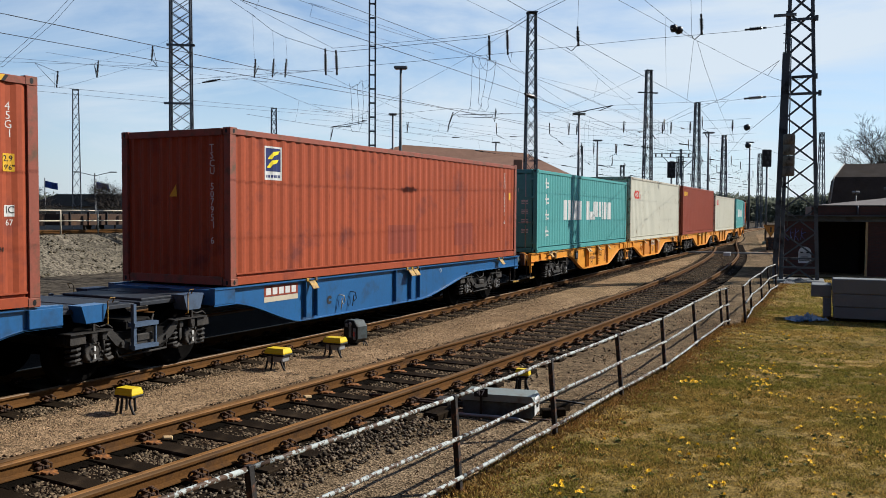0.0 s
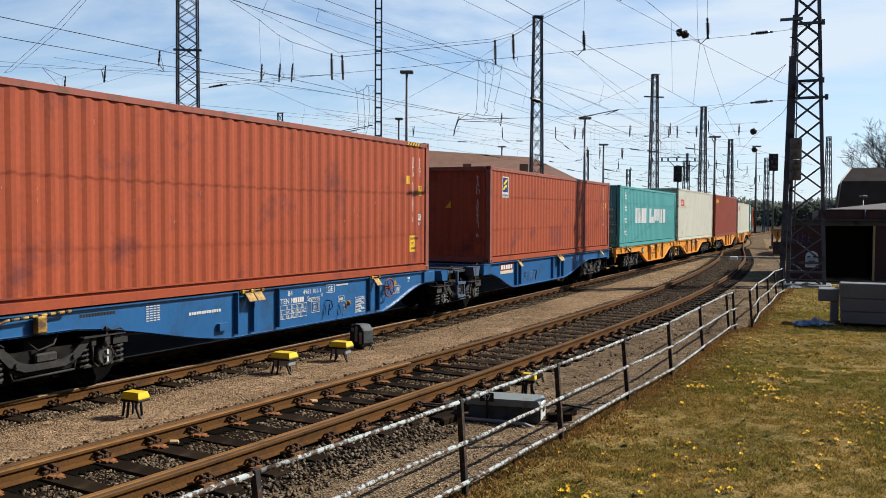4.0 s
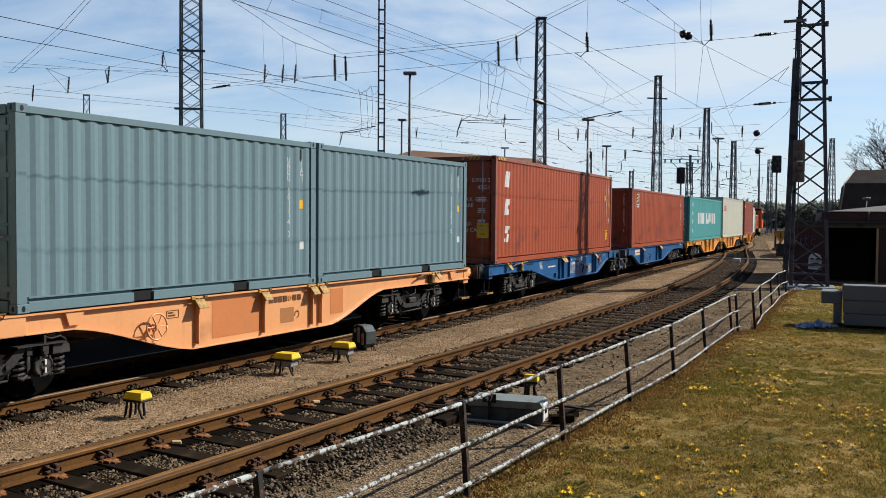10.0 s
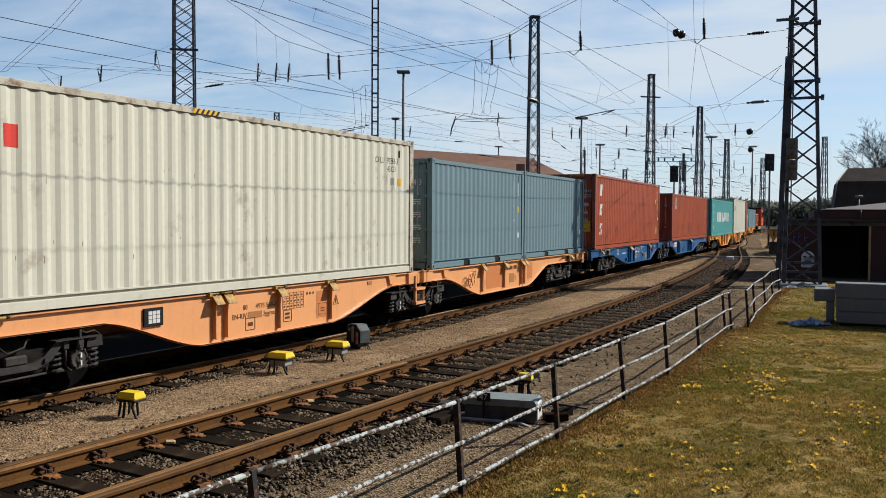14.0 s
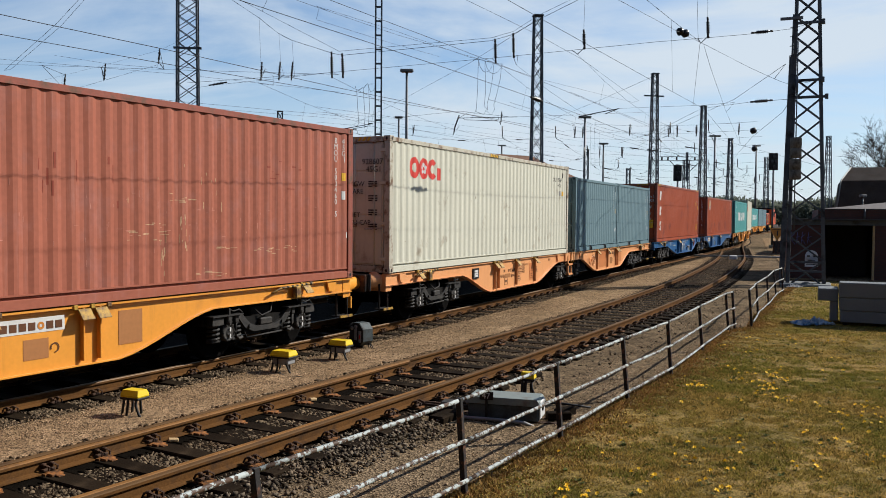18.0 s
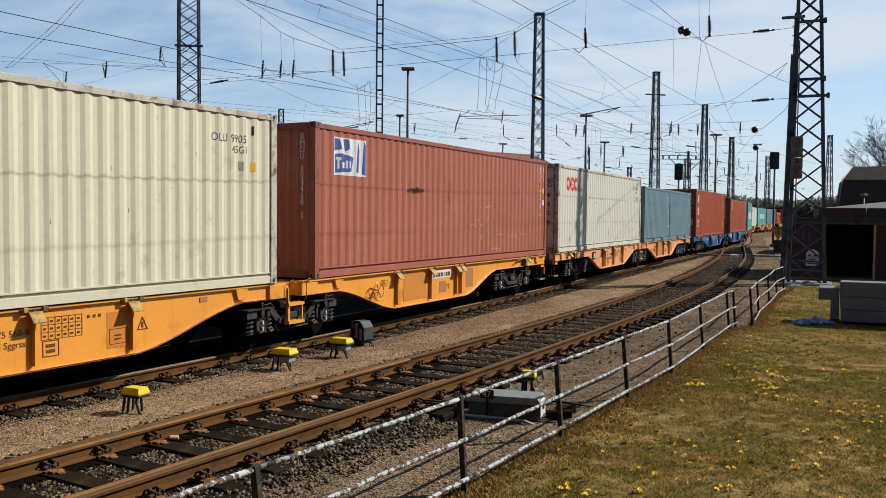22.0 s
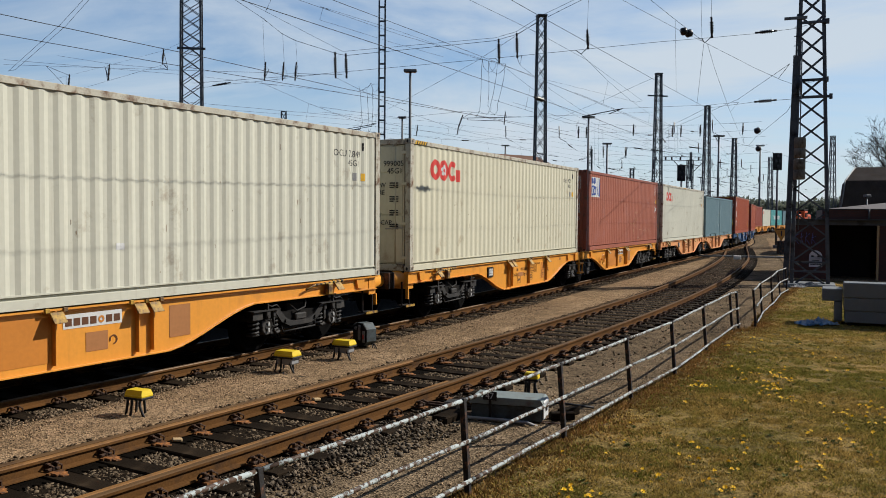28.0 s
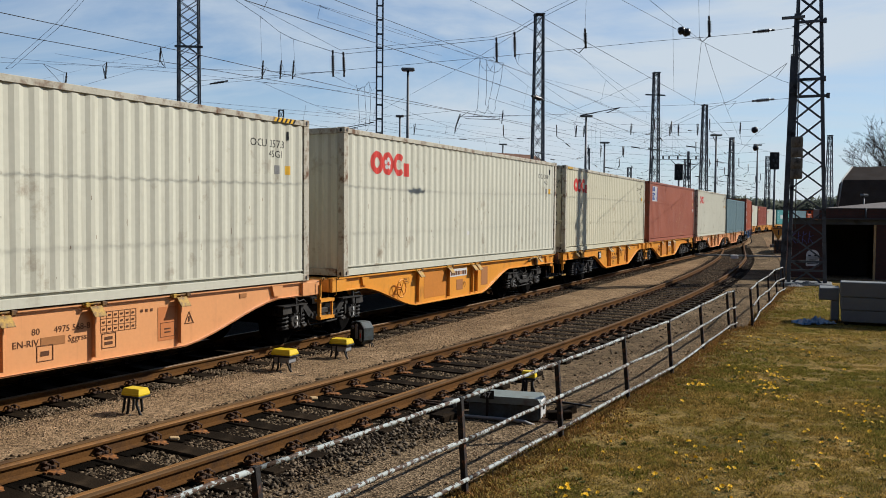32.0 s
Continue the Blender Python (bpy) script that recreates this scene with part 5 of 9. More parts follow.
def dress_plain(w, jb, ink):
    """The half with numbers: wagon number, load table, small frames."""
    on_sill(w, jb, "lettering", words("80      4975 568-8", 0.085, ink), 5.57, DECK - 0.33)
    on_sill(w, jb, "lettering", words("EN-RIV", 0.085, ink), 5.84, DECK - 0.47)
    on_sill(w, jb, "keeper_mark", panel(0.36, 0.11, M["patch2"], 0.003), 5.44, DECK - 0.485, "faded patch")
    on_sill(w, jb, "lettering", words("Sggrss", 0.085, ink), 5.04, DECK - 0.47)
    text_table(w, jb, 4.52, DECK - 0.42, ink)
    fr = [(0, 0, 0.24, 0.008), (0, 0.2, 0.24, 0.008), (0, 0, 0.008, 0.2), (0.232, 0, 0.008, 0.208)]
    on_sill(w, jb, "frame_mark", bars(fr + [(0.06, 0.07, 0.12, 0.06)], ink), 5.5, DECK - 0.68)
    on_sill(w, jb, "frame_mark", bars(fr + [(0.05, 0.05, 0.13, 0.04), (0.05, 0.12, 0.13, 0.04)], ink), 4.5, DECK - 0.64)
    on_sill(w, jb, "dot_marks", bars([(i * 0.09, 0, 0.04, 0.04) for i in range(3)], ink), 3.82, DECK - 0.2)
    tri = [(0, 0, 0.2, 0.01)]
    on_sill(w, jb, "triangle_mark", bars(tri + [(0.085, 0.03, 0.03, 0.08)] + [(0.01 + 0.009 * i, 0.018 * i, 0.012, 0.02) for i in range(10)] + [(0.18 - 0.009 * i, 0.018 * i, 0.012, 0.02) for i in range(10)], ink), 2.98, DECK - 0.46)
    on_sill(w, jb, "patch", panel(0.36, 0.50, M["coral_patch" if w["paint"] == "wagon_salmon" else "patch"], 0.002), 3.50, DECK - 0.66, "faded orange patch")
    on_sill(w, jb, "frame_mark", bars([(0.04, 0.05, 0.28, 0.006), (0.04, 0.26, 0.28, 0.006), (0.04, 0.05, 0.006, 0.21), (0.314, 0.05, 0.006, 0.21), (0.12, 0.11, 0.12, 0.02), (0.12, 0.16, 0.12, 0.02)], ink, 0.006), 3.50, DECK - 0.66)
    on_sill(w, jb, "lamp_plate", panel(0.36, 0.27, M["black"], 0.03), 7.72, DECK - 0.38, "dark box on the sill")
    on_sill(w, jb, "lens_bars", bars([(0.07, 0, 0.006, 0.18), (0.145, 0, 0.006, 0.18), (0, 0.06, 0.22, 0.006), (0, 0.12, 0.22, 0.006)], M["ink"], 0.008), 7.65, DECK - 0.335, "", None, 0.04)
    on_sill(w, jb, "lens", panel(0.22, 0.18, M["white_mark"], 0.006), 7.65, DECK - 0.335, "pale lens", None, 0.04)
    on_sill(w, jb, "small_plate", panel(0.16, 0.07, M["patch2"], 0.008), 1.75, DECK - 0.16)


def dress_brand(w, jb, ink, plate=True):
    """The half with the maker's plate, brake wheel and a large patch."""
    on_sill(w, jb, "patch", panel(1.15, 0.60, M["coral_patch" if w["paint"] == "wagon_salmon" else "patch"], 0.002), 3.45, DECK - 0.69, "darker repainted orange panel")
    if plate:
        on_sill(w, jb, "name_plate", panel(0.95, 0.19, M["white_mark"], 0.002), 4.8, DECK - 0.28, "white plate with a dark wordmark")
    rows = [(0.03 + i * 0.13, 0.035, 0.10, 0.10) for i in range(7) if i != 4]
    on_sill(w, jb, "word_mark", bars(rows, ink, 0.006), 4.8, DECK - 0.28)
    on_sill(w, jb, "word_mark", ring(0.022, 0.05, 0, 360, M["patch"], 14, 0.006), 4.8 + 0.60, DECK - 0.195)
    on_sill(w, jb, "patch", panel(0.36, 0.26, M["patch2"], 0.002), 5.15, DECK - 0.62, "brown rectangular patch")
    on_sill(w, jb, "brake_wheel", WAGON[(w["paint"], False)]["hand_wheel"], 2.2, DECK - 0.36, "spoked hand brake wheel", None, 0.13)
    on_sill(w, jb, "pictogram", bars([(0, 0, 0.24, 0.006), (0, 0.11, 0.24, 0.006), (0, 0, 0.006, 0.116), (0.234, 0, 0.006, 0.116), (0.03, 0.03, 0.14, 0.02), (0.03, 0.07, 0.1, 0.02)], ink), 2.5, DECK - 0.28)
    on_sill(w, jb, "hook_mark", ring(0.05, 0.068, -90, 200, ink, 12, 0.006), 5.6, DECK - 0.5)
    on_sill(w, jb, "patch", panel(0.42, 0.48, M["coral_patch" if w["paint"] == "wagon_salmon" else "patch2"], 0.002), 6.62, DECK - 0.60, "faded orange patch")


def emblem(c, x, z, r):
    """The line's red mark in plain shapes: a ring, a disc with pale petals, an open ring and a block."""
    red, pale = M["red_mark"], M["white_mark"]
    on_side(c, "emblem", ring(r * 0.46, r, 0, 360, red), x, z)
    on_side(c, "emblem", ring(r * 0.02, r, 0, 360, red), x + r * 1.85, z)
    for k in range(5):
        a = radians(90 + 72 * k)
        on_side(c, "petal", ring(0.0, r * 0.21, 0, 360, pale, 10, 0.006), x + r * 1.85 + math.cos(a) * r * 0.36, z + math.sin(a) * r * 0.36)
    on_side(c, "emblem", ring(r * 0.46, r, 42, 318, red), x + r * 3.75, z)
    on_side(c, "emblem", panel(r * 0.85, r * 1.2, red), x + r * 4.72, z - r)


def slants(n, step, w, h, material, t=0.004):
    """A row of slanting bars."""
    bm = bmesh.new()
    for i in range(n):
        x = i * step
        prism(bm, [(x, 0), (x + w, 0), (x + w + h * 0.7, h), (x + h * 0.7, h)], -t, 0)
    me = mesh_of(bm, "slants")
    me.materials.append(material)
    return me


def hazard(c, x, H, n=6, rear=True):
    """Black and yellow slanting height stripes along the top edge."""
    T = Matrix.Translation
    part("hazard_strip", slants(n, 0.11, 0.06, 0.075, M["yellow_mark"]), None, c, "black and yellow height stripes", T((x, -CW / 2 - 0.003, H - 0.105)))
    part("hazard_strip", slants(n, 0.11, 0.05, 0.075, M["black"]), None, c, "", T((x + 0.06, -CW / 2 - 0.003, H - 0.105)))
    if rear:
        part("hazard_strip", slants(n, 0.11, 0.06, 0.075, M["yellow_mark"]), None, c, "", T((-0.004, -CW / 2 + 1.0, H - 0.10)) @ Matrix.Rotation(-math.pi / 2, 4, "Z"))


def small_plates(c, x, H, yellow=True):
    """Number block, yellow and grey plates near the front upper corner."""
    if yellow:
        on_side(c, "plate", panel(0.12, 0.15, M["yellow_mark"]), x + 0.10, H - 1.0, "small yellow height plate")
    on_side(c, "plate", panel(0.11, 0.15, M["grey_mark"]), x - 0.18, H - 1.0, "small grey plate")
    on_side(c, "bracket", panel(0.035, 0.15, M["black"], 0.01), x + 0.14, H - 0.40)


def door_print(c, H, ink, heads=()):
    """Headings and blocks of fine figures on the closed doors."""
    rows = []
    for i in range(4):
        for r in range(3):
            z = -i * 0.30 - r * 0.048
            rows += [(0.0, z, 0.13 - 0.03 * (r == 2), 0.026), (0.16, z, 0.06, 0.026)]
    on_rear(c, "print", bars(rows, ink), CW - 0.50, H - 0.98, "", None, 0.032)
    if heads:
        for i, text in enumerate(heads):
            on_rear(c, "lettering", words(text, 0.105, ink), CW - 0.98, H - 1.06 - 0.16 * i - (0.34 if i > 1 else 0), "", None, 0.032)
    else:
        on_rear(c, "print", bars([(0, -i * 0.3, 0.20, 0.036) for i in range(4)], ink), CW - 0.93, H - 0.97, "", None, 0.032)


def scuffs(c, n, material, seed, x0, x1, z0, z1, upright=False, fat=1.0):
    """Short scrapes and chips in the paint."""
    r = random.Random(seed)
    rows = []
    for k in range(n):
        a, b = r.uniform(0.02, 0.10) * fat, r.uniform(0.004, 0.012) * fat
        x, z = r.uniform(0, x1 - x0), r.gauss((z1 - z0) / 2, (z1 - z0) / 4)
        rows.append((x, z, b, a) if upright else (x, z, a, b))
    on_side(c, "scraped_paint", bars(rows, material, 0.002), x0, z0, "scraped paint")


def sail_mark():
    """Two yellow slanting sails."""
    bm = bmesh.new()
    for x, z in ((0.07, 0.21), (0.04, 0.06)):
        prism(bm, [(x, z), (x + 0.10, z), (x + 0.15, z + 0.06), (x + 0.28, z + 0.09), (x + 0.33, z + 0.15), (x + 0.14, z + 0.13)], -0.007, 0)
    return mesh_of(bm, "sail_mark")


def build_train():
    ink = M["ink"]
    U = (-99.54, -86.28, -72.92, -59.68, -46.18, -33.14, -19.18, -3.53, 10.55, 23.57, 37.03, 50.18, 63.90, 77.30)
    gaps = [(U[i + 1] - U[i] - BOX40) / 2 for i in range(13)]
    paints = ["wagon_salmon", "wagon_yellow", "wagon_yellow", "wagon_yellow", "wagon_salmon", "wagon_salmon", "wagon_blue", "wagon_blue"] + ["wagon_yellow"] * 6
    says = {"wagon_salmon": "salmon orange container wagon with a fish-bellied side sill", "wagon_yellow": "orange yellow container wagon with a fish-bellied side sill",
            "wagon_blue": "blue container wagon with a fish-bellied side sill"}
    for i in range(14):
        jb = i % 2 == 1
        gap = gaps[i - 1] if jb else gaps[i]
        blue = paints[i] == "wagon_blue"
        slack = gaps[i] if jb and i < 13 else gaps[i - 1] if i % 2 == 0 and i else 0.75
        w = wagon("container_wagon", paints[i], says[paints[i]], blue, jb, i < 11, BOX40 + slack - 0.632)
        w["paint"] = paints[i]
        if not blue and i < 10:
            lock_lever(w, jb, 9.78 if jb else 11.0)
            dress_brand(w, jb, M["ink_brown"], i != 5) if jb else dress_plain(w, jb, M["ink_brown"])
        roll(w, U[i], jb, gap)
        if blue:
            dress_blue(w, jb)

        def put(c, ahead=0.0):
            load(c, U[i], jb, gap, ahead)
        if i in (0, 1, 2):
            c = container("container", BOX40, HC, "cream" if i == 2 else "white", "cream white corrugated high-cube container with a red ring emblem", "front" if i == 1 else "rear")
            emblem(c, 1.25, 2.28, 0.24)
            down = words(("OCU 357.8", "OCU 7.849", "OLU 9905")[i], 0.13, M["ink"])
            on_side(c, "lettering", down, BOX40 - 1.55, HC - 0.55)
            scuffs(c, 26, M["patch_rust"], 50 + i, 0.6, 11.4, 0.5, 2.2, True)
            on_side(c, "lettering", words("45G1", 0.12, M["ink"]), BOX40 - 1.1, HC - 0.72)
            small_plates(c, BOX40 - 0.75, HC)
            hazard(c, 0.2 if i else 11.2, HC, 5, i == 0) if i != 1 else None
            if i != 1:
                door_print(c, HC, M["ink"], ("MGW", "TARE", "NET", "CU CAP"))
                on_rear(c, "lettering", words(("357846", "", "999005")[i], 0.12, M["ink"]), CW - 0.66, HC - 0.60, "", None, 0.032)
                on_rear(c, "lettering", words("45G1", 0.12, M["ink"]), CW - 0.56, HC - 0.76, "", None, 0.032)
                on_rear(c, "plate", panel(0.30, 0.32, M["yellow_mark"]), CW - 1.62, HC - 1.35, "yellow caution sticker", None, 0.032)
                on_rear(c, "lettering", words("CAUTION", 0.045, M["ink"]), CW - 1.60, HC - 1.12, "", None, 0.038)
                on_rear(c, "emblem", panel(0.24, 0.24, M["red_mark"]), CW - 1.50, HC - 0.85, "red mark", None, 0.032)
            on_side(c, "plate", panel(0.16, 0.09, M["white_mark"]), 5.6, 0.72, "small white sticker") if i == 1 else None
            put(c)
        elif i == 3:
            c = container("container", BOX40, HC, "red_b", "faded red corrugated container with a torn blue and white sticker", "front")
            on_side(c, "sticker", panel(1.15, 0.72, M["white_mark"]), 0.62, 1.95, "peeling blue and white name sticker")
            bm = bmesh.new()
            for q in ([(0.05, 0.04), (0.62, 0.08), (0.70, 0.36), (0.30, 0.42), (0.05, 0.40)], [(0.02, 0.46), (0.28, 0.50), (0.20, 0.69), (0.02, 0.70)],
                      [(0.40, 0.46), (0.55, 0.52), (0.52, 0.70), (0.34, 0.70)], [(0.78, 0.10), (0.86, 0.06), (0.92, 0.50), (0.84, 0.68)], [(1.0, 0.05), (1.12, 0.02), (1.13, 0.62), (1.06, 0.70)]):
                prism(bm, q, -0.007, 0)
            on_side(c, "sticker_print", mesh_of(bm, "sticker_print"), 0.62, 1.95, "torn dark blue print", M["blue_mark"])
            on_side(c, "sticker_print", bars([(0.14, 0.12, 0.05, 0.22), (0.10, 0.29, 0.14, 0.05), (0.28, 0.14, 0.10, 0.05), (0.28, 0.20, 0.10, 0.05), (0.43, 0.14, 0.05, 0.15), (0.53, 0.15, 0.06, 0.14)], M["white_mark"], 0.010), 0.62, 1.95)
            scuffs(c, 34, M["scrape"], 62, 4.2, 9.6, 0.6, 1.7, True)
            scuffs(c, 20, M["scrape"], 63, 4.5, 11.2, 0.7, 1.4)
            for n_, sd, box_, up in ((16, 70, (6.7, 7.5, 0.82, 1.05), False), (10, 71, (7.5, 8.1, 1.34, 1.52), False), (12, 72, (7.70, 7.85, 0.3, 1.4), True), (9, 73, (7.34, 7.46, 0.2, 0.8), True),
                                     (18, 74, (9.3, 10.5, 0.52, 0.68), False), (10, 75, (8.0, 8.7, 0.22, 0.36), False), (10, 76, (6.2, 8.9, 0.9, 2.0), True), (7, 77, (8.4, 8.9, 0.62, 0.74), False)):
                scuffs(c, n_, M["bare_scrape"], sd, *box_, up, 1.5)
            scuffs(c, 9, M["red_c"], 78, 5.2, 6.6, 1.2, 2.1, True, 3.0)
            scuffs(c, 8, M["red_c"], 79, 9.6, 11.6, 1.6, 2.2, False, 2.2)
            down_words(c, "BMOU 503460 5", 0.11, CW - 0.28, HC - 0.32, M["white_mark"], False)
            down_words(c, "BMOU 503460 5", 0.105, BOX40 - 0.55, HC - 0.32, M["white_mark"])
            down_words(c, "45G1", 0.105, BOX40 - 0.30, HC - 0.32, M["white_mark"])
            on_side(c, "plate", panel(0.11, 0.15, M["yellow_mark"]), BOX40 - 0.34, HC - 1.02, "small yellow height plate")
            on_side(c, "plate", panel(0.10, 0.16, M["white_mark"]), BOX40 - 0.34, HC - 1.38, "small white plate")
            on_side(c, "plate", panel(0.10, 0.11, M["white_mark"]), BOX40 - 0.20, 0.78, "small white sticker")
            put(c)
        elif i == 4:
            c = container("container", BOX40, HC, "white", "cream white corrugated container with rust marks and a red ring emblem", "rear")
            emblem(c, 1.15, 2.28, 0.235)
            scuffs(c, 30, M["patch_rust"], 61, 0.6, 11.4, 0.4, 2.2, True)
            on_side(c, "lettering", words("OLU 9286 3", 0.13, M["ink"]), BOX40 - 1.55, HC - 0.55)
            on_side(c, "lettering", words("45G1", 0.12, M["ink"]), BOX40 - 1.1, HC - 0.72)
            small_plates(c, BOX40 - 0.75, HC)
            hazard(c, 5.4, HC, 5, True)
            door_print(c, HC, M["ink"], ("MGW", "TARE", "NET", "CU CAP"))
            on_rear(c, "lettering", words("928607", 0.12, M["ink"]), CW - 0.66, HC - 0.60, "", None, 0.032)
            on_rear(c, "lettering", words("45G1", 0.12, M["ink"]), CW - 0.56, HC - 0.76, "", None, 0.032)
            put(c)
        elif i == 5:
            for k in (0, 1):
                c = container("container", BOX20, STD, "grey", "blue grey corrugated twenty-foot container with white numbers", "rear")
                down_words(c, ("UNDU 501314 3", "UNDU 501245 0")[k], 0.098, BOX20 - 0.78, STD - 0.42, M["white_mark"])
                down_words(c, "22G1", 0.098, BOX20 - 0.40, STD - 0.42, M["white_mark"])
                on_side(c, "plate", panel(0.12, 0.16, M["yellow_mark"]), BOX20 - 0.47, STD - 1.22, "small yellow plate")
                on_side(c, "plate", panel(0.13, 0.14, M["white_mark"]), BOX20 - 0.46, STD - 1.95, "small white plate")
                on_side(c, "bracket", panel(0.05, 0.2, M["black"], 0.01), BOX20 - 0.45, STD - 0.36)
                if k == 0:
                    on_rear(c, "lettering", words("501314 3", 0.13, M["white_mark"]), CW - 0.95, STD - 0.62)
                    on_rear(c, "lettering", words("22G1", 0.12, M["white_mark"]), CW - 0.95, STD - 0.8)
                    door_print(c, STD, M["white_mark"])
                put(c, k * 6.134)
        elif i == 6:
            c = container("container", BOX40, HC, "red_a", "rust red corrugated high-cube container with white slanted marks", "rear")
            scuffs(c, 18, M["scrape"], 64, 1.5, 11.0, 0.5, 2.2, True)
            def lean(x, z):
                return (x + z * 0.16, z)
            for z, bits in ((2.08, ((0.0, 0.0, 0.18, 0.44), (0.22, 0.0, 0.31, 0.44))),
                            (1.32, ((0.0, 0.0, 0.18, 0.44), (0.21, 0.0, 0.31, 0.16), (0.21, 0.27, 0.31, 0.44))),
                            (0.58, ((0.0, 0.24, 0.20, 0.44), (0.11, 0.0, 0.31, 0.21), (0.24, 0.34, 0.31, 0.44), (0.0, 0.0, 0.07, 0.10)))):
                bm = bmesh.new()
                for x0, z0, x1, z1 in bits:
                    prism(bm, [lean(x0, z0), lean(x1, z0), lean(x1, z1), lean(x0, z1)], -0.005, 0.0)
                on_side(c, "slanted_mark", mesh_of(bm, "slanted_mark"), 0.72, z, "white slanted block mark", M["white_mark"])
            on_rear(c, "lettering", words("UETU   539283 2", 0.10, M["white_mark"]), CW - 1.16, HC - 0.70)
            on_rear(c, "lettering", words("45G1", 0.12, M["white_mark"]), CW - 0.52, HC - 0.9)
            door_print(c, HC - 0.15, M["white_mark"], ("MAX. GRSS.", "TARE", "NET", "CU CAP"))
            on_rear(c, "warning_triangle", mesh_of(prism(bmesh.new(), [(0, 0), (0.2, 0), (0.1, 0.2)], -0.004, 0), "plate"), CW - 1.78, HC - 0.62, "yellow warning triangle", M["yellow_mark"], 0.034)
            on_rear(c, "slanted_mark", bars([(0, 0, 0.13, 0.2), (0.18, 0, 0.16, 0.2)], M["white_mark"]), CW - 1.92, HC - 1.02, "white block mark", None, 0.034)
            on_rear(c, "lettering", words("HIGH", 0.05, M["ink"]), CW - 0.46, 0.78, "", None, 0.04)
            on_rear(c, "plate", panel(0.34, 0.40, M["yellow_mark"]), CW - 0.52, 0.70, "yellow caution sticker", None, 0.035)
            on_rear(c, "lettering", words("CAUTION", 0.055, M["ink"]), CW - 0.5, 1.0, "", None, 0.04)
            hazard(c, 0.2, HC, 5, True)
            on_side(c, "plate", panel(0.26, 0.36, M["yellow_mark"]), BOX40 - 0.86, 0.45, "yellow caution sticker")
            for txt, x, z in (("CAUTION", 0.02, 0.27), ("9'6\"", 0.08, 0.16), ("HIGH", 0.065, 0.05)):
                on_side(c, "lettering", words(txt, 0.055, M["ink"]), BOX40 - 0.86 + x, 0.45 + z, "", None, 0.006)
            on_side(c, "plate", panel(0.12, 0.18, M["yellow_mark"]), BOX40 - 0.98, HC - 0.95, "yellow warning triangle")
            hazard(c, BOX40 - 1.0, HC, 5, False)
            on_side(c, "lettering", words("2.9", 0.075, M["ink"]), BOX40 - 0.47, HC - 1.075, "", None, 0.006)
            on_side(c, "lettering", words("9'6\"", 0.065, M["ink"]), BOX40 - 0.46, HC - 1.18, "", None, 0.006)
            on_side(c, "lettering", words("IC", 0.09, M["ink"]), BOX40 - 0.45, HC - 1.71, "", None, 0.006)
            on_side(c, "lettering", words("67", 0.075, M["white_mark"]), BOX40 - 0.45, HC - 1.86)
            down_words(c, "UETU 539283 2", 0.1, BOX40 - 0.70, HC - 0.45, M["white_mark"])
            down_words(c, "45G1", 0.1, BOX40 - 0.40, HC - 0.45, M["white_mark"])
            on_side(c, "plate", panel(0.16, 0.22, M["yellow_mark"]), BOX40 - 0.48, HC - 1.2)
            on_side(c, "plate", panel(0.14, 0.14, M["white_mark"]), BOX40 - 0.47, HC - 1.75)
            put(c)
        elif i == 7:
            c = container("container", BOX40, STD, "red_a", "rust red corrugated container with a blue and yellow sticker", "front")
            scuffs(c, 22, M["red_c"], 65, 2.0, 11.0, 0.5, 2.0, True)
            on_side(c, "sticker_frame", panel(0.48, 0.58, M["white_mark"], 0.003), 0.89, 1.77, "white sticker edge")
            on_side(c, "sticker", panel(0.42, 0.40, M["navy_mark"], 0.005), 0.92, 1.92, "blue sticker with a yellow sail mark")
            on_side(c, "sticker_print", sail_mark(), 0.92, 1.92, "", M["lemon_mark"])
            on_side(c, "sticker_print", bars([(i * 0.068, 0, 0.045, 0.05) for i in range(6)], M["navy_mark"], 0.005), 0.94, 1.81)
            down_words(c, "TSCU 507951 6", 0.115, CW - 0.36, STD - 0.38, M["white_mark"], False)
            on_rear(c, "plate", mesh_of(prism(bmesh.new(), [(0, 0), (0.17, 0), (0.15, 0.2)], -0.004, 0), "plate"), CW - 1.32, STD - 1.12, "yellow warning triangle", M["yellow_mark"], 0.0)
            on_side(c, "patch", panel(1.3, 0.62, M["red_c"], 0.002), 5.0, 0.33, "darker repainted patch")
            on_side(c, "patch", panel(1.05, 0.55, M["red_c"], 0.002), 8.25, 0.42, "darker repainted patch")
            down_words(c, "TSCU 507951 6", 0.1, BOX40 - 0.85, STD - 0.35, M["white_mark"])
            on_side(c, "plate", panel(0.16, 0.2, M["yellow_mark"]), BOX40 - 0.55, STD - 1.0)
            put(c)
        elif i in (8, 12):
            c = container("container", BOX40, STD, "teal", "teal corrugated container with large white block marks", "rear")
            rows = [(0.0, 0.0, 0.28, 0.68), (0.36, 0, 0.24, 0.68), (0.68, 0, 0.1, 0.68), (0.86, 0, 0.30, 0.68), (1.22, 0, 0.32, 0.68), (2.05, 0, 0.26, 0.68), (2.4, 0, 0.28, 0.30),
                    (2.76, 0, 0.12, 0.68), (2.95, 0.1, 0.28, 0.58), (3.3, 0.1, 0.28, 0.58), (3.65, 0, 0.12, 0.68), (3.85, 0, 0.35, 0.68), (4.28, 0, 0.4, 0.68)]
            rows = [(x * 1.4, z, w * 1.4, h) for x, z, w, h in rows]
            on_side(c, "block_mark", bars(rows, M["white_mark"]), 2.9, 1.0, "large white block wordmark")
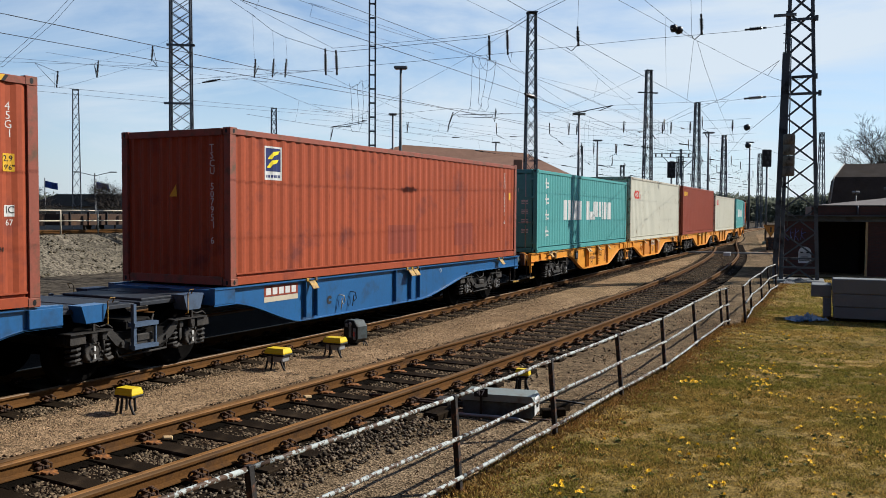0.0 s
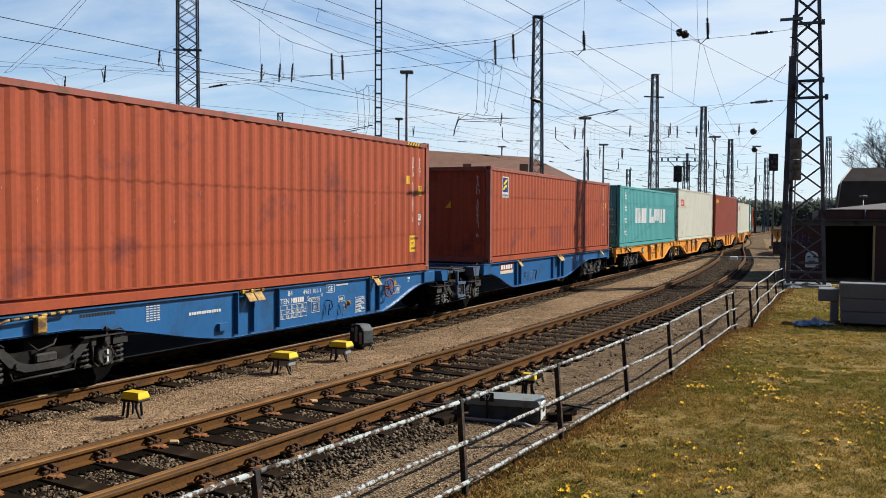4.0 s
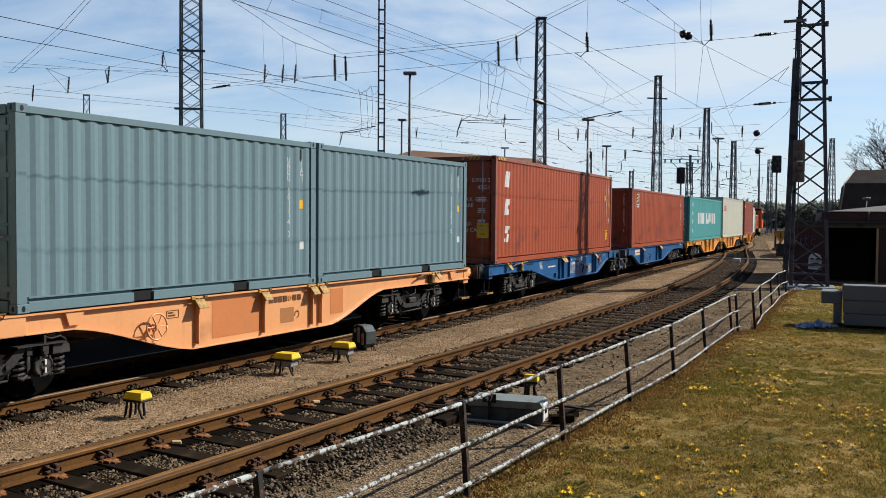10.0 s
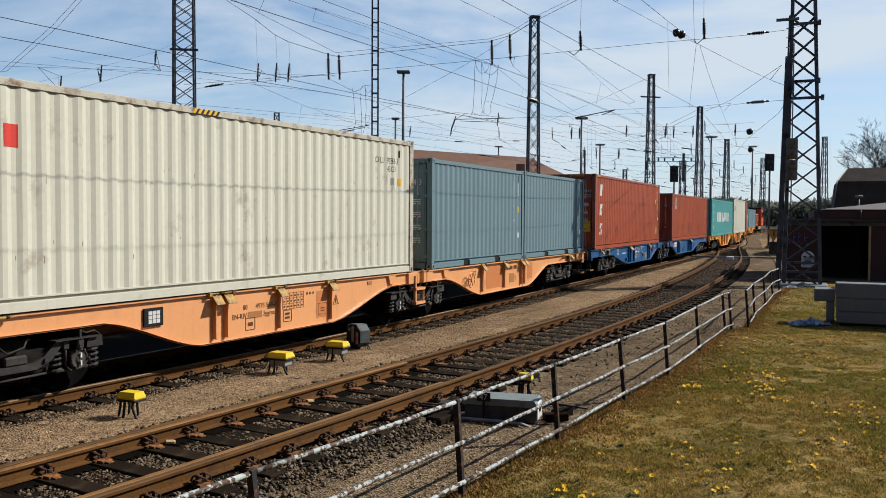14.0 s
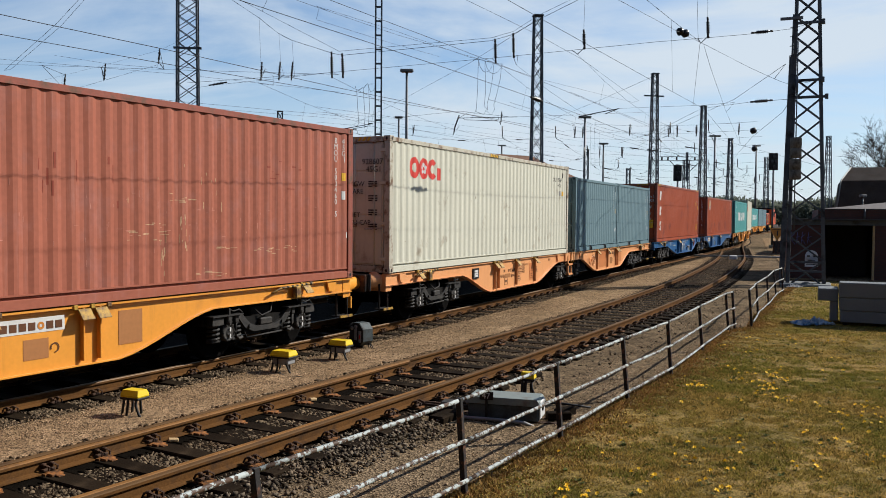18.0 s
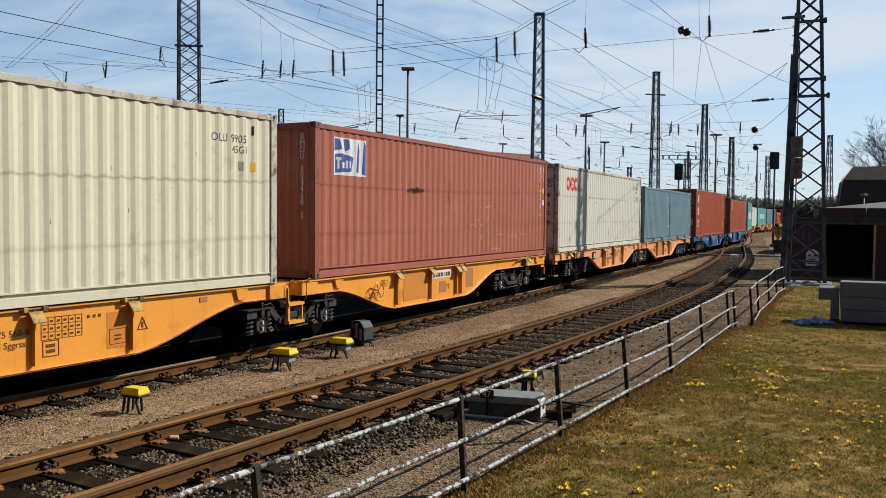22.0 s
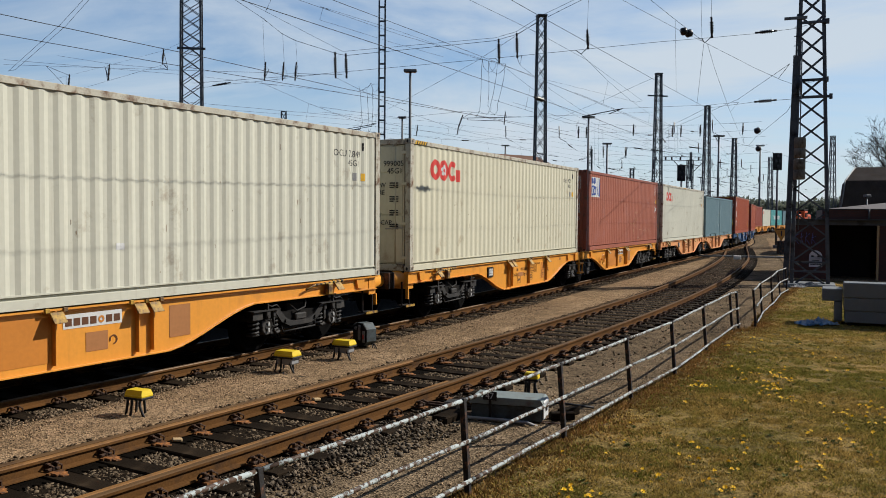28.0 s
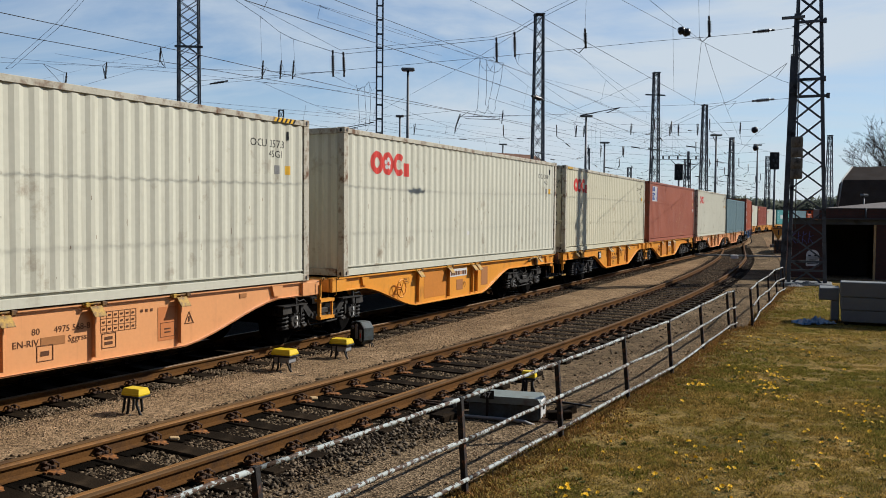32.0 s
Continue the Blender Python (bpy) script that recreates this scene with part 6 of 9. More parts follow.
            for k, zz in enumerate((2.15, 1.65, 1.15, 0.62)):
                on_side(c, "block_mark", bars([(0, 0, 0.36, 0.06), (0.1, -0.15, 0.08, 0.34), (0.2, -0.12, 0.2, 0.06)], M["white_mark"]), 0.85, zz)
            on_rear(c, "lettering", words("42G1", 0.12, M["white_mark"]), CW - 0.95, STD - 0.7)
            door_print(c, STD, M["white_mark"])
            put(c)
        elif i == 10:
            c = container("container", BOX40, HC, "red_c", "dark red corrugated container with a yellow mark", "rear")
            on_side(c, "name_mark", bars([(0, 0, 0.5, 0.26), (0.6, 0.04, 0.5, 0.2)], M["yellow_mark"]), 0.5, 2.3, "yellow wordmark")
            put(c)
        elif i == 13:
            for k in (0, 1):
                put(container("container", BOX20, STD, "grey", "blue grey corrugated twenty-foot container", "rear"), k * 6.134)
        else:
            c = container("container", BOX40, HC if i == 9 else STD, "white", "cream white corrugated container with a red emblem", "rear")
            emblem(c, 1.0, 2.1, 0.2)
            put(c)
    L = locomotive()
    MOVERS.append((L, lambda t: chord(U[13] + BOX40 + 1.9 + run(t), 10.5)))


def chord(s, length):
    a, b = MAIN.at(s), MAIN.at(s + length)
    d = (b - a).normalized()
    return Matrix.Translation(a) @ Matrix.Rotation(math.atan2(d.y, d.x), 4, "Z")


def frame_rows(w, h, cols, rows, t=0.007):
    """The lines of a ruled box."""
    out = [(0, h * r / rows, w + t, t) for r in range(rows + 1)]
    return out + [(w * c / cols, 0, t, h) for c in range(cols + 1)]


def pull_lever(w, jb, x, z, material, label):
    """A bent pull handle standing off the sill."""
    bm = tube(bmesh.new(), [(0, 0.10, 0.12), (0, 0, 0.12), (0.06, 0, 0.10), (0.09, 0, -0.02), (0.02, 0, -0.06), (-0.02, 0, 0.0), (0.0, 0, 0.06), (-0.05, 0, -0.16)], 0.011, 6)
    on_sill(w, jb, "pull_handle", mesh_of(bm, "pull_handle"), x, z, label, material, 0.09)


def lock_lever(w, jb, x):
    """A long lever bar with a bracket, wound with black bands."""
    bm = tube(bmesh.new(), [(0.0, 0, -0.05), (0.25, 0, 0.02), (1.15, 0, 0.055)], 0.02, 6)
    box(bm, 0.62, 0.78, -0.04, 0.06, -0.19, 0.03, 0.02)
    lever = on_sill(w, jb, "lock_lever", mesh_of(bm, "lock_lever"), x, DECK - 0.06, "long worn yellow locking lever", M["flap"], 0.09)
    for k in range(7):
        u = 0.27 + k * 0.13
        part("band", rod((u, 0, 0.0208 + (u - 0.25) * 0.039), (u + 0.05, 0, 0.0208 + (u - 0.2) * 0.039), 0.0215, 6), M["black"], lever, "black band")


def dress_blue(w, jb):
    wm = M["white_mark"]
    if jb:
        on_sill(w, jb, "name_plate", panel(0.96, 0.19, M["red_c"], 0.0015), 0.95, DECK - 0.235, "dark red name panel")
        on_sill(w, jb, "word_mark", bars([(i * 0.18, 0.03, 0.13, 0.12) for i in range(5)], wm, 0.004), 1.0, DECK - 0.235)
        on_sill(w, jb, "name_plate", panel(0.96, 0.09, M["rail_paint"], 0.002), 0.95, DECK - 0.33, "cream strip below the name")
        on_sill(w, jb, "scribble", ring(0.03, 0.085, 20, 330, M["ink"], 12), 2.92, DECK - 0.45)
        pull_lever(w, jb, 3.25, DECK - 0.50, M["rail_paint"], "pale pull handle")
        pull_lever(w, jb, 3.66, DECK - 0.47, M["black"], "black pull handle")
        on_sill(w, jb, "hook_mark", ring(0.035, 0.05, 0, 360, wm, 14), 7.6, DECK - 0.14)
        return
    on_sill(w, jb, "lettering", words("84", 0.095, wm), 5.07, DECK - 0.185)
    on_sill(w, jb, "lettering", words("4961 101-1", 0.085, wm), 4.62, DECK - 0.185)
    on_sill(w, jb, "lettering", words("TEN NL -", 0.095, wm), 5.28, DECK - 0.315)
    on_sill(w, jb, "word_mark", bars([(i * 0.066, 0, 0.05, 0.09) for i in range(5)], wm), 4.92, DECK - 0.315)
    on_sill(w, jb, "lettering", words("Sggmrss", 0.085, wm), 4.50, DECK - 0.315)
    on_sill(w, jb, "lettering", words("90'", 0.05, wm), 4.08, DECK - 0.26)
    on_sill(w, jb, "frame_mark", bars(frame_rows(0.28, 0.15, 1, 1, 0.009), wm), 3.92, DECK - 0.215)
    on_sill(w, jb, "lettering", words("GE", 0.10, wm), 3.86, DECK - 0.19)
    on_sill(w, jb, "load_table", bars(frame_rows(0.76, 0.24, 5, 3), wm), 5.28, DECK - 0.585)
    for r, row in enumerate((("SS", "68.1", "80.1", "92.1", ""), ("S", "68.1", "80.1", "95.1", "107.1"), ("", "A", "B", "C", "D"))):
        for c_, txt in enumerate(row):
            if txt:
                on_sill(w, jb, "lettering", words(txt, 0.05, wm), 5.265 - c_ * 0.152, DECK - 0.572 + r * 0.08)
    on_sill(w, jb, "frame_mark", bars(frame_rows(0.25, 0.20, 1, 1), wm), 4.37, DECK - 0.545)
    on_sill(w, jb, "frame_mark", bars(frame_rows(0.16, 0.13, 1, 1), wm), 4.325, DECK - 0.51)
    on_sill(w, jb, "lettering", words("01", 0.06, wm), 4.29, DECK - 0.475)
    on_sill(w, jb, "frame_mark", bars(frame_rows(0.2, 0.11, 1, 1) + [(0.04 + 0.035 * i, 0.03, 0.02, 0.05) for i in range(4)], wm), 3.51, DECK - 0.42)
    on_sill(w, jb, "load_table", bars(frame_rows(0.36, 0.30, 1, 6) + [(0.03 + (k % 2) * 0.1, 0.015 + 0.05 * k, 0.2, 0.016) for k in range(6)], wm), 2.92, DECK - 0.68)
    on_sill(w, jb, "frame_mark", bars(frame_rows(0.33, 0.16, 1, 1) + [(0.10 + 0.012 * k, 0.02 + 0.012 * k, 0.17, 0.008) for k in range(0, 9, 2)], wm), 1.5, DECK - 0.41)
    on_sill(w, jb, "lettering", bars([(i * 0.032, 0, 0.022, 0.03) for i in range(13)], wm), 3.58, DECK - 0.10)
    on_sill(w, jb, "triangle_mark", mesh_of(prism(bmesh.new(), [(0, 0), (0.19, 0), (0.095, 0.16)], -0.004, 0), "triangle_mark"), 1.46, DECK - 0.24, "worn yellow triangle", M["flap"])
    on_sill(w, jb, "plate", bars([(0, 0.05, 0.1, 0.05), (0, 0, 0.1, 0.012), (0.04, 0, 0.012, 0.1)], wm), 0.83, DECK - 0.19)
    pull_lever(w, jb, 3.90, DECK - 0.47, M["black"], "black pull handle")
    pull_lever(w, jb, 3.42, DECK - 0.52, M["rail_paint"], "pale pull handle")
    on_sill(w, jb, "valve", mesh_of(lathe(bmesh.new(), [(0.05, 0.1), (0.05, -0.03), (0.03, -0.06)], 10, "y"), "valve"), 3.18, DECK - 0.46, "small worn yellow valve", M["flap"], 0.02)
    on_sill(w, jb, "hand_wheel", WAGON[("wagon_blue", True)]["hand_wheel"], 1.80, DECK - 0.25, "red spoked hand brake wheel", None, 0.13)
    on_sill(w, jb, "lettering", bars([(i * 0.055, 0, 0.042, 0.045) for i in range(13)], wm), 7.5, DECK - 0.29)
    on_sill(w, jb, "lettering", bars([(i * 0.05, 0, 0.034, 0.04) for i in range(12)], M["ink"]), 9.49, DECK - 0.12)
    on_sill(w, jb, "print", bars([(c_ * 0.07, r * 0.035, 0.05, 0.014) for c_ in range(4) for r in range(7)], wm), 8.35, DECK - 0.295)
    on_sill(w, jb, "valve_box", panel(0.2, 0.12, M["wagon_blue"], 0.06), 6.88, DECK - 0.60)
    lock_lever(w, jb, 10.85)


def locomotive():
    """A small orange diesel shunter, far ahead."""
    g = thing("locomotive", "bright orange diesel locomotive with a dark cab roof", "locomotive")
    part("frame", boxes((0, 12.2, -1.4, 1.4, 0.75, 1.25), bevel=0.04), M["underframe"], g)
    part("hood", boxes((0.5, 4.2, -1.0, 1.0, 1.25, 3.2), bevel=0.12), M["loco"], g)
    part("hood", boxes((6.8, 11.8, -1.0, 1.0, 1.25, 3.2), bevel=0.12), M["loco"], g)
    part("cab", boxes((4.2, 6.8, -1.45, 1.45, 1.25, 3.9), bevel=0.1), M["loco"], g)
    part("cab_roof", boxes((4.0, 7.0, -1.5, 1.5, 3.9, 4.15), bevel=0.1), M["underframe"], g)
    for x in (4.5, 5.7):
        part("window", boxes((x, x + 0.9, -1.47, -1.44, 2.6, 3.5)), M["glass"], g)
    for y in (-0.8, 0.25):
        part("window", boxes((4.17, 4.19, y, y + 0.55, 3.25, 3.75)), M["glass"], g)
    for x in (1.2, 2.6, 7.6, 9.2, 10.4):
        part("grille", boxes((x, x + 0.8, -1.02, -0.99, 1.6, 2.8)), M["underframe"], g)
    for y in (-0.87, 0.87):
        part("buffer", lathe(bmesh.new(), [(0.1, 0), (0.1, -0.35), (0.24, -0.36), (0.22, -0.42)], 14, "x", (0, y, 1.0)), M["underframe"], g)
    for x in (2.0, 4.0, 8.2, 10.2):
        part("wheelset", lathe(bmesh.new(), [(0.45, -0.75), (0.5, -0.69), (0.1, -0.65), (0.1, 0.65), (0.5, 0.69), (0.45, 0.75)], 20, "y", (x, 0, 0.46)), M["wheel"], g)
    part("chevron_panel", slants(6, 0.5, 0.25, 0.42, M["yellow_mark"], 0.01), None, g, "yellow slanting warning stripes", Matrix.Translation((0.5, -1.41, 0.80)))
    part("chevron_panel", slants(5, 0.42, 0.2, 0.40, M["yellow_mark"], 0.01), None, g, "yellow slanting warning stripes", Matrix.Translation((-0.01, 1.2, 0.80)) @ Matrix.Rotation(-math.pi / 2, 4, "Z"))
    part("hood_band", boxes((0.45, 4.2, -1.03, 1.03, 2.86, 3.02)), M["underframe"], g, "dark band along the hood")
    part("exhaust", lathe(bmesh.new(), [(0.16, 3.2), (0.16, 3.75), (0.12, 3.78)], 10, "z", (3.2, 0, 0)), M["underframe"], g)
    for y in (-0.75, 0.75):
        part("headlight", lathe(bmesh.new(), [(0.12, 0.50), (0.12, 0.44), (0.08, 0.43)], 10, "x", (0, y, 2.2)), M["grey_mark"], g)
    for x in (0.1, 12.1):
        part("handrail", tube(bmesh.new(), [(x, -1.35, 1.25), (x, -1.35, 2.2), (x, 1.35, 2.2), (x, 1.35, 1.25)], 0.025, 6), M["yellow_mark"], g)
    return g

# ---- fence ----
def build_fence(pts, seed):
    rnd = random.Random(seed)
    f = thing("fence", "low fence of dark posts and flaking white pipes beside lawn", "fence")
    post = mesh_of(boxes((-0.027, 0.027, -0.027, 0.027, -0.35, 0.90), bevel=0.005), "post")
    post.materials.append(M["post"])
    tops = []
    for i, (x, y) in enumerate(pts):
        d = math.atan2(pts[min(i + 1, len(pts) - 1)][1] - pts[max(i - 1, 0)][1], pts[min(i + 1, len(pts) - 1)][0] - pts[max(i - 1, 0)][0])
        m = Matrix.Translation((x, y, GROUND_Z)) @ Matrix.Rotation(d, 4, "Z") @ Matrix.Rotation(radians(rnd.uniform(-6.5, -3.5)), 4, "X") @ Matrix.Rotation(radians(rnd.uniform(-3, 0.5)), 4, "Y")
        part("post", post, None, f, "", m)
        tops.append(m)
    for a, b in zip(tops, tops[1:]):
        for h in (0.875, 0.50, 0.13):
            p, q = a @ Vector((0, -0.045 if h < 0.8 else 0, h)), b @ Vector((0, -0.045 if h < 0.8 else 0, h))
            n = 7
            bend = [p.lerp(q, k / (n - 1)) + Vector((rnd.uniform(-0.006, 0.006), rnd.uniform(-0.006, 0.006), rnd.uniform(-0.008, 0.004))) for k in range(n)]
            bend[0], bend[-1] = p, q
            part("pipe", tube(bmesh.new(), bend, 0.0205, 8), M["pipe"], f)
    return f


build_fence([(-6.8, -3.3), (-5.4, -1.1), (-4.0, 1.05), (-2.55, 3.4), (-1.17, 5.75), (0.22, 8.02), (1.40, 10.05), (2.65, 12.24), (3.78, 14.16), (5.08, 16.77), (6.57, 19.74), (6.85, 20.15)], 3)
build_fence([(7.37, 20.49), (8.39, 22.87), (9.62, 25.39), (11.05, 28.51), (11.85, 30.0)], 5)


# ---- trackside equipment ----
def track_box(x, y, turn, w, legs, body, label, z=GROUND_Z + 0.02):
    t = thing("track_box", label, "junction box", "yellow junction boxes", "", pose(x, y, z, 0, 0, turn))
    top = legs + body
    bm = boxes((-w / 2, w / 2, -w * 0.36, w * 0.36, top, top + 0.034), bevel=0.008)
    base = [bm.verts.new((sx * w * 0.49, sy * w * 0.35, top + 0.032)) for sx, sy in ((-1, -1), (1, -1), (1, 1), (-1, 1))]
    peak = [bm.verts.new((sx * w * 0.43, sy * w * 0.27, top + 0.092)) for sx, sy in ((-1, -1), (1, -1), (1, 1), (-1, 1))]
    bm.faces.new(peak)
    for k in range(4):
        bm.faces.new((base[k], base[(k + 1) % 4], peak[(k + 1) % 4], peak[k]))
    part("lid", bm, M["yellow"], t, "yellow lid")
    part("rim", boxes((-w * 0.52, w * 0.52, -w * 0.38, w * 0.38, top - 0.028, top + 0.002), bevel=0.008), M["rubber"], t, "dark rim below the lid")
    if body:
        part("body", boxes((-w * 0.40, w * 0.40, -w * 0.30, w * 0.30, legs, top - 0.02), bevel=0.015), M["grey_box"], t, "grey plastic body")
    for i, (sx, sy) in enumerate(((-0.38, -0.24), (-0.12, -0.27), (0.12, 0.2), (0.30, -0.24), (-0.34, 0.22))):
        q = [(sx * w, sy * w, top - 0.02), (sx * w * 1.02, sy * w * 1.1, top * 0.6), (sx * w * 1.15 + (0.04 if i == 3 else 0), sy * w * 1.2, top * 0.25), (sx * w * 1.3 + (0.10 if i == 3 else -0.02), sy * w * 1.3, -0.03)]
        part("cable_leg", tube(bmesh.new(), q, 0.017, 7), M["rubber"], t, "black cable hose")
    q = [(0.0, -0.3 * w, 0.02), (0.05, -0.55 * w, 0.02), (0.25, -0.8 * w, 0.012), (0.55, -0.75 * w, 0.015), (0.9, -0.5 * w, -0.02)]
    part("cable", tube(bmesh.new(), q, 0.016, 7), M["rubber"], t, "black cable on the gravel")
    return t


track_box(-3.90, 10.89, -24, 0.29, 0.26, 0.0, "yellow-lidded junction box on black cable legs in the gravel")
track_box(-2.58, 14.01, -24, 0.37, 0.15, 0.13, "yellow-lidded grey junction box on black legs in the gravel")
track_box(-1.80, 15.25, -24, 0.36, 0.15, 0.13, "yellow-lidded grey junction box on black legs in the gravel")
track_box(1.22, 12.1, -20, 0.20, 0.24, 0.06, "small yellow-lidded junction box behind the point machine")

pm = thing("point_machine", "pale grey point machine with a hinged lid beside the switch", "point machine", "", "", pose(0.83, 11.12, GROUND_Z, 0, 0, -16))
bm = boxes((-0.46, 0.46, -0.19, 0.19, 0.0, 0.20), bevel=0.015)
part("housing", bm, M["machine_side"], pm, "grey case, its shaded side put into a slate colour")
part("conduit", tube(bmesh.new(), [(-0.62, -0.30, 0.03), (0.0, -0.32, 0.03), (0.30, -0.33, 0.02), (0.42, -0.30, -0.03)], 0.022, 7), M["grey_box"], pm, "pale conduit along the ground")
bm = bmesh.new()
prism(bm, [(-0.485, 0.20), (0.485, 0.20), (0.485, 0.225), (0.44, 0.29), (-0.44, 0.29), (-0.485, 0.225)], -0.215, 0.215)
part("lid", bm, M["machine"], pm, "pale grey lid")
part("end_plate", boxes((0.466, 0.485, -0.17, 0.17, 0.03, 0.26), bevel=0.01), M["white_mark"], pm, "whitish end plate")
part("port", lathe(bmesh.new(), [(0.045, 0.48), (0.045, 0.50)], 14, "x", (0, -0.03, 0.17)), M["rubber"], pm, "dark round port")
part("base_rail", boxes((-0.62, 0.75, -0.16, -0.10, -0.06, 0.0), (-0.62, 0.75, 0.10, 0.16, -0.06, 0.0)), M["clip"], pm)
part("throw_rod", tube(bmesh.new(), [(-0.45, 0.05, 0.09), (-1.9, 0.25, 0.08)], 0.022, 8), M["clip"], pm, "rusty throw rod to the switch blades")
part("throw_rod", tube(bmesh.new(), [(-0.45, -0.08, 0.09), (-1.5, 0.1, 0.08)], 0.018, 8), M["clip"], pm)
part("number_post", boxes((-0.215, -0.185, -0.25, -0.23, 0.0, 0.30)), M["black"], pm)
part("number_plate", boxes((-0.29, -0.11, -0.262, -0.25, 0.26, 0.37), bevel=0.004), M["black"], pm, "black plate with a white number")
part("lettering", words("47", 0.075, M["white_mark"]), None, pm, "", Matrix.Translation((-0.255, -0.264, 0.28)))
part("side_box", boxes((-0.86, -0.64, -0.16, 0.10, -0.02, 0.17), bevel=0.03), M["bogie"], pm, "rusty side box")
solid("cable_cover", boxes((-0.11, 0.11, -0.26, 0.26, 0, 0.11), bevel=0.02), M["sleeper"], "dark rusty cover over the switch rods", "cover", at=pose(0.05, 10.95, GROUND_Z - 0.02, 0, 0, -30))
for x, y, a in ((0.45, 11.6, 20), (1.62, 11.25, 40), (1.5, 11.0, 10)):
    solid("timber_block", boxes((-0.16, 0.16, -0.06, 0.06, 0, 0.10), bevel=0.012), M["sleeper"], "short dark timber offcut beside the point machine", "timber", "timber offcuts", at=pose(x, y, GROUND_Z, 0, 0, a))

ln = thing("switch_lantern", "black switch lantern with an octagonal shield beside the train track", "lantern", "", "", pose(-1.62, 16.75, GROUND_Z, 0, 0, -10) @ Matrix.Scale(0.86, 4))
oct_ = [(-0.15, -0.25), (0.15, -0.25), (0.25, -0.15), (0.25, 0.12), (0.12, 0.25), (-0.12, 0.25), (-0.25, 0.12), (-0.25, -0.15)]
turned = pose(0.06, -0.06, 0.36, 0, 0, -38)
# sides are greyer than the face: sunlight on them is painted in
part("shield", prism(bmesh.new(), oct_, -0.12, 0.14), M["machine_side"], ln, "octagonal case, sunlit look of its sides put into the grey", turned)
part("face", prism(bmesh.new(), [(x * 0.97, z * 0.97) for x, z in oct_], -0.135, -0.12), M["black"], ln, "black octagonal face", turned)
for x, z0, z1 in ((-0.05, -0.14, 0.12), (0.11, -0.18, 0.08)):
    part("lens_frame", boxes((x, x + 0.085, -0.155, -0.135, z0, z1), bevel=0.006), M["grey_mark"], ln, "pale upright lens strip", turned)
part("lens", boxes((0.14, 0.175, -0.162, -0.155, -0.10, 0.0)), M["red_mark"], ln, "small dull red lens", turned)
for x, z in ((-0.14, 0.12), (0.0, 0.16)):
    part("lens", lathe(bmesh.new(), [(0.045, -0.135), (0.045, -0.155), (0.03, -0.165)], 10, "y", (x, 0, z)), M["grey_mark"], ln, "small pale round lens", turned)
part("case", boxes((-0.24, 0.10, 0.02, 0.26, 0.15, 0.57), bevel=0.03), M["rubber"], ln)
part("base", boxes((-0.10, 0.10, -0.08, 0.08, -0.03, 0.18), bevel=0.02), M["rubber"], ln)
part("foot", boxes((-0.2, 0.2, -0.13, 0.13, -0.04, 0.03), bevel=0.012), M["bogie"], ln)
for k in range(3):
    part("cable", tube(bmesh.new(), [(0.16, -0.05, 0.16), (0.26 + 0.04 * k, -0.14 - 0.03 * k, 0.14), (0.30 + 0.06 * k, -0.2, -0.03)], 0.012, 6), M["rubber"], ln)


for x, y, a in ((-3.00, 9.57, 20), (-1.77, 11.75, 40)):
    bm = boxes((-0.055, 0.055, -0.035, 0.035, 0, 0.04), bevel=0.01)
    solid("wooden_wedge", bm, M["wood"], "pale split wooden wedge lying beside the rusty rail", "wood", "wooden wedges", at=pose(x, y, -0.165, 0, 4, a))


# ---- masts ----
MASTS = []


def lattice(name, label, x, y, z0, z1, w0, w1, turn, material, panel_h=1.1, each=False, category="mast", leg=0.09, group="catenary masts", x_brace=True, deep=1.0, drift=0.0):
    """A tapered four-legged lattice mast."""
    t = thing(name, label, category, group, "", pose(x, y, z0, 0, 0, turn))
    H = z1 - z0
    def corner(i, h):
        w = (w0 + (w1 - w0) * h / H) / 2
        return Vector((drift * h / H + w * (1, 1, -1, -1)[i], w * deep * (-1, 1, 1, -1)[i], h))
    for i in range(4):
        part("leg", beam(bmesh.new(), corner(i, 0), corner(i, H), leg, leg), material, t)
    hs, h = [0.0], 0.0
    while h < H - 0.3:
        h += panel_h * (1 - 0.35 * h / H)
        hs.append(min(h, H))
    for f in range(4):
        bm = bmesh.new()
        for k, (a, b) in enumerate(zip(hs, hs[1:])):
            pairs = [(f, (f + 1) % 4, a, b)]
            if x_brace:
                pairs.append(((f + 1) % 4, f, a, b))
            elif k % 2:
                pairs = [((f + 1) % 4, f, a, b)]
            for i, j, u, v in pairs:
                if each:
                    part("brace", beam(bmesh.new(), corner(i, u), corner(j, v), 0.03, leg * 0.40), material, t)
                else:
                    beam(bm, corner(i, u), corner(j, v), 0.025, leg * 0.4)
        if each:
            bm.free()
        else:
            part("lattice", bm, material, t)
    MASTS.append((x, y, z0, z1))
    part("cap", boxes((-w1 / 2 - 0.05, w1 / 2 + 0.05, -w1 / 2 - 0.05, w1 / 2 + 0.05, H, H + 0.06)), material, t)
    part("footing", boxes((-w0 / 2 - 0.25, w0 / 2 + 0.25, -w0 / 2 - 0.25, w0 / 2 + 0.25, -0.2, 0.12), bevel=0.03), M["concrete"], t, "concrete footing")
    return t


def arm(t, z, x0, x1, y=0.0):
    part("bracket", boxes((x0, x1, y - 0.05, y + 0.05, z - 0.05, z + 0.05)), M["mast"], t)


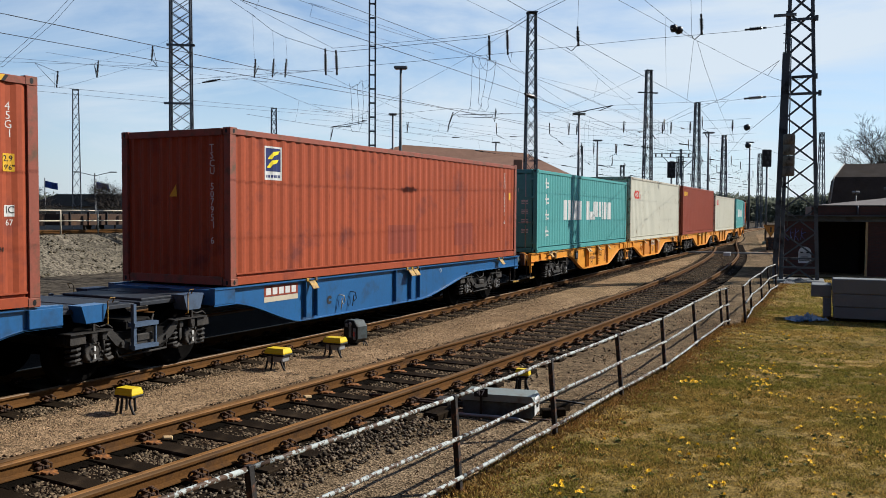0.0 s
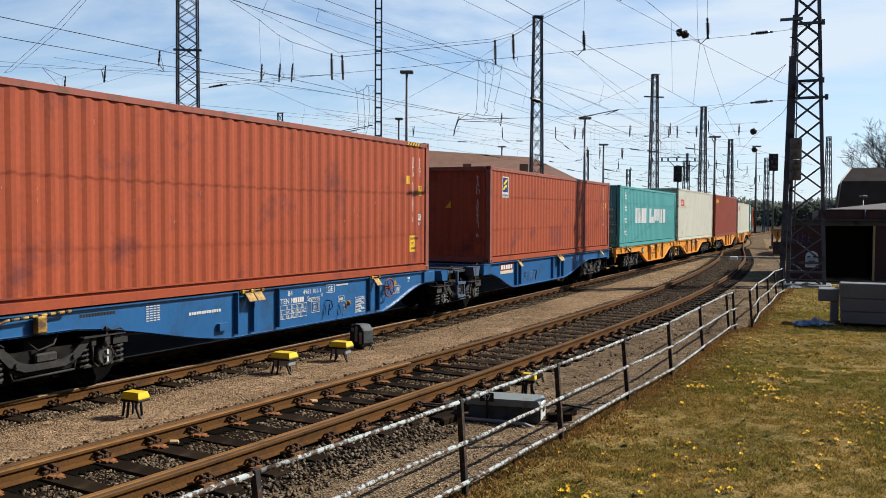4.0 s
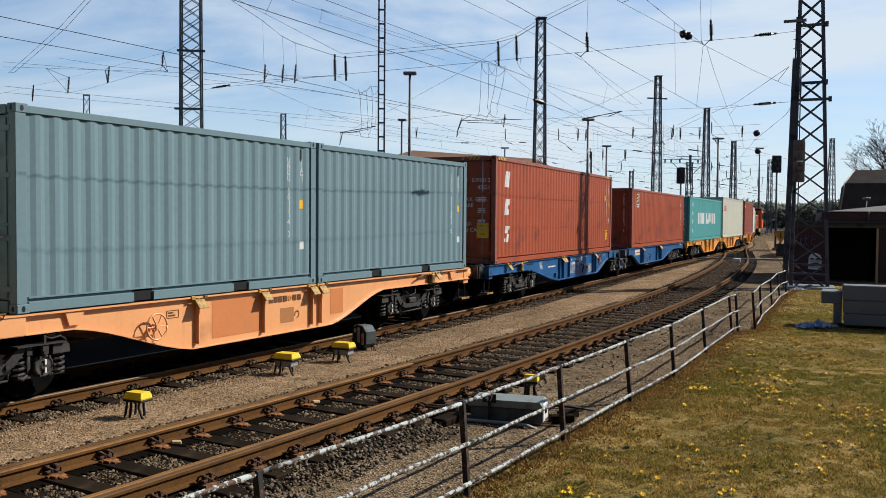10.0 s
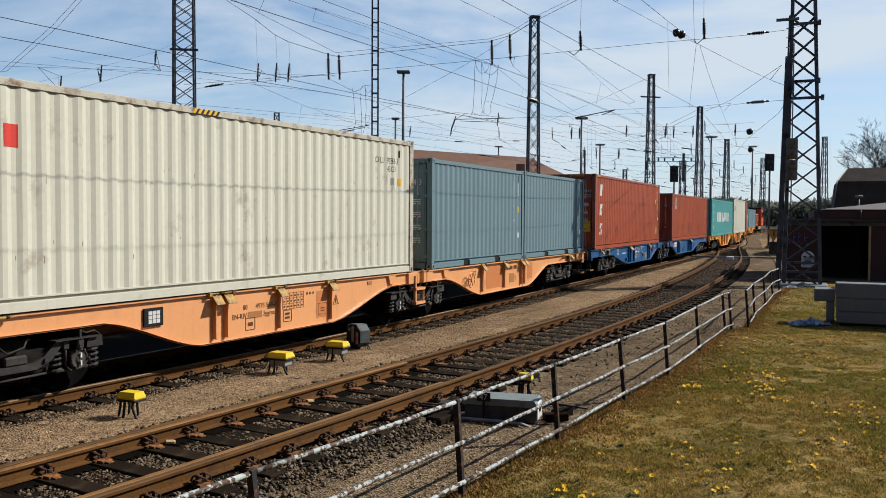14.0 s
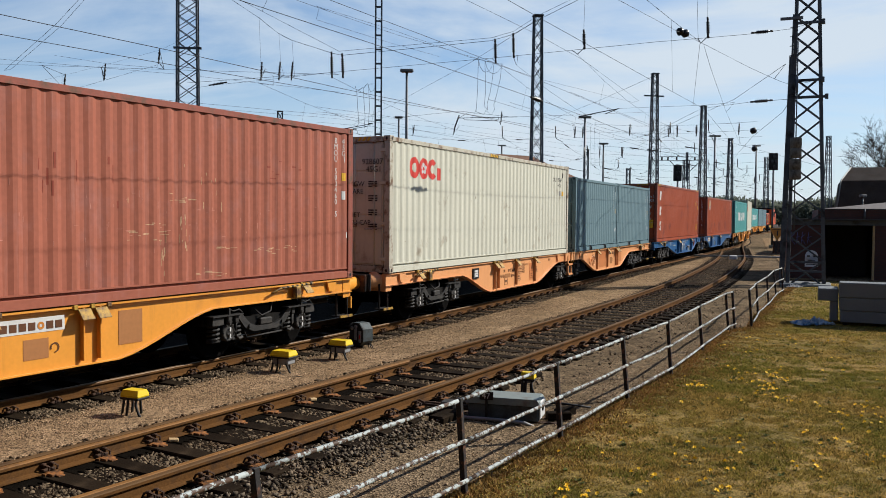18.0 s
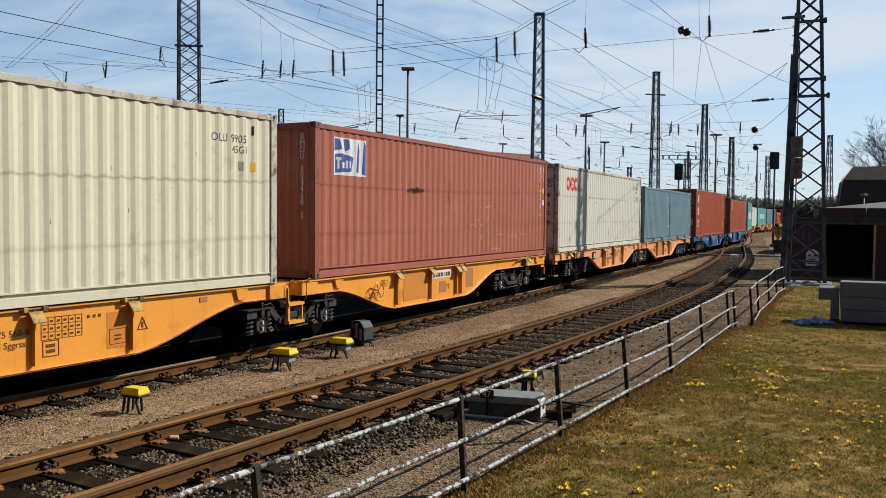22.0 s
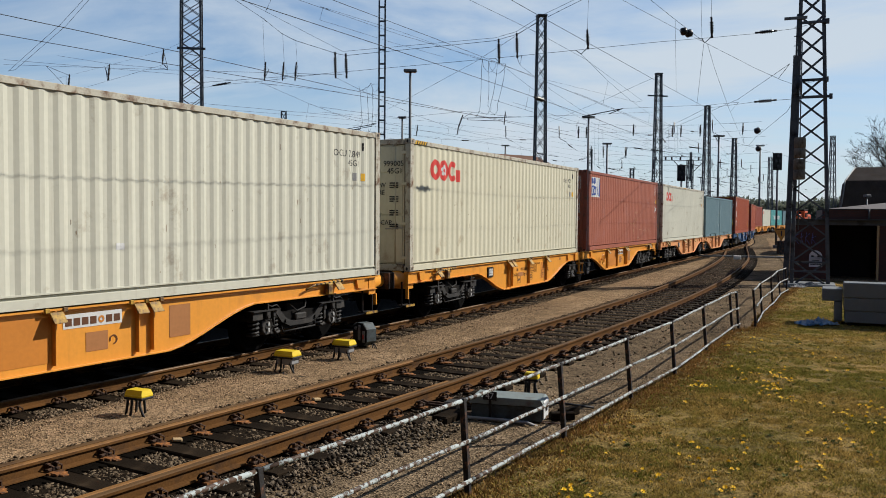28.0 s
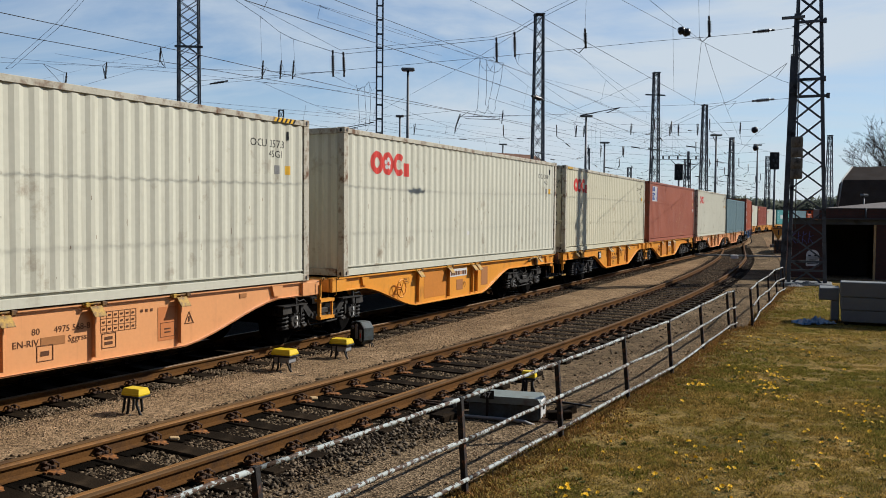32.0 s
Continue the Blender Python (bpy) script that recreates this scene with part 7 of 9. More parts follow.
dark = "tall dark steel lattice catenary mast"
tw = lattice("catenary_tower", "large dark steel lattice catenary tower standing on the lawn edge", 14.15, 33.60, -0.25, 15.2, 1.31, 0.60, -23, M["mast"], 0.98, True, "mast", 0.135, deep=0.25, drift=-0.2)
for z, x0, x1 in ((7.30, -0.55, 0.55), (7.95, -0.5, 0.4), (10.15, -0.5, 0.38)):
    part("girt", boxes((x0, x1, -0.25, -0.17, z - 0.05, z + 0.05)), M["mast"], tw)
    part("bolt_plate", boxes((x1 - 0.02, x1 + 0.10, -0.27, -0.16, z - 0.10, z + 0.10), bevel=0.01), M["mast"], tw)
part("cross_arm", boxes((-1.12, -0.3, -0.27, -0.17, 10.30, 10.40)), M["mast_light"], tw, "short pale steel arm")
part("ladder_rail", beam(bmesh.new(), (-0.82, -0.26, 0.4), (-0.64, -0.20, 10.5), 0.06, 0.06), M["mast"], tw)
for k in range(26):
    part("rung", beam(bmesh.new(), (-0.90 + 0.006 * k, -0.25, 1.0 + k * 0.36), (-0.66 + 0.006 * k, -0.25, 1.0 + k * 0.36), 0.025, 0.025), M["mast"], tw)
for k in range(2):
    part("tension_weight", lathe(bmesh.new(), [(0.05, 0), (0.19, 0.006), (0.215, 0.03), (0.215, 0.36), (0.20, 0.37), (0.20, 0.39), (0.215, 0.40), (0.215, 0.76), (0.19, 0.79), (0.05, 0.80)], 18, "z", (-0.46, -0.50, 4.12 + 0.82 * k)), M["weight"], tw, "round brown grey concrete tension weight")
part("guide_channel", beam(bmesh.new(), (-0.88, -0.20, 0.1), (-0.67, -0.16, 8.9), 0.10, 0.20), M["mast"], tw)
part("weight_rod", rod((-0.46, -0.50, 2.2), (-0.46, -0.50, 9.4), 0.022), M["mast"], tw)
part("pulley", lathe(bmesh.new(), [(0.05, -0.04), (0.36, -0.03), (0.38, 0.0), (0.36, 0.03), (0.05, 0.04)], 22, "x", (-0.46, -0.50, 7.7)), M["mast"], tw, "tension wheel")
for z in (0.55, 0.9):
    part("girt", boxes((-0.7, 0.70, -0.30, -0.22, z, z + 0.08)), M["mast"], tw)

mA = lattice("catenary_mast", "tall grey steel lattice catenary mast on the embankment", -12.5, 42.4, 1.25, 19.0, 1.05, 0.85, 8, M["mast"], 0.8, False, "mast", 0.086, deep=0.6)
arm(mA, 9.15, -0.62, 0.7, -0.3)
arm(mA, 6.35, -0.75, 0.6, -0.3)
lattice("catenary_mast", dark, 4.97, 46.4, -0.25, 13.03, 0.72, 0.42, 10, M["mast"], 0.95, False, "mast", 0.072, deep=0.6)
mC = lattice("catenary_mast", dark, 16.1, 66.4, -0.25, 13.31, 0.78, 0.40, 12, M["mast"], 1.0, False, "mast", 0.079, deep=0.6)
arm(mC, 11.9, -0.85, 0.75)
lattice("catenary_mast", dark, 25.84, 86.4, -0.25, 13.45, 0.85, 0.42, 12, M["mast"], 1.2, False, "mast", 0.094, deep=0.6)
lattice("catenary_mast", dark, 41.52, 125.5, -0.25, 13.84, 1.0, 0.5, 12, M["mast"], 1.5, False, "mast", 0.122, deep=0.6)
lattice("catenary_mast", "thin dark lattice mast behind the shed", 53.5, 120.5, -0.25, 13.8, 1.25, 0.5, 12, M["mast"], 1.6, False, "mast", 0.094, deep=0.6)
lattice("catenary_mast", "thin grey lattice mast beyond the embankment", -31.35, 75.4, -0.30, 12.8, 0.75, 0.45, 20, M["mast_light"], 1.2, False, "mast", 0.079, deep=0.6)
lattice("catenary_mast", "short dark lattice mast far across the yard", -18.0, 95.4, -0.25, 13.67, 0.7, 0.5, 20, M["mast"], 1.4, False, "mast", 0.101, deep=0.6)
lattice("catenary_mast", "distant thin lattice mast", 63.6, 170.5, -0.25, 14.35, 1.0, 0.7, 12, M["mast"], 1.8, False, "mast", 0.122, deep=0.6)
lattice("catenary_mast", "distant thin lattice mast", 19.85, 120.4, -0.25, 11.7, 0.6, 0.5, 12, M["mast"], 1.8, False, "mast", 0.086, deep=0.6)
lattice("catenary_mast", "distant thin lattice mast", 32.1, 150.4, -0.25, 10.8, 0.7, 0.6, 12, M["mast"], 1.8, False, "mast", 0.108, deep=0.6)
lattice("catenary_mast", "distant thin lattice mast", 28.1, 100.3, -0.25, 9.0, 0.7, 0.6, 12, M["mast"], 1.8, False, "mast", 0.086, deep=0.6)
MASTS.append((-2.91, 38.5, -0.25, 16.2))
m2 = thing("catenary_mast", "slender dark mast of two channels joined by battens", "mast", "catenary masts", "", pose(-2.91, 38.5, -0.25, 0, 0, 5))
for x in (-0.13, 0.13):
    part("leg", boxes((x - 0.035, x + 0.035, -0.10, 0.10, 0, 16.5)), M["mast"], m2)
for k in range(26):
    part("batten", boxes((-0.10, 0.10, -0.104, -0.09, 0.6 + k * 0.62, 0.68 + k * 0.62)), M["mast"], m2)


def yard_lamp(x, y, top, label, head=1.3, r=0.085):
    t = thing("yard_lamp", label, "lamp post", "yard lamps", "", pose(x, y, -0.25))
    part("pole", rod((0, 0, 0), (0, 0, top + 0.25), r * 1.3, 10, r * 0.8), M["mast_light"], t)
    part("lamp_head", boxes((-head / 2, head / 2, -0.25, 0.25, top + 0.22, top + 0.42), bevel=0.05), M["mast_light"], t, "flat grey lamp head")
    part("lens", boxes((-head / 2 + 0.1, head / 2 - 0.1, -0.2, 0.2, top + 0.19, top + 0.225)), M["glass"], t)
    return t


for x, y, z, h in ((-2.68, 62.4, 12.7, 0.95), (-4.95, 95.4, 13.1, 0.9), (10.1, 150.5, 14.6, 1.4), (14.7, 90.4, 12.7, 1.3), (22.2, 120.4, 12.5, 1.3), (36.1, 115.4, 13.2, 1.5),
                   (57.9, 160.5, 15.7, 1.5)):
    yard_lamp(x, y, z, "tall grey yard lamp post with a flat head", h, 0.07 + y * 0.0006)
for x, y, z in ((29.1, 60.0, 3.9), (31.6, 60.5, 4.2)):
    yard_lamp(x, y, z, "thin lamp post in front of the dark-roofed house", 0.38, 0.05)


def signal(x, y, base, top, w, h, label):
    t = thing("railway_signal", label, "signal", "", "", pose(x, y, -0.25, 0, 0, 0))
    part("pole", rod((0, 0, 0), (0, 0, top - h), 0.09), M["mast"], t)
    part("board", boxes((-w / 2, w / 2, 0, 0.12, top - h, top), bevel=0.05), M["black"], t, "black signal board")
    for i, (lx, lz) in enumerate(((0, 0.8), (-0.2, 0.5), (0.2, 0.5), (0, 0.2))):
        part("lens", lathe(bmesh.new(), [(0.12, 0.0), (0.12, -0.12), (0.10, -0.12)], 12, "y", (lx * w, 0, top - h + lz * h)), M["lamp_glass"], t)
        part("hood", tube(bmesh.new(), [(lx * w, 0, top - h + lz * h + 0.13), (lx * w, -0.25, top - h + lz * h + 0.11)], 0.03, 5), M["black"], t)
    part("base", boxes((-0.2, 0.2, -0.2, 0.2, 0.0, 0.3), bevel=0.03), M["concrete"], t)
    return t


signal(28.65, 75.2, 0, 8.3, 0.82, 1.5, "black light signal on a dark pole beyond the tower")
signal(21.7, 80.2, 0, 7.5, 0.78, 1.5, "black light signal rising behind the train")
sw = thing("mast_switch", "dark switch gear of cross bars and insulators on a far mast", "switch gear", "", "", pose(28.1, 100.0, 9.0))
for z, x0, x1 in ((-0.05, -4.3, 2.0), (0.38, -3.2, 1.4), (0.72, -1.6, 1.1)):
    part("cross_bar", boxes((x0, x1, -0.06, 0.06, z - 0.025, z + 0.025)), M["mast"], sw)
for x in (-4.0, -2.9, -2.2, -1.2, 0.9, 1.7):
    part("insulator", lathe(bmesh.new(), [(0.05, 0.0), (0.12, 0.05), (0.07, 0.12), (0.12, 0.18), (0.07, 0.25), (0.12, 0.31), (0.05, 0.38)], 8, "z", (x, 0, 0.0)), M["insulator"], sw, "dark ribbed insulator")
part("brace", beam(bmesh.new(), (-2.0, 0, -0.05), (0, 0, -2.2), 0.07, 0.07), M["mast"], sw)
part("brace", beam(bmesh.new(), (1.6, 0, -0.05), (0, 0, -1.6), 0.07, 0.07), M["mast"], sw)
part("stay", boxes((-0.12, 0.12, -0.12, 0.12, -2.4, 0.9)), M["mast"], sw)
sg = thing("track_sign", "orange triangular track sign, point down, on a dark post", "sign", "", "", pose(24.35, 63.0, -0.25))
part("post", boxes((-0.06, 0.06, -0.05, 0.05, 0, 1.75), bevel=0.01), M["mast"], sg)
part("foot", boxes((-0.24, 0.24, -0.16, 0.16, -0.02, 0.98), bevel=0.03), M["post"], sg, "dark steel foot")
part("plate", prism(bmesh.new(), [(0, 0.98), (0.52, 1.80), (0.52, 1.9), (-0.52, 1.9), (-0.52, 1.80)], -0.10, -0.055), M["sign_orange"], sg, "orange triangle, point down")
part("figure", boxes((-0.045, 0.045, -0.115, -0.101, 1.36, 1.74)), M["ink"], sg, "black bar for a number")
part("edge", boxes((-0.40, 0.40, -0.115, -0.101, 1.80, 1.84)), M["ink"], sg, "thin black edge line")

# crossing boards and white box far along the empty track
cb = thing("cable_crossing", "pale concrete cable duct laid across the tracks", "cable duct")
for k in range(9):
    a, b = SIDING.at(46.5, -3.6 + k * 0.85, -0.03), SIDING.at(46.5, -2.78 + k * 0.85, -0.03)
    part("duct_cover", beam(bmesh.new(), a, b, 0.28, 0.10), M["concrete"], cb)
solid("white_box", boxes((-0.3, 0.3, -0.22, 0.22, -0.22, 0.05), bevel=0.03), M["white_mark"], "low white box between the rails", "box", at=SIDING.stand(45.6, 0.1, 0))

# ---- concrete elements and litter on the lawn ----
st = thing("concrete_stack", "stack of pale grey precast concrete elements on the lawn", "concrete blocks", "", "", pose(9.6, 20.85, -0.2, 0, 0, -24))
for k, (x0, z0, z1, y0) in enumerate(((0.04, 0.07, 0.355, 0.02), (0.015, 0.36, 0.675, 0.01), (0.0, 0.68, 1.04, 0.0))):
    for j in range(2):
        part("block", boxes((x0 + j * 2.42, x0 + j * 2.42 + 2.4, y0, y0 + 0.62, z0, z1), bevel=0.018), M["concrete"], st)
        part("block", boxes((x0 + j * 2.42, x0 + j * 2.42 + 2.4, 0.70, 1.3, z0, z1 - 0.05), bevel=0.018), M["concrete"], st)
part("block", boxes((-0.48, -0.012, 0.28, 1.15, 0.56, 0.86), bevel=0.018), M["concrete"], st, "slab jutting out of the stack")
part("block", boxes((-0.20, -0.012, 0.30, 1.1, 0.07, 0.55), bevel=0.018), M["concrete"], st)
for x in (0.1, 1.6, 3.0, 4.5):
    part("bearer", boxes((x, x + 0.10, 0.05, 1.3, 0.0, 0.07), bevel=0.008), M["sleeper"], st, "timber bearer")


def crumple(name, label, x, y, w, d, h, seed, material):
    rs = np.random.RandomState(seed)
    bm = bmesh.new()
    n = 18
    g = [[bm.verts.new((w * (i / n - 0.5) + rs.uniform(-0.02, 0.02), d * (j / n - 0.5) + rs.uniform(-0.02, 0.02), 0.01 + h * rs.uniform(0, 1) ** 3 * (0.35 + 0.65 * math.sin(math.pi * i / n) * math.sin(math.pi * j / n)))) for j in range(n + 1)] for i in range(n + 1)]
    for i in range(n):
        for j in range(n):
            bm.faces.new((g[i][j], g[i + 1][j], g[i + 1][j + 1], g[i][j + 1]))
    return solid(name, bm, material, label, "plastic sheet", at=pose(x, y, GROUND_Z + 0.02, 0, 0, 15))


crumple("plastic_sheet", "crumpled blue and white plastic sheet beside the concrete stack", 9.05, 21.0, 0.95, 0.5, 0.20, 4, M["tarp"])
crumple("plastic_sheet", "crumpled pale plastic scrap by the tower foot", 13.2, 32.3, 0.5, 0.3, 0.16, 5, M["white_mark"])
crumple("plastic_sheet", "crumpled pale plastic scrap by the tower foot", 13.9, 32.9, 0.6, 0.35, 0.2, 6, M["concrete"])

# ---- brick shed, house and tree on the right ----
def brick_mat():
    m = bpy.data.materials.new("brick_wall")
    m.use_nodes = True
    n, l = m.node_tree.nodes, m.node_tree.links
    bs = n["Principled BSDF"]
    bs.inputs["Roughness"].default_value = 0.85
    co, mp, br = n.new("ShaderNodeTexCoord"), n.new("ShaderNodeMapping"), n.new("ShaderNodeTexBrick")
    mp.inputs["Rotation"].default_value = (radians(90), 0, 0)
    br.inputs["Scale"].default_value = 4.0
    br.inputs["Color1"].default_value, br.inputs["Color2"].default_value, br.inputs["Mortar"].default_value = (0.060, 0.016, 0.011, 1), (0.040, 0.013, 0.010, 1), (0.028, 0.023, 0.020, 1)
    br.inputs["Mortar Size"].default_value = 0.02
    no = n.new("ShaderNodeTexNoise")
    no.inputs["Scale"].default_value = 1.1
    sc = n.new("ShaderNodeVectorMath")
    sc.operation = "SCALE"
    l.new(co.outputs["Object"], mp.inputs["Vector"])
    l.new(mp.outputs["Vector"], br.inputs["Vector"])
    l.new(co.outputs["Object"], no.inputs["Vector"])
    r = n.new("ShaderNodeMapRange")
    r.inputs["To Min"].default_value, r.inputs["To Max"].default_value = 0.5, 1.5
    l.new(no.outputs["Fac"], r.inputs["Value"])
    l.new(br.outputs["Color"], sc.inputs[0])
    l.new(r.outputs["Result"], sc.inputs["Scale"])
    l.new(sc.outputs["Vector"], bs.inputs["Base Color"])
    b = n.new("ShaderNodeBump")
    b.inputs["Strength"].default_value = 0.4
    b.inputs["Distance"].default_value = 0.01
    l.new(br.outputs["Fac"], b.inputs["Height"])
    b.invert = True
    l.new(b.outputs["Normal"], bs.inputs["Normal"])
    return m


M["brick_wall"] = brick_mat()
sh = thing("brick_shed", "low dark red brick shed with flat roof and open bays", "shed", "", "", pose(15.0, 37.6, -0.25, 0, 0, -21))
for x0, x1 in ((0.0, 1.42), (3.42, 5.6), (8.4, 9.0), (11.8, 13.0)):
    part("wall", boxes((x0, x1, 0, 0.3, 0, 2.35), bevel=0.01), M["brick_wall"], sh)
part("wall", boxes((0, 13.0, 6.0, 6.3, 0, 2.35)), M["brick_wall"], sh)
for x in (0.0, 12.7):
    part("wall", boxes((x, x + 0.3, 0.3, 6.0, 0, 2.35)), M["brick_wall"], sh)
part("lintel", boxes((-0.02, 13.02, -0.03, 0.33, 2.352, 2.56), bevel=0.01), M["mast"], sh, "dark steel lintel")
part("parapet", boxes((1.2, 13.1, -0.05, 6.4, 2.62, 3.02), bevel=0.02), M["brick_wall"], sh)
part("coping", boxes((1.18, 13.12, -0.08, 0.2, 3.021, 3.055), bevel=0.008), M["roof_felt"], sh, "dark felt edge")
for x in (3.0, 6.0, 9.0, 12.0):
    part("downpipe", rod((x, -0.10, 2.64), (x, -0.10, 3.04), 0.04, 8), M["mast"], sh)
part("roof", boxes((-0.1, 13.2, -0.25, 6.5, 2.562, 2.63), bevel=0.01), M["roof_felt"], sh, "flat felt roof")
bm = bmesh.new()
low = [bm.verts.new(p) for p in ((1.4, 0.25, 3.06), (13.2, 0.25, 3.06), (13.2, 6.5, 3.06), (1.4, 6.5, 3.06))]
ridge = [bm.verts.new(p) for p in ((5.6, 5.0, 3.56), (13.2, 5.0, 3.56))]
for f in ((low[0], low[1], ridge[1], ridge[0]), (low[2], low[3], ridge[0], ridge[1]), (low[3], low[0], ridge[0]), (low[1], low[2], ridge[1]), low[::-1]):
    bm.faces.new(f)
part("roof", bm, M["pale_felt"], sh, "shallow pale grey felt roof")
part("door_jamb", boxes((3.34, 3.42, -0.02, 0.2, 0, 2.35)), M["wood"], sh, "weathered timber door jamb")
# dark panels in the open bays: the interior shade is their colour
part("shutter", boxes((1.43, 3.3, 2.2, 2.26, 0, 2.35)), M["dark_in"], sh, "dark panel standing for the shaded inside of the bay")
part("shutter", boxes((5.6, 8.4, 0.1, 0.16, 0, 2.35)), M["dark_in"], sh, "dark panel across the bay")
part("shutter", boxes((9.0, 11.8, 0.1, 0.16, 0, 2.35)), M["dark_in"], sh, "dark panel across the bay")
bm = bmesh.new()
for k, (x, w) in enumerate(((0.10, 0.2), (0.36, 0.14), (0.55, 0.18), (0.80, 0.2))):
    beam(bm, (x, -0.004, 1.55), (x + 0.05, -0.004, 2.05), 0.05, 0.01)
    beam(bm, (x, -0.004, 1.8), (x + w, -0.004, 1.98 - 0.1 * (k % 2)), 0.05, 0.01)
    beam(bm, (x + 0.02, -0.004, 1.75), (x + w, -0.004, 1.52), 0.05, 0.01)
tagged(part("graffiti", bm, M["graffiti"], sh, "violet sprayed scrawl"), kind="stuff")
bm = bmesh.new()
lathe(bm, [(0.26, -0.002), (0.26, -0.008)], 18, "y", (0.98, 0, 1.0))
box(bm, 0.72, 1.24, -0.008, -0.002, 0.55, 1.0)
part("graffiti", bm, M["graffiti2"], sh, "white sprayed figure shape")
part("graffiti", boxes((0.80, 0.92, -0.012, -0.009, 0.98, 1.04), (1.03, 1.15, -0.012, -0.009, 0.98, 1.04), (0.84, 1.12, -0.012, -0.009, 0.80, 0.83), (0.76, 1.2, -0.012, -0.009, 0.64, 0.67)), M["black"], sh, "dark sprayed lines")

ho = thing("house", "house with a dark tiled mansard roof behind the shed", "house", "", "", pose(28.7, 62.6, -0.25, 0, 0, -23))
part("wall", boxes((0.3, 13.5, 0.2, 9.0, 0, 3.4)), M["brick_wall"], ho)
bm = bmesh.new()
prof = [(0.0, 3.0), (9.4, 3.0), (8.9, 5.4), (7.0, 6.45), (2.4, 6.45), (0.5, 5.4)]
a = [bm.verts.new((-0.2 if 4 > z else (0.08 if z < 6 else 0.8), y, z)) for y, z in prof]
b = [bm.verts.new((13.8, y, z)) for y, z in prof]
bm.faces.new(a[::-1])
bm.faces.new(b)
for i in range(6):
    bm.faces.new((a[i], a[(i + 1) % 6], b[(i + 1) % 6], b[i]))
bmesh.ops.recalc_face_normals(bm, faces=bm.faces)
part("roof", bm, M["tile_dark"], ho, "dark tiled mansard roof")
part("verge_board", tube(bmesh.new(), [(-0.23, 0.0, 3.0), (0.06, 0.47, 5.4), (0.78, 2.4, 6.45)], 0.05, 6), M["grey_mark"], ho, "pale verge board")
part("chimney", boxes((7.5, 8.3, 4.2, 5.0, 6.2, 7.4), bevel=0.02), M["brick_wall"], ho)
part("window", boxes((1.2, 2.4, 0.16, 0.21, 1.2, 2.4)), M["glass"], ho)
for x in (5.0, 8.8):
    part("window", boxes((x, x + 1.3, 0.16, 0.21, 1.2, 2.4)), M["glass"], ho)


def bare_tree(x, y, base, h, seed, label, spread_=0.5, r=0.2, fine=0.009):
    rnd = random.Random(seed)
    t = thing("bare_tree", label, "tree", "bare trees", "", pose(x, y, base))
    trunk = bmesh.new()
    twig = bmesh.new()

    def grow(p, d, length, rad, level):
        q = p + d * length
        bm = trunk if level < 2 else twig
        midp = p.lerp(q, 0.5) + Vector((rnd.uniform(-1, 1), rnd.uniform(-1, 1), 0)) * length * 0.05
        tube(bm, [p, midp, q], rad, 6 if level < 2 else 3, rad * 0.62, False)
        if level >= 6:
            return
        for k in range((8, 5, 4, 4, 3, 3)[level]):
            a = rnd.uniform(0, 2 * math.pi)
            nd = (d + Vector((math.cos(a), math.sin(a), rnd.uniform(-0.25, 0.35))) * rnd.uniform(spread_ * 0.7, spread_ * 1.9)).normalized()
            grow(p.lerp(q, rnd.uniform(0.40, 1.0)), nd, length * rnd.uniform(0.52, 0.78), max(rad * 0.5, fine), level + 1)
    grow(Vector((0, 0, 0)), Vector((0, 0, 1)), h * 0.31, r, 0)
    part("trunk", trunk, M["bark"], t)
    tagged(part("twig_crown", twig, M["bark"], t), kind="stuff")
    return t


bare_tree(41.6, 80.3, -0.25, 15.4, 5, "bare rounded tree behind the dark house roof", 0.42, 0.17)
bare_tree(46.8, 84.0, -0.25, 14.2, 8, "bare tree behind the dark house roof", 0.6, 0.16)
bare_tree(-34.5, 72.0, -0.35, 7.6, 12, "small bare tree beyond the embankment", 0.6, 0.09, 0.0045)
bare_tree(-27.5, 74.0, -0.35, 7.9, 14, "small bare tree beyond the embankment", 0.6, 0.09, 0.0045)

# ---- embankment and yard beyond the train ----
EMB = Line((-15.6, 37.0), ((-60, 30), (0, 28), (120, 24)))
es = list(range(-32, 70, 2))
strip("embankment", [EMB.at(s, -9.0, 1.30) for s in es], [EMB.at(s, -2.2, 1.30) for s in es], M["far_ground"], "level stony top of the embankment", "embankment", 4, 0.02)
strip("embankment_slope", [EMB.at(s, -2.2, 1.30) for s in es], [EMB.at(s, 0.6, -0.33) for s in es], M["slope"], "grey stony embankment slope", "embankment", 8, 0.06)
rb = thing("brown_wagons", "row of low rusty brown flat wagons on the embankment", "freight wagon")
for k in range(6):
    a, b = EMB.at(-30 + k * 11, -5.5, 1.95), EMB.at(-20 + k * 11, -5.5, 1.95)
    part("wagon_body", beam(bmesh.new(), a, b, 2.4, 0.55), M["brown_steel"], rb)
    for f_ in range(9):
        p = a.lerp(b, 0.06 + f_ * 0.11)
        part("stanchion", boxes((p.x + 1.02, p.x + 1.12, p.y - 1.05, p.y - 0.95, 1.68, 2.32)), M["underframe"], rb)
    for f_ in (0.12, 0.2, 0.8, 0.88):
        p = a.lerp(b, f_)
        part("wheel", lathe(bmesh.new(), [(0.10, 0.92), (0.42, 0.95), (0.44, 1.05), (0.40, 1.06), (0.12, 1.02)], 16, "x", (p.x, p.y, 1.72)), M["bogie"], rb)
et = thing("track_embankment", "rusty track along the top of the embankment", "railway track", "", "structure")
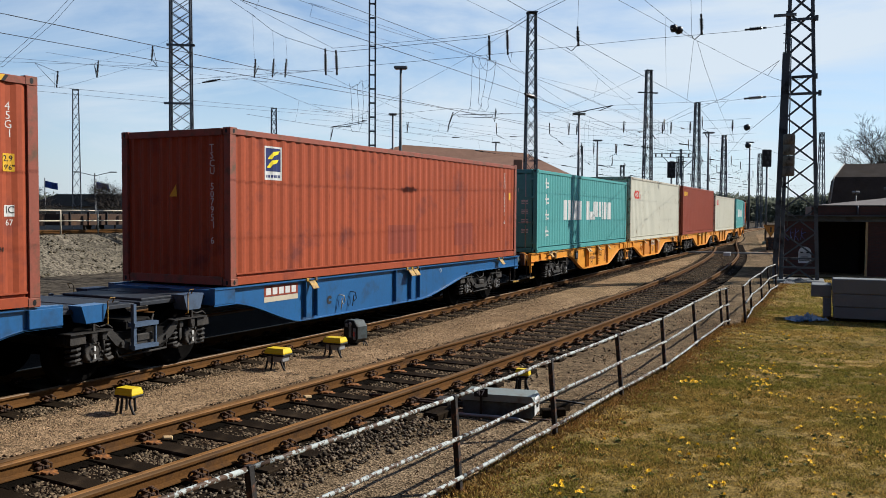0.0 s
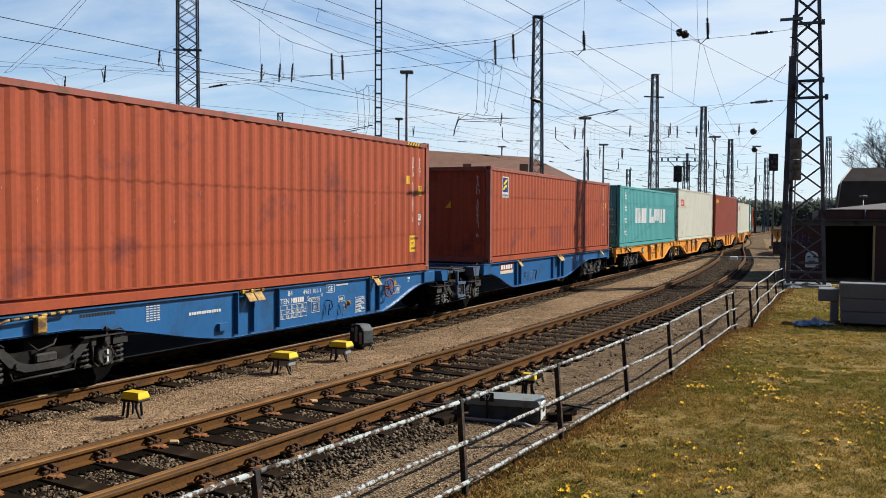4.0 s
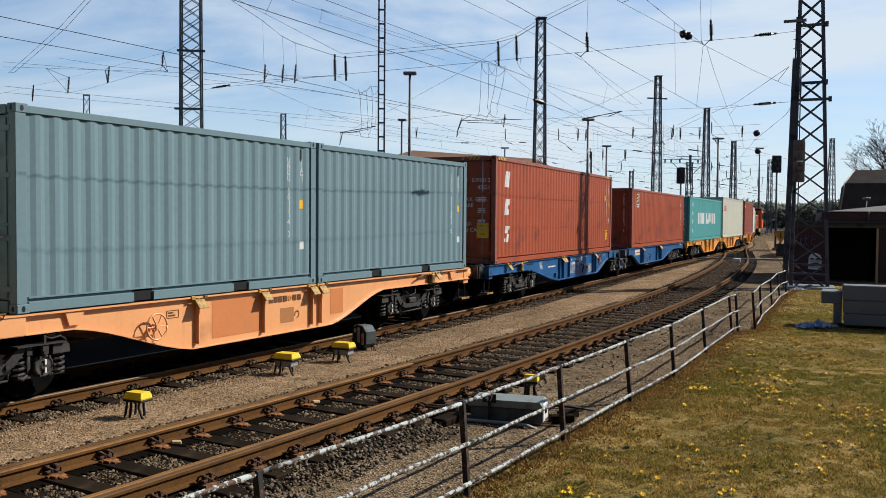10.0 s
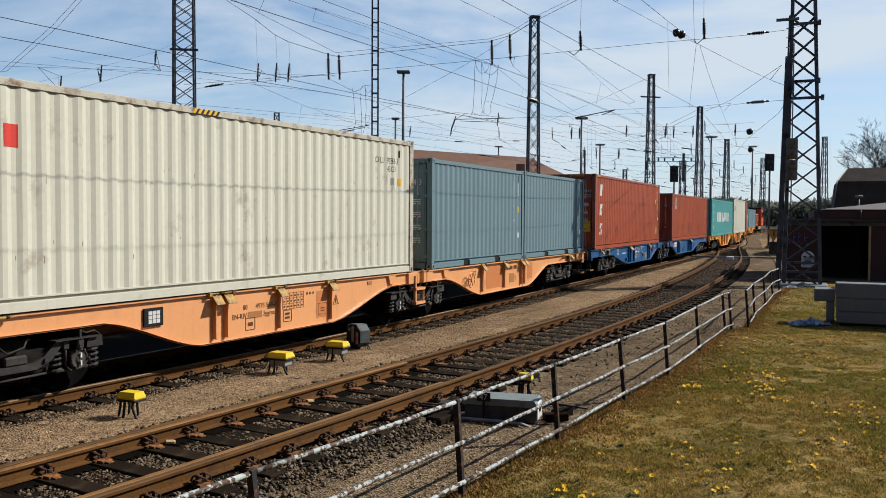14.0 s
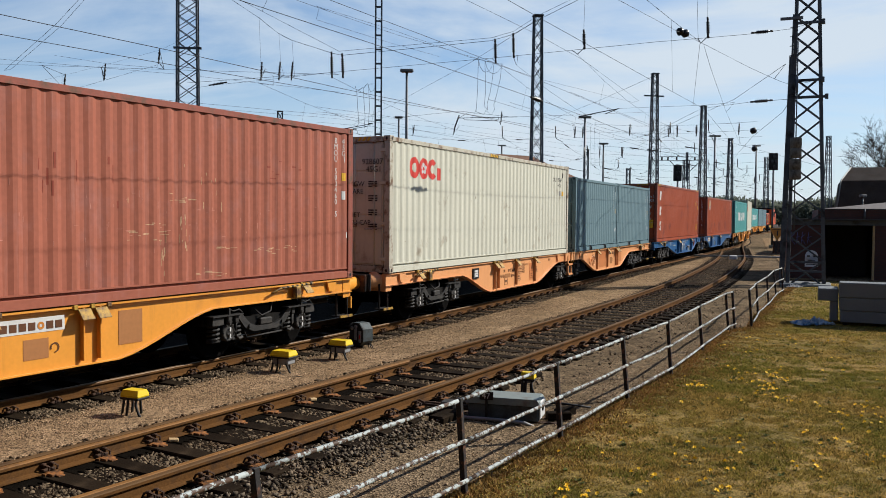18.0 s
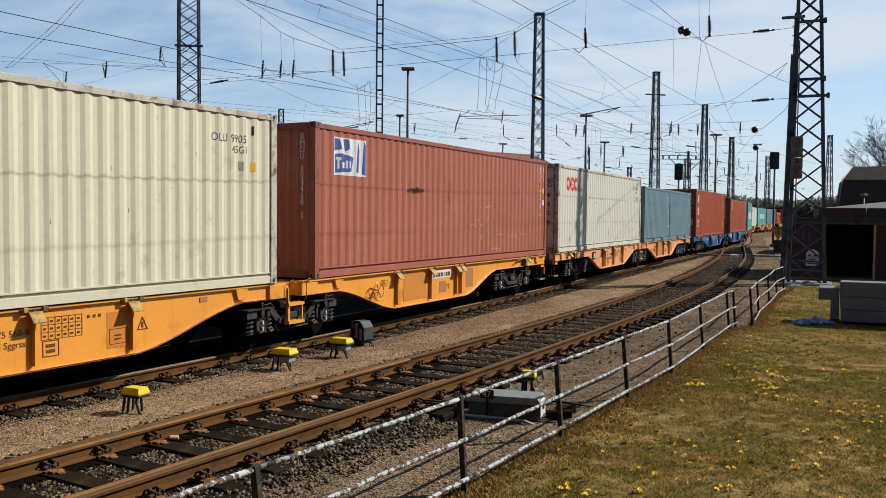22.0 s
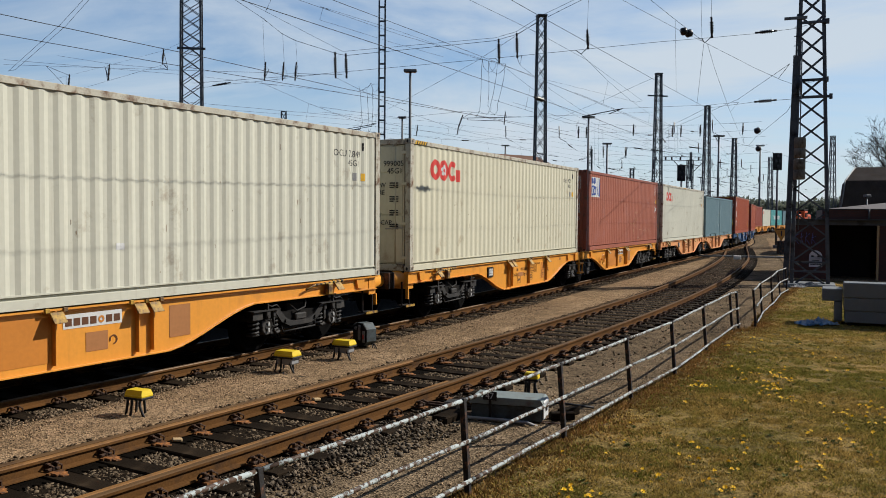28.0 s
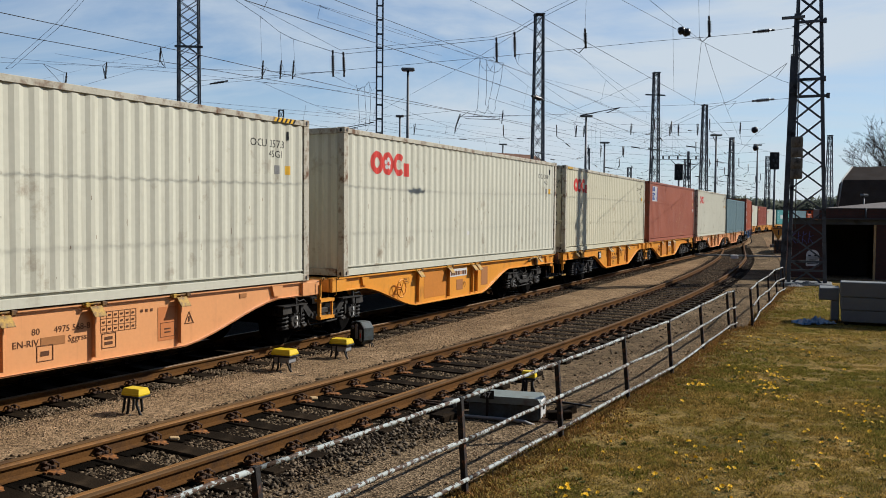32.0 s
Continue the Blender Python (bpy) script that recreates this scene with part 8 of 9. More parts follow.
for o in (-3.15, -4.6):
    part("rail", rail_mesh(EMB, o, -32, 60, 2.5, False, None, -1.47), None, et)
for k in range(70):
    part("sleeper", boxes((-0.12, 0.12, -1.25, 1.25, 1.24, 1.33)), M["sleeper"], et, "", EMB.stand(-31 + k * 0.9, -3.875))
rl = thing("railing", "cream painted steel railing along the embankment top", "railing")
for k in range(26):
    p = EMB.at(-30 + k * 2.1, -2.6, 1.30)
    part("post", rod(p, p + Vector((0, 0, 1.12)), 0.035, 6), M["rail_paint"], rl)
    q = EMB.at(-30 + (k + 1) * 2.1, -2.6, 1.30)
    if k < 25:
        for h in (1.1, 0.62):
            part("rail_bar", rod(p + Vector((0, 0, h)), q + Vector((0, 0, h)), 0.03, 6), M["rail_paint"], rl)
lb = thing("low_building", "low building with a shallow grey roof far beyond the embankment", "building", "", "", pose(-47, 100, 0, 0, 0, 0))
part("wall", boxes((0, 16, 0, 8, 0, 2.9)), M["render_wall"], lb)
part("roof", prism(bmesh.new(), [(-0.6, 2.9), (16.6, 2.9), (12.5, 4.3), (3.5, 4.3)], -0.6, 8.6), M["roof_felt"], lb, "shallow grey roof")
for x in (1.5, 4.5, 7.5, 10.5, 13.5):
    part("window", boxes((x, x + 1.5, -0.03, 0.02, 1.0, 2.2)), M["glass"], lb)
hl = thing("large_hall", "long hall with a brown hipped roof behind the train", "building", "", "", pose(-12.5, 90.2, -0.25, 0, 0, -1))
part("wall", boxes((-2.0, 26.4, 0, 14, 0, 6.2)), M["brick_wall"], hl)
bm = bmesh.new()
lo = [bm.verts.new(p) for p in ((-3, -0.8, 6.2), (27.2, -0.8, 6.2), (27.2, 14.8, 6.2), (-3, 14.8, 6.2))]
hi = [bm.verts.new(p) for p in ((8.6, 6.2, 10.15), (22.2, 6.2, 9.3), (22.2, 7.8, 9.3), (8.6, 7.8, 10.15))]
bm.faces.new(lo[::-1])
bm.faces.new(hi)
for i in range(4):
    bm.faces.new((lo[i], lo[(i + 1) % 4], hi[(i + 1) % 4], hi[i]))
part("roof", bm, M["tile_brown"], hl, "brown hipped roof")
for x in (7.0, 14.5, 20.5):
    part("roof_window", boxes((x, x + 0.9, 1.4, 1.9, 7.2, 8.3), bevel=0.03), M["tile_brown"], hl)
for x in range(0, 25, 4):
    part("window", boxes((x, x + 2, -0.04, 0.02, 2.0, 4.6)), M["glass"], hl)


# rough stones on the embankment slope, flags and a lamp beyond
rs = np.random.RandomState(41)
q = rs.uniform(0, 1, 2200)
ss, oo = rs.uniform(-32, 16, 2200), -2.2 + 2.8 * q
ex, ey, ea = (np.interp(ss, EMB.s, v) for v in (EMB.x, EMB.y, EMB.a))
stones("slope_stones", np.stack([ex + np.cos(ea) * oo, ey - np.sin(ea) * oo, 1.30 - 1.63 * q + 0.01], 1), rs.uniform(0.025, 0.08, 2200), M["slope_stone"], "rough grey brown stones on the embankment slope", 42)
for x, y, z in ((-34.74, 78.13, 4.78), (-30.14, 78.13, 4.71)):
    fl = thing("flag", "dark blue advertising flag on a thin pole", "flag", "flags", "", pose(x, y, -0.34))
    part("pole", rod((-0.6, 0, 0), (-0.6, 0, z + 0.9), 0.04, 6), M["mast_light"], fl)
    bm = bmesh.new()
    cols = [[bm.verts.new((-0.58 + 0.14 * i, 0.06 * math.sin(i * 1.1), z + h - 0.03 * i + 0.34)) for h in (-0.3, 0.3)] for i in range(9)]
    for c0, c1 in zip(cols, cols[1:]):
        bm.faces.new((c0[0], c1[0], c1[1], c0[1]))
    bmesh.ops.solidify(bm, geom=bm.faces[:], thickness=0.01)
    part("cloth", bm, M["blue_mark"], fl, "dark blue cloth")
yl = thing("street_lamp", "thin street lamp with two short arms", "street lamp", "", "", pose(-31.66, 80.17, -0.34))
part("pole", rod((0, 0, 0), (0, 0, 6.20), 0.06, 8), M["mast_light"], yl)
for sx in (-1, 1):
    part("arm", tube(bmesh.new(), [(0, 0, 5.96), (sx * 1.4, 0, 6.28)], 0.035, 6), M["mast_light"], yl)
    part("lamp_head", boxes((sx * 1.7 - 0.35, sx * 1.7 + 0.35, -0.1, 0.1, 6.26, 6.36), bevel=0.03), M["mast_light"], yl)


# far belt of woods at the end of the yard
def woods(name, label, line, n, size, seed):
    rs = np.random.RandomState(seed)
    k = rs.uniform(0, len(line) - 1.001, n)
    i = k.astype(int)
    P = np.array(line, float)
    base = P[i] + (P[i + 1] - P[i]) * (k - i)[:, None]
    lump = 0.86 + 0.14 * np.sin(base[:, 0] * 0.11 + 1.3) * np.sin(base[:, 0] * 0.043) + 0.05 * np.sin(base[:, 0] * 0.71) + rs.uniform(-0.06, 0.06, n)
    z = rs.uniform(0, 1, n) ** 0.8 * base[:, 2] * np.clip(lump, 0.25, 1)
    spot = np.stack([base[:, 0] + rs.normal(0, 3, n), base[:, 1] + rs.normal(0, 4, n), z], 1)
    v = spot[:, None] + rs.normal(0, size, (n, 3, 3))
    me = quick_mesh(name, v.reshape(-1, 3).tolist(), [(3 * j, 3 * j + 1, 3 * j + 2) for j in range(n)], M["far_leaf"])
    return tagged(new(name, me), label, "woods", "", "stuff")


woods("far_woods", "hazy spring green belt of bushes at the end of the yard", [(30, 330, 10), (90, 305, 10), (150, 280, 10.5), (230, 260, 11)], 60000, 0.42, 3)
woods("far_woods", "low green bushes on the far side of the yard", [(-200, 240, 6), (-120, 260, 7), (-40, 300, 7), (40, 330, 9)], 30000, 0.5, 4)



# ---- lawn: grass blades and dandelions ----
def inside(x, y):
    """Metres to the lawn side of the fence line."""
    best = 1e9
    for a, b in zip(FENCE, FENCE[1:]):
        if a[1] - 0.01 <= y <= b[1] + 0.01:
            t = (y - a[1]) / (b[1] - a[1])
            best = x - (a[0] + (b[0] - a[0]) * t)
    return best


def blades(name, p, width, lean_, rs, material, label):
    """Loose blades: one triangle each; p holds x, y and height."""
    n = len(p)
    a = rs.uniform(0, 2 * np.pi, n)
    w = rs.uniform(width[0], width[1], n) * (1 + p[:, 1] * 0.05)
    lean = rs.normal(0, lean_, (n, 2)) * (p[:, 2:3] + 0.012)
    z0 = np.full(n, -0.225)
    v = np.empty((n, 3, 3))
    v[:, 0] = np.stack([p[:, 0] - np.cos(a) * w, p[:, 1] - np.sin(a) * w, z0], 1)
    v[:, 1] = np.stack([p[:, 0] + np.cos(a) * w, p[:, 1] + np.sin(a) * w, z0], 1)
    v[:, 2] = np.stack([p[:, 0] + lean[:, 0], p[:, 1] + lean[:, 1], z0 + 0.022 + p[:, 2]], 1)
    me = bpy.data.meshes.new(name)
    me.vertices.add(n * 3)
    me.vertices.foreach_set("co", v.reshape(-1))
    me.loops.add(n * 3)
    me.loops.foreach_set("vertex_index", np.arange(n * 3))
    me.polygons.add(n)
    me.polygons.foreach_set("loop_start", np.arange(n) * 3)
    me.update(calc_edges=True)
    me.materials.append(material)
    tagged(new(name, me), label, "grass", "", "stuff")


def lumps(x, y, size, seed):
    """Smooth random heights between 0 and 1 on a square net."""
    net = np.random.RandomState(seed).uniform(0, 1, (64, 64))
    u, v = x / size + 0.6 * np.sin(y * 0.7 / size), y / size
    i, j = np.floor(u).astype(int), np.floor(v).astype(int)
    f, g = u - i, v - j
    f, g = f * f * (3 - 2 * f), g * g * (3 - 2 * g)
    def at(a, b):
        return net[(i + a) % 64, (j + b) % 64]
    return (at(0, 0) * (1 - f) + at(1, 0) * f) * (1 - g) + (at(0, 1) * (1 - f) + at(1, 1) * f) * g


def grow_grass():
    rs = np.random.RandomState(31)
    fx, fy = np.array([p[0] for p in FENCE]), np.array([p[1] for p in FENCE])
    dry, green, red = [], [], []
    for y0, y1, n, hmin, hmax in ((4.5, 9, 150000, 0.003, 0.014), (9, 15, 190000, 0.004, 0.016), (15, 24, 110000, 0.006, 0.018), (24, 34, 26000, 0.010, 0.024)):
        y = rs.uniform(y0, y1, n)
        edge_x = np.interp(y, fy, fx)
        x = edge_x - 0.12 + rs.beta(1.0, 1.15, n) * (0.62 * y + 1.2 - edge_x + 0.6)
        # patches of a stride, tufts of a hand and bare spots between them
        patch, tuft, fine = lumps(x, y, 1.5, 1), lumps(x, y, 0.21, 2), lumps(x, y, 0.075, 3)
        thick = 0.45 * tuft + 0.35 * fine + 0.2 * patch
        keep = rs.uniform(0, 1, n) < np.clip(3.2 * (thick - 0.28), 0.06, 1)
        h = rs.uniform(hmin, hmax, n) * (0.25 + 3.2 * np.clip(thick - 0.3, 0, 1) ** 1.0)
        p = np.stack([x, y, h], 1)
        inner = x - edge_x
        is_red = keep & (rs.uniform(0, 1, n) < np.clip(1.15 - inner / 0.9, 0, 1) * (0.5 + 0.5 * patch))
        is_green = keep & ~is_red & (rs.uniform(0, 1, n) < np.clip(2.6 * (0.55 * lumps(x, y, 2.3, 4) + 0.45 * lumps(x, y, 0.33, 5) - 0.44), 0.03, 0.75))
        red.append(p[is_red])
        green.append(p[is_green] * (1, 1, 1.5))
        dry.append(p[keep & ~is_red & ~is_green])
    # longer tufts along the fence foot
    ed = np.array([along(FENCE, k) for k in np.linspace(0, fence_len, 400)])
    i = rs.randint(130, 395, 5200)
    red.append(np.stack([ed[i, 0] + rs.normal(0.03, 0.07, 5200), ed[i, 1] + rs.normal(0, 0.06, 5200), rs.uniform(0.01, 0.05, 5200)], 1))
    blades("grass", np.concatenate(dry), (0.005, 0.0115), 0.9, rs, M["grass_blade"], "short dry straw-coloured grass blades")
    blades("grass", np.concatenate(green), (0.005, 0.011), 0.8, rs, M["green_blade"], "green grass blades in uneven tufts")
    blades("grass", np.concatenate(red), (0.005, 0.011), 0.9, rs, M["red_blade"], "withered reddish brown grass along the fence")
    # flat rosettes of weed leaves
    n = 170
    y = rs.uniform(6.5, 18, n)
    x = np.interp(y, fy, fx) + 0.4 + rs.uniform(0, 1, n) * (0.56 * y - np.interp(y, fy, fx))
    verts, faces = [], []
    for cx, cy in zip(x, y):
        for k in range(7):
            a, ln = rs.uniform(0, 6.28), rs.uniform(0.025, 0.055)
            c, d = math.cos(a), math.sin(a)
            b = len(verts)
            z = -0.200 + rs.uniform(0, 0.012)
            verts += [(cx, cy, -0.215), (cx + c * ln * 0.5 - d * 0.013, cy + d * ln * 0.5 + c * 0.013, z), (cx + c * ln, cy + d * ln, z + rs.uniform(-0.01, 0.015)), (cx + c * ln * 0.5 + d * 0.013, cy + d * ln * 0.5 - c * 0.013, z)]
            faces.append((b, b + 1, b + 2, b + 3))
    tagged(new("weed_rosettes", quick_mesh("weed_rosettes", verts, faces, M["weed"])), "flat dark green rosettes of weed leaves in the lawn", "weeds", "", "stuff")


def dandelions():
    bm = bmesh.new()
    for n_, r_, z_, up in ((11, 0.023, 0.004, 0.004), (9, 0.016, 0.009, 0.008), (6, 0.009, 0.014, 0.006)):
        for k in range(n_):
            a, w_ = 6.283 * (k + 0.4 * (n_ % 2)) / n_, 2.4 / n_
            ln_ = r_ * (1.0 + 0.18 * math.sin(k * 2.7))
            bm.faces.new([bm.verts.new(p) for p in ((0, 0, z_ - 0.004), (ln_ * 0.75 * math.cos(a - w_), ln_ * 0.75 * math.sin(a - w_), z_ + up * 0.6), (ln_ * math.cos(a), ln_ * math.sin(a), z_ + up), (ln_ * 0.75 * math.cos(a + w_), ln_ * 0.75 * math.sin(a + w_), z_ + up * 0.6))])
    head = mesh_of(bm, "flower_head")
    head.materials.append(M["flower"])
    bm = tube(bmesh.new(), [(0, 0, -0.02), (0.004, 0, 0.02), (0, 0, 0.045)], 0.003, 4)
    stem = mesh_of(bm, "stem")
    stem.materials.append(M["stem"])
    bm = bmesh.new()
    for k in range(6):
        a = k * 1.05 + 0.3
        pts = [(0, 0, 0.004), (0.018, 0.007, 0.010), (0.038, 0.0, 0.006), (0.018, -0.007, 0.010)]
        bm.faces.new([bm.verts.new((x * math.cos(a) - y * math.sin(a), x * math.sin(a) + y * math.cos(a), z)) for x, y, z in pts])
    leaves = mesh_of(bm, "leaves")
    leaves.materials.append(M["stem"])
    first = thing("dandelion", "yellow dandelion in flower in the dry lawn", "flower", "dandelions")
    part("flower_head", head, None, first, "", Matrix.Translation((0, 0, 0.04)))
    part("stem", stem, None, first)
    part("leaves", leaves, None, first)
    first.matrix_basis = pose(2.6, 9.1, GROUND_Z + 0.02)
    rnd = random.Random(77)
    clusters = [(3.9, 13.1, 14), (4.9, 12.9, 12), (5.4, 13.7, 8), (4.7, 13.4, 7), (4.9, 14.2, 5), (4.9, 12.2, 7), (2.7, 9.4, 6), (2.1, 8.5, 5), (1.3, 8.0, 5), (1.1, 7.9, 5), (1.9, 9.6, 3), (2.8, 8.9, 4), (2.7, 8.8, 3),
                (3.8, 8.6, 4), (4.4, 10.1, 4), (5.4, 10.9, 7), (5.9, 11.6, 8), (5.4, 11.2, 5), (5.0, 10.6, 3), (5.4, 14.1, 6), (3.3, 9.6, 3), (3.5, 9.7, 3), (2.5, 8.2, 3), (2.8, 8.2, 3), (4.3, 9.4, 3), (4.7, 9.2, 4), (6.6, 18.2, 5)]
    clusters += [(rnd.uniform(1.2, 9.5), rnd.uniform(5.5, 19), rnd.choice((1, 1, 1, 2, 3))) for k in range(110)]
    for cx, cy, n in clusters:
        for k in range(n):
            x, y = cx + rnd.gauss(0, 0.13), cy + rnd.gauss(0, 0.20)
            if 0.25 < inside(x, y) < 30 and y > 5.2:
                s = rnd.uniform(0.85, 1.5)
                copy_thing(first, pose(x, y, GROUND_Z + 0.0, rnd.uniform(-28, 28), rnd.uniform(-28, 28), rnd.uniform(0, 360)) @ Matrix.Scale(s, 4))


# unseen long wall, added behind the lawn to hold back low skylight
wb = thing("warehouse", "unseen dark brick wall, added to block skylight from behind the lawn", "building", "", "", pose(-60, -14, -0.3))
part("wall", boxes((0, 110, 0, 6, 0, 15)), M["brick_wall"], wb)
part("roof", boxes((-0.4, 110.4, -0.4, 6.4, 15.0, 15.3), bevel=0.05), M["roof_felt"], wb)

# ---- overhead wires and insulators ----
KNOTS = []


def wire(label, pts, r=0.012, sag=0.0, n=0):
    """A thin wire through points; sag drops each span's middle."""
    bm = bmesh.new()
    pts = [Vector(p) for p in pts]
    for end, at_ in ((0, 0), (-1, len(pts))):
        p, near_by = pts[end], None
        for x, y, z0, z1 in MASTS:
            if math.hypot(p.x - x, p.y - y) < 1.6 and z0 < p.z < z1 + 0.5:
                near_by = Vector((x, y, min(p.z, z1)))
        if near_by is None:
            best = min(((q - p).length, i) for i, q in enumerate(KNOTS)) if KNOTS else (9, 0)
            near_by = KNOTS[best[1]] if 0.02 < best[0] < 1.3 else None
        if near_by is not None:
            pts.insert(0, near_by) if end == 0 else pts.append(near_by)
    path = []
    for a, b in zip(pts, pts[1:]):
        a, b = Vector(a), Vector(b)
        k = n or (8 if sag else 1)
        KNOTS.extend(a.lerp(b, i / 12) for i in range(13))
        path += [a.lerp(b, i / k) - Vector((0, 0, sag * 4 * (i / k) * (1 - i / k))) for i in range(k)]
    path.append(Vector(pts[-1]))
    tube(bm, path, r * 0.8, 5)
    return solid("overhead_wire", bm, M["wire"], label, "wire", "overhead wires")


def insulator(p, q, r, label="dark ribbed porcelain insulator hanging from the overhead wires", k=7):
    """A ribbed insulator from p to q, in pieces."""
    p, q = Vector(p), Vector(q)
    ln = (q - p).length
    m = Matrix.Translation(p) @ (q - p).to_track_quat("Z", "Y").to_matrix().to_4x4()
    t = thing("insulator", label, "insulator", "insulators", "", m)
    prof = [(r * 0.3, 0.0)]
    for i in range(k):
        z = ln * (0.18 + 0.64 * i / k)
        prof += [(r * 0.45, z), (r, z + ln * 0.03), (r * 0.45, z + ln * 0.07)]
    prof.append((r * 0.3, ln))
    part("ribs", lathe(bmesh.new(), prof, 10), M["insulator"], t)
    part("fitting", lathe(bmesh.new(), [(r * 0.5, -0.06), (r * 0.5, ln * 0.1)], 8), M["wire"], t)
    for e in (p, q):
        d, i = min(((w - e).length, i) for i, w in enumerate(KNOTS))
        if 0.02 < d < 2.0:
            part("hanger", rod(m.inverted() @ e, m.inverted() @ KNOTS[i], 0.012, 5), M["wire"], t)
    part("fitting", lathe(bmesh.new(), [(r * 0.5, ln * 0.9), (r * 0.5, ln + 0.06)], 8), M["wire"], t)
    return t


wire("sagging head span cable above the yard", [(-12.57, 42.45, 14.89), (-10.38, 41.38, 12.73), (-8.63, 40.33, 11.50), (-7.61, 39.81, 10.67), (-6.93, 39.29, 10.26), (-4.95, 38.77, 9.57), (-4.48, 38.26, 9.40), (-1.14, 37.77, 9.65), (2.02, 37.28, 9.89), (2.92, 36.99, 10.10), (3.96, 36.70, 10.66), (5.84, 36.33, 11.55), (7.70, 35.77, 12.47), (10.58, 35.41, 13.87), (14.26, 34.95, 14.97)], 0.0125)
wire("sagging head span cable above the yard", [(-10.38, 41.38, 12.89), (-4.69, 38.77, 9.67), (2.02, 37.28, 10.01), (2.91, 36.99, 10.22), (3.96, 36.71, 10.85), (5.96, 36.34, 11.76), (10.58, 35.42, 14.05), (14.26, 34.96, 15.20)], 0.0094)
wire("straight cross wire of the head span", [(-12.12, 42.24, 8.77), (-5.77, 39.24, 8.74), (2.03, 37.25, 9.14), (8.67, 35.77, 9.58), (10.33, 35.47, 9.67), (12.37, 35.07, 9.79), (13.80, 34.68, 9.92)], 0.0101)
wire("straight cross wire of the head span", [(-24.69, 48.31, 10.62), (-13.42, 44.28, 9.70), (-4.87, 40.25, 8.88)], 0.0086)
wire("thin vertical dropper wire", [(-8.47, 39.83, 11.38), (-8.38, 39.76, 9.21)], 0.0062)
wire("thin vertical dropper wire", [(-7.56, 39.81, 10.67), (-7.47, 39.76, 9.22)], 0.0062)
wire("thin vertical dropper wire", [(-6.96, 39.80, 10.36), (-6.88, 39.76, 9.22)], 0.0062)
insulator((-8.31, 39.66, 9.27), (-8.35, 39.63, 8.55), 0.068)
insulator((-7.48, 39.66, 9.28), (-7.53, 39.63, 8.56), 0.068)
insulator((-6.91, 39.66, 9.28), (-6.96, 39.63, 8.56), 0.068)
wire("thin vertical dropper wire", [(-8.40, 39.63, 8.53), (-8.53, 39.63, 8.37), (-7.82, 39.83, 8.30)], 0.0078)
insulator((-5.01, 38.67, 9.57), (-4.98, 38.63, 8.52), 0.088)
insulator((-4.51, 38.46, 9.46), (-4.47, 38.43, 8.49), 0.088)
insulator((2.17, 37.28, 9.91), (2.20, 37.25, 8.97), 0.088)
insulator((2.92, 36.99, 10.10), (2.95, 36.95, 9.16), 0.088)
insulator((5.80, 36.29, 10.11), (5.83, 36.26, 9.41), 0.088)
insulator((10.68, 35.40, 10.46), (10.71, 35.37, 9.73), 0.088)
wire("thin vertical dropper wire", [(5.84, 36.34, 11.57), (5.80, 36.29, 10.11)], 0.0078)
wire("thin vertical dropper wire", [(10.68, 35.43, 11.38), (10.68, 35.40, 10.46)], 0.0078)
wire("thin vertical dropper wire", [(5.81, 36.26, 9.41), (5.55, 36.25, 9.15)], 0.0234)
wire("thin vertical dropper wire", [(10.69, 35.37, 9.72), (10.38, 35.26, 9.45)], 0.0234)
wire("thin vertical dropper wire", [(2.92, 36.95, 9.16), (3.07, 36.94, 8.80)], 0.0195)
insulator((-14.49, 44.31, 10.70), (-14.54, 44.29, 10.07), 0.072)
insulator((-18.03, 46.30, 10.28), (-18.09, 46.27, 9.53), 0.072)
insulator((-21.04, 48.29, 10.04), (-21.10, 48.26, 9.26), 0.072)
insulator((-23.98, 50.28, 9.86), (-24.04, 50.26, 9.04), 0.072)
wire("sagging head span cable above the yard", [(-28.09, 52.27, 9.42), (-23.98, 50.28, 9.86), (-21.04, 48.29, 10.04), (-18.03, 46.30, 10.28), (-14.49, 44.31, 10.70), (-12.56, 42.92, 11.12)], 0.0047)
wire("thin vertical dropper wire", [(-14.49, 44.29, 10.07), (-14.66, 44.28, 9.81)], 0.0156)
wire("thin vertical dropper wire", [(-18.03, 46.27, 9.53), (-18.12, 46.27, 9.44)], 0.0156)
wire("thin dark contact wire above the tracks", [(-6.65, 12.10, 5.23), (-6.49, 12.71, 5.27), (-4.54, 16.01, 5.28), (-2.41, 19.91, 5.29), (1.07, 25.61, 5.30), (4.70, 32.12, 5.36)], 0.0078)
wire("thin dark contact wire above the tracks", [(-7.75, 14.11, 5.36), (-7.51, 14.71, 5.39), (-5.80, 17.61, 5.44), (-3.18, 21.62, 5.51), (-1.50, 24.12, 5.54), (1.16, 27.62, 5.55), (4.91, 35.14, 5.82)], 0.0078)
wire("heavy feeder wire strung from mast to mast", [(-2.85, 39.07, 15.45), (0.33, 40.42, 13.86), (2.78, 43.40, 13.33), (5.00, 46.39, 12.97), (16.15, 66.39, 12.67), (25.84, 86.42, 13.23), (41.52, 125.45, 13.52)], 0.0187)
wire("heavy feeder wire strung from mast to mast", [(5.55, 30.28, 10.16), (9.31, 34.27, 9.62), (10.38, 35.26, 9.47), (12.45, 35.23, 8.43), (13.40, 34.81, 7.88), (13.86, 34.60, 7.67)], 0.009)
wire("thin dark contact wire above the tracks", [(6.69, 30.28, 10.17), (8.60, 33.28, 9.97), (10.38, 35.26, 9.47)], 0.0101)
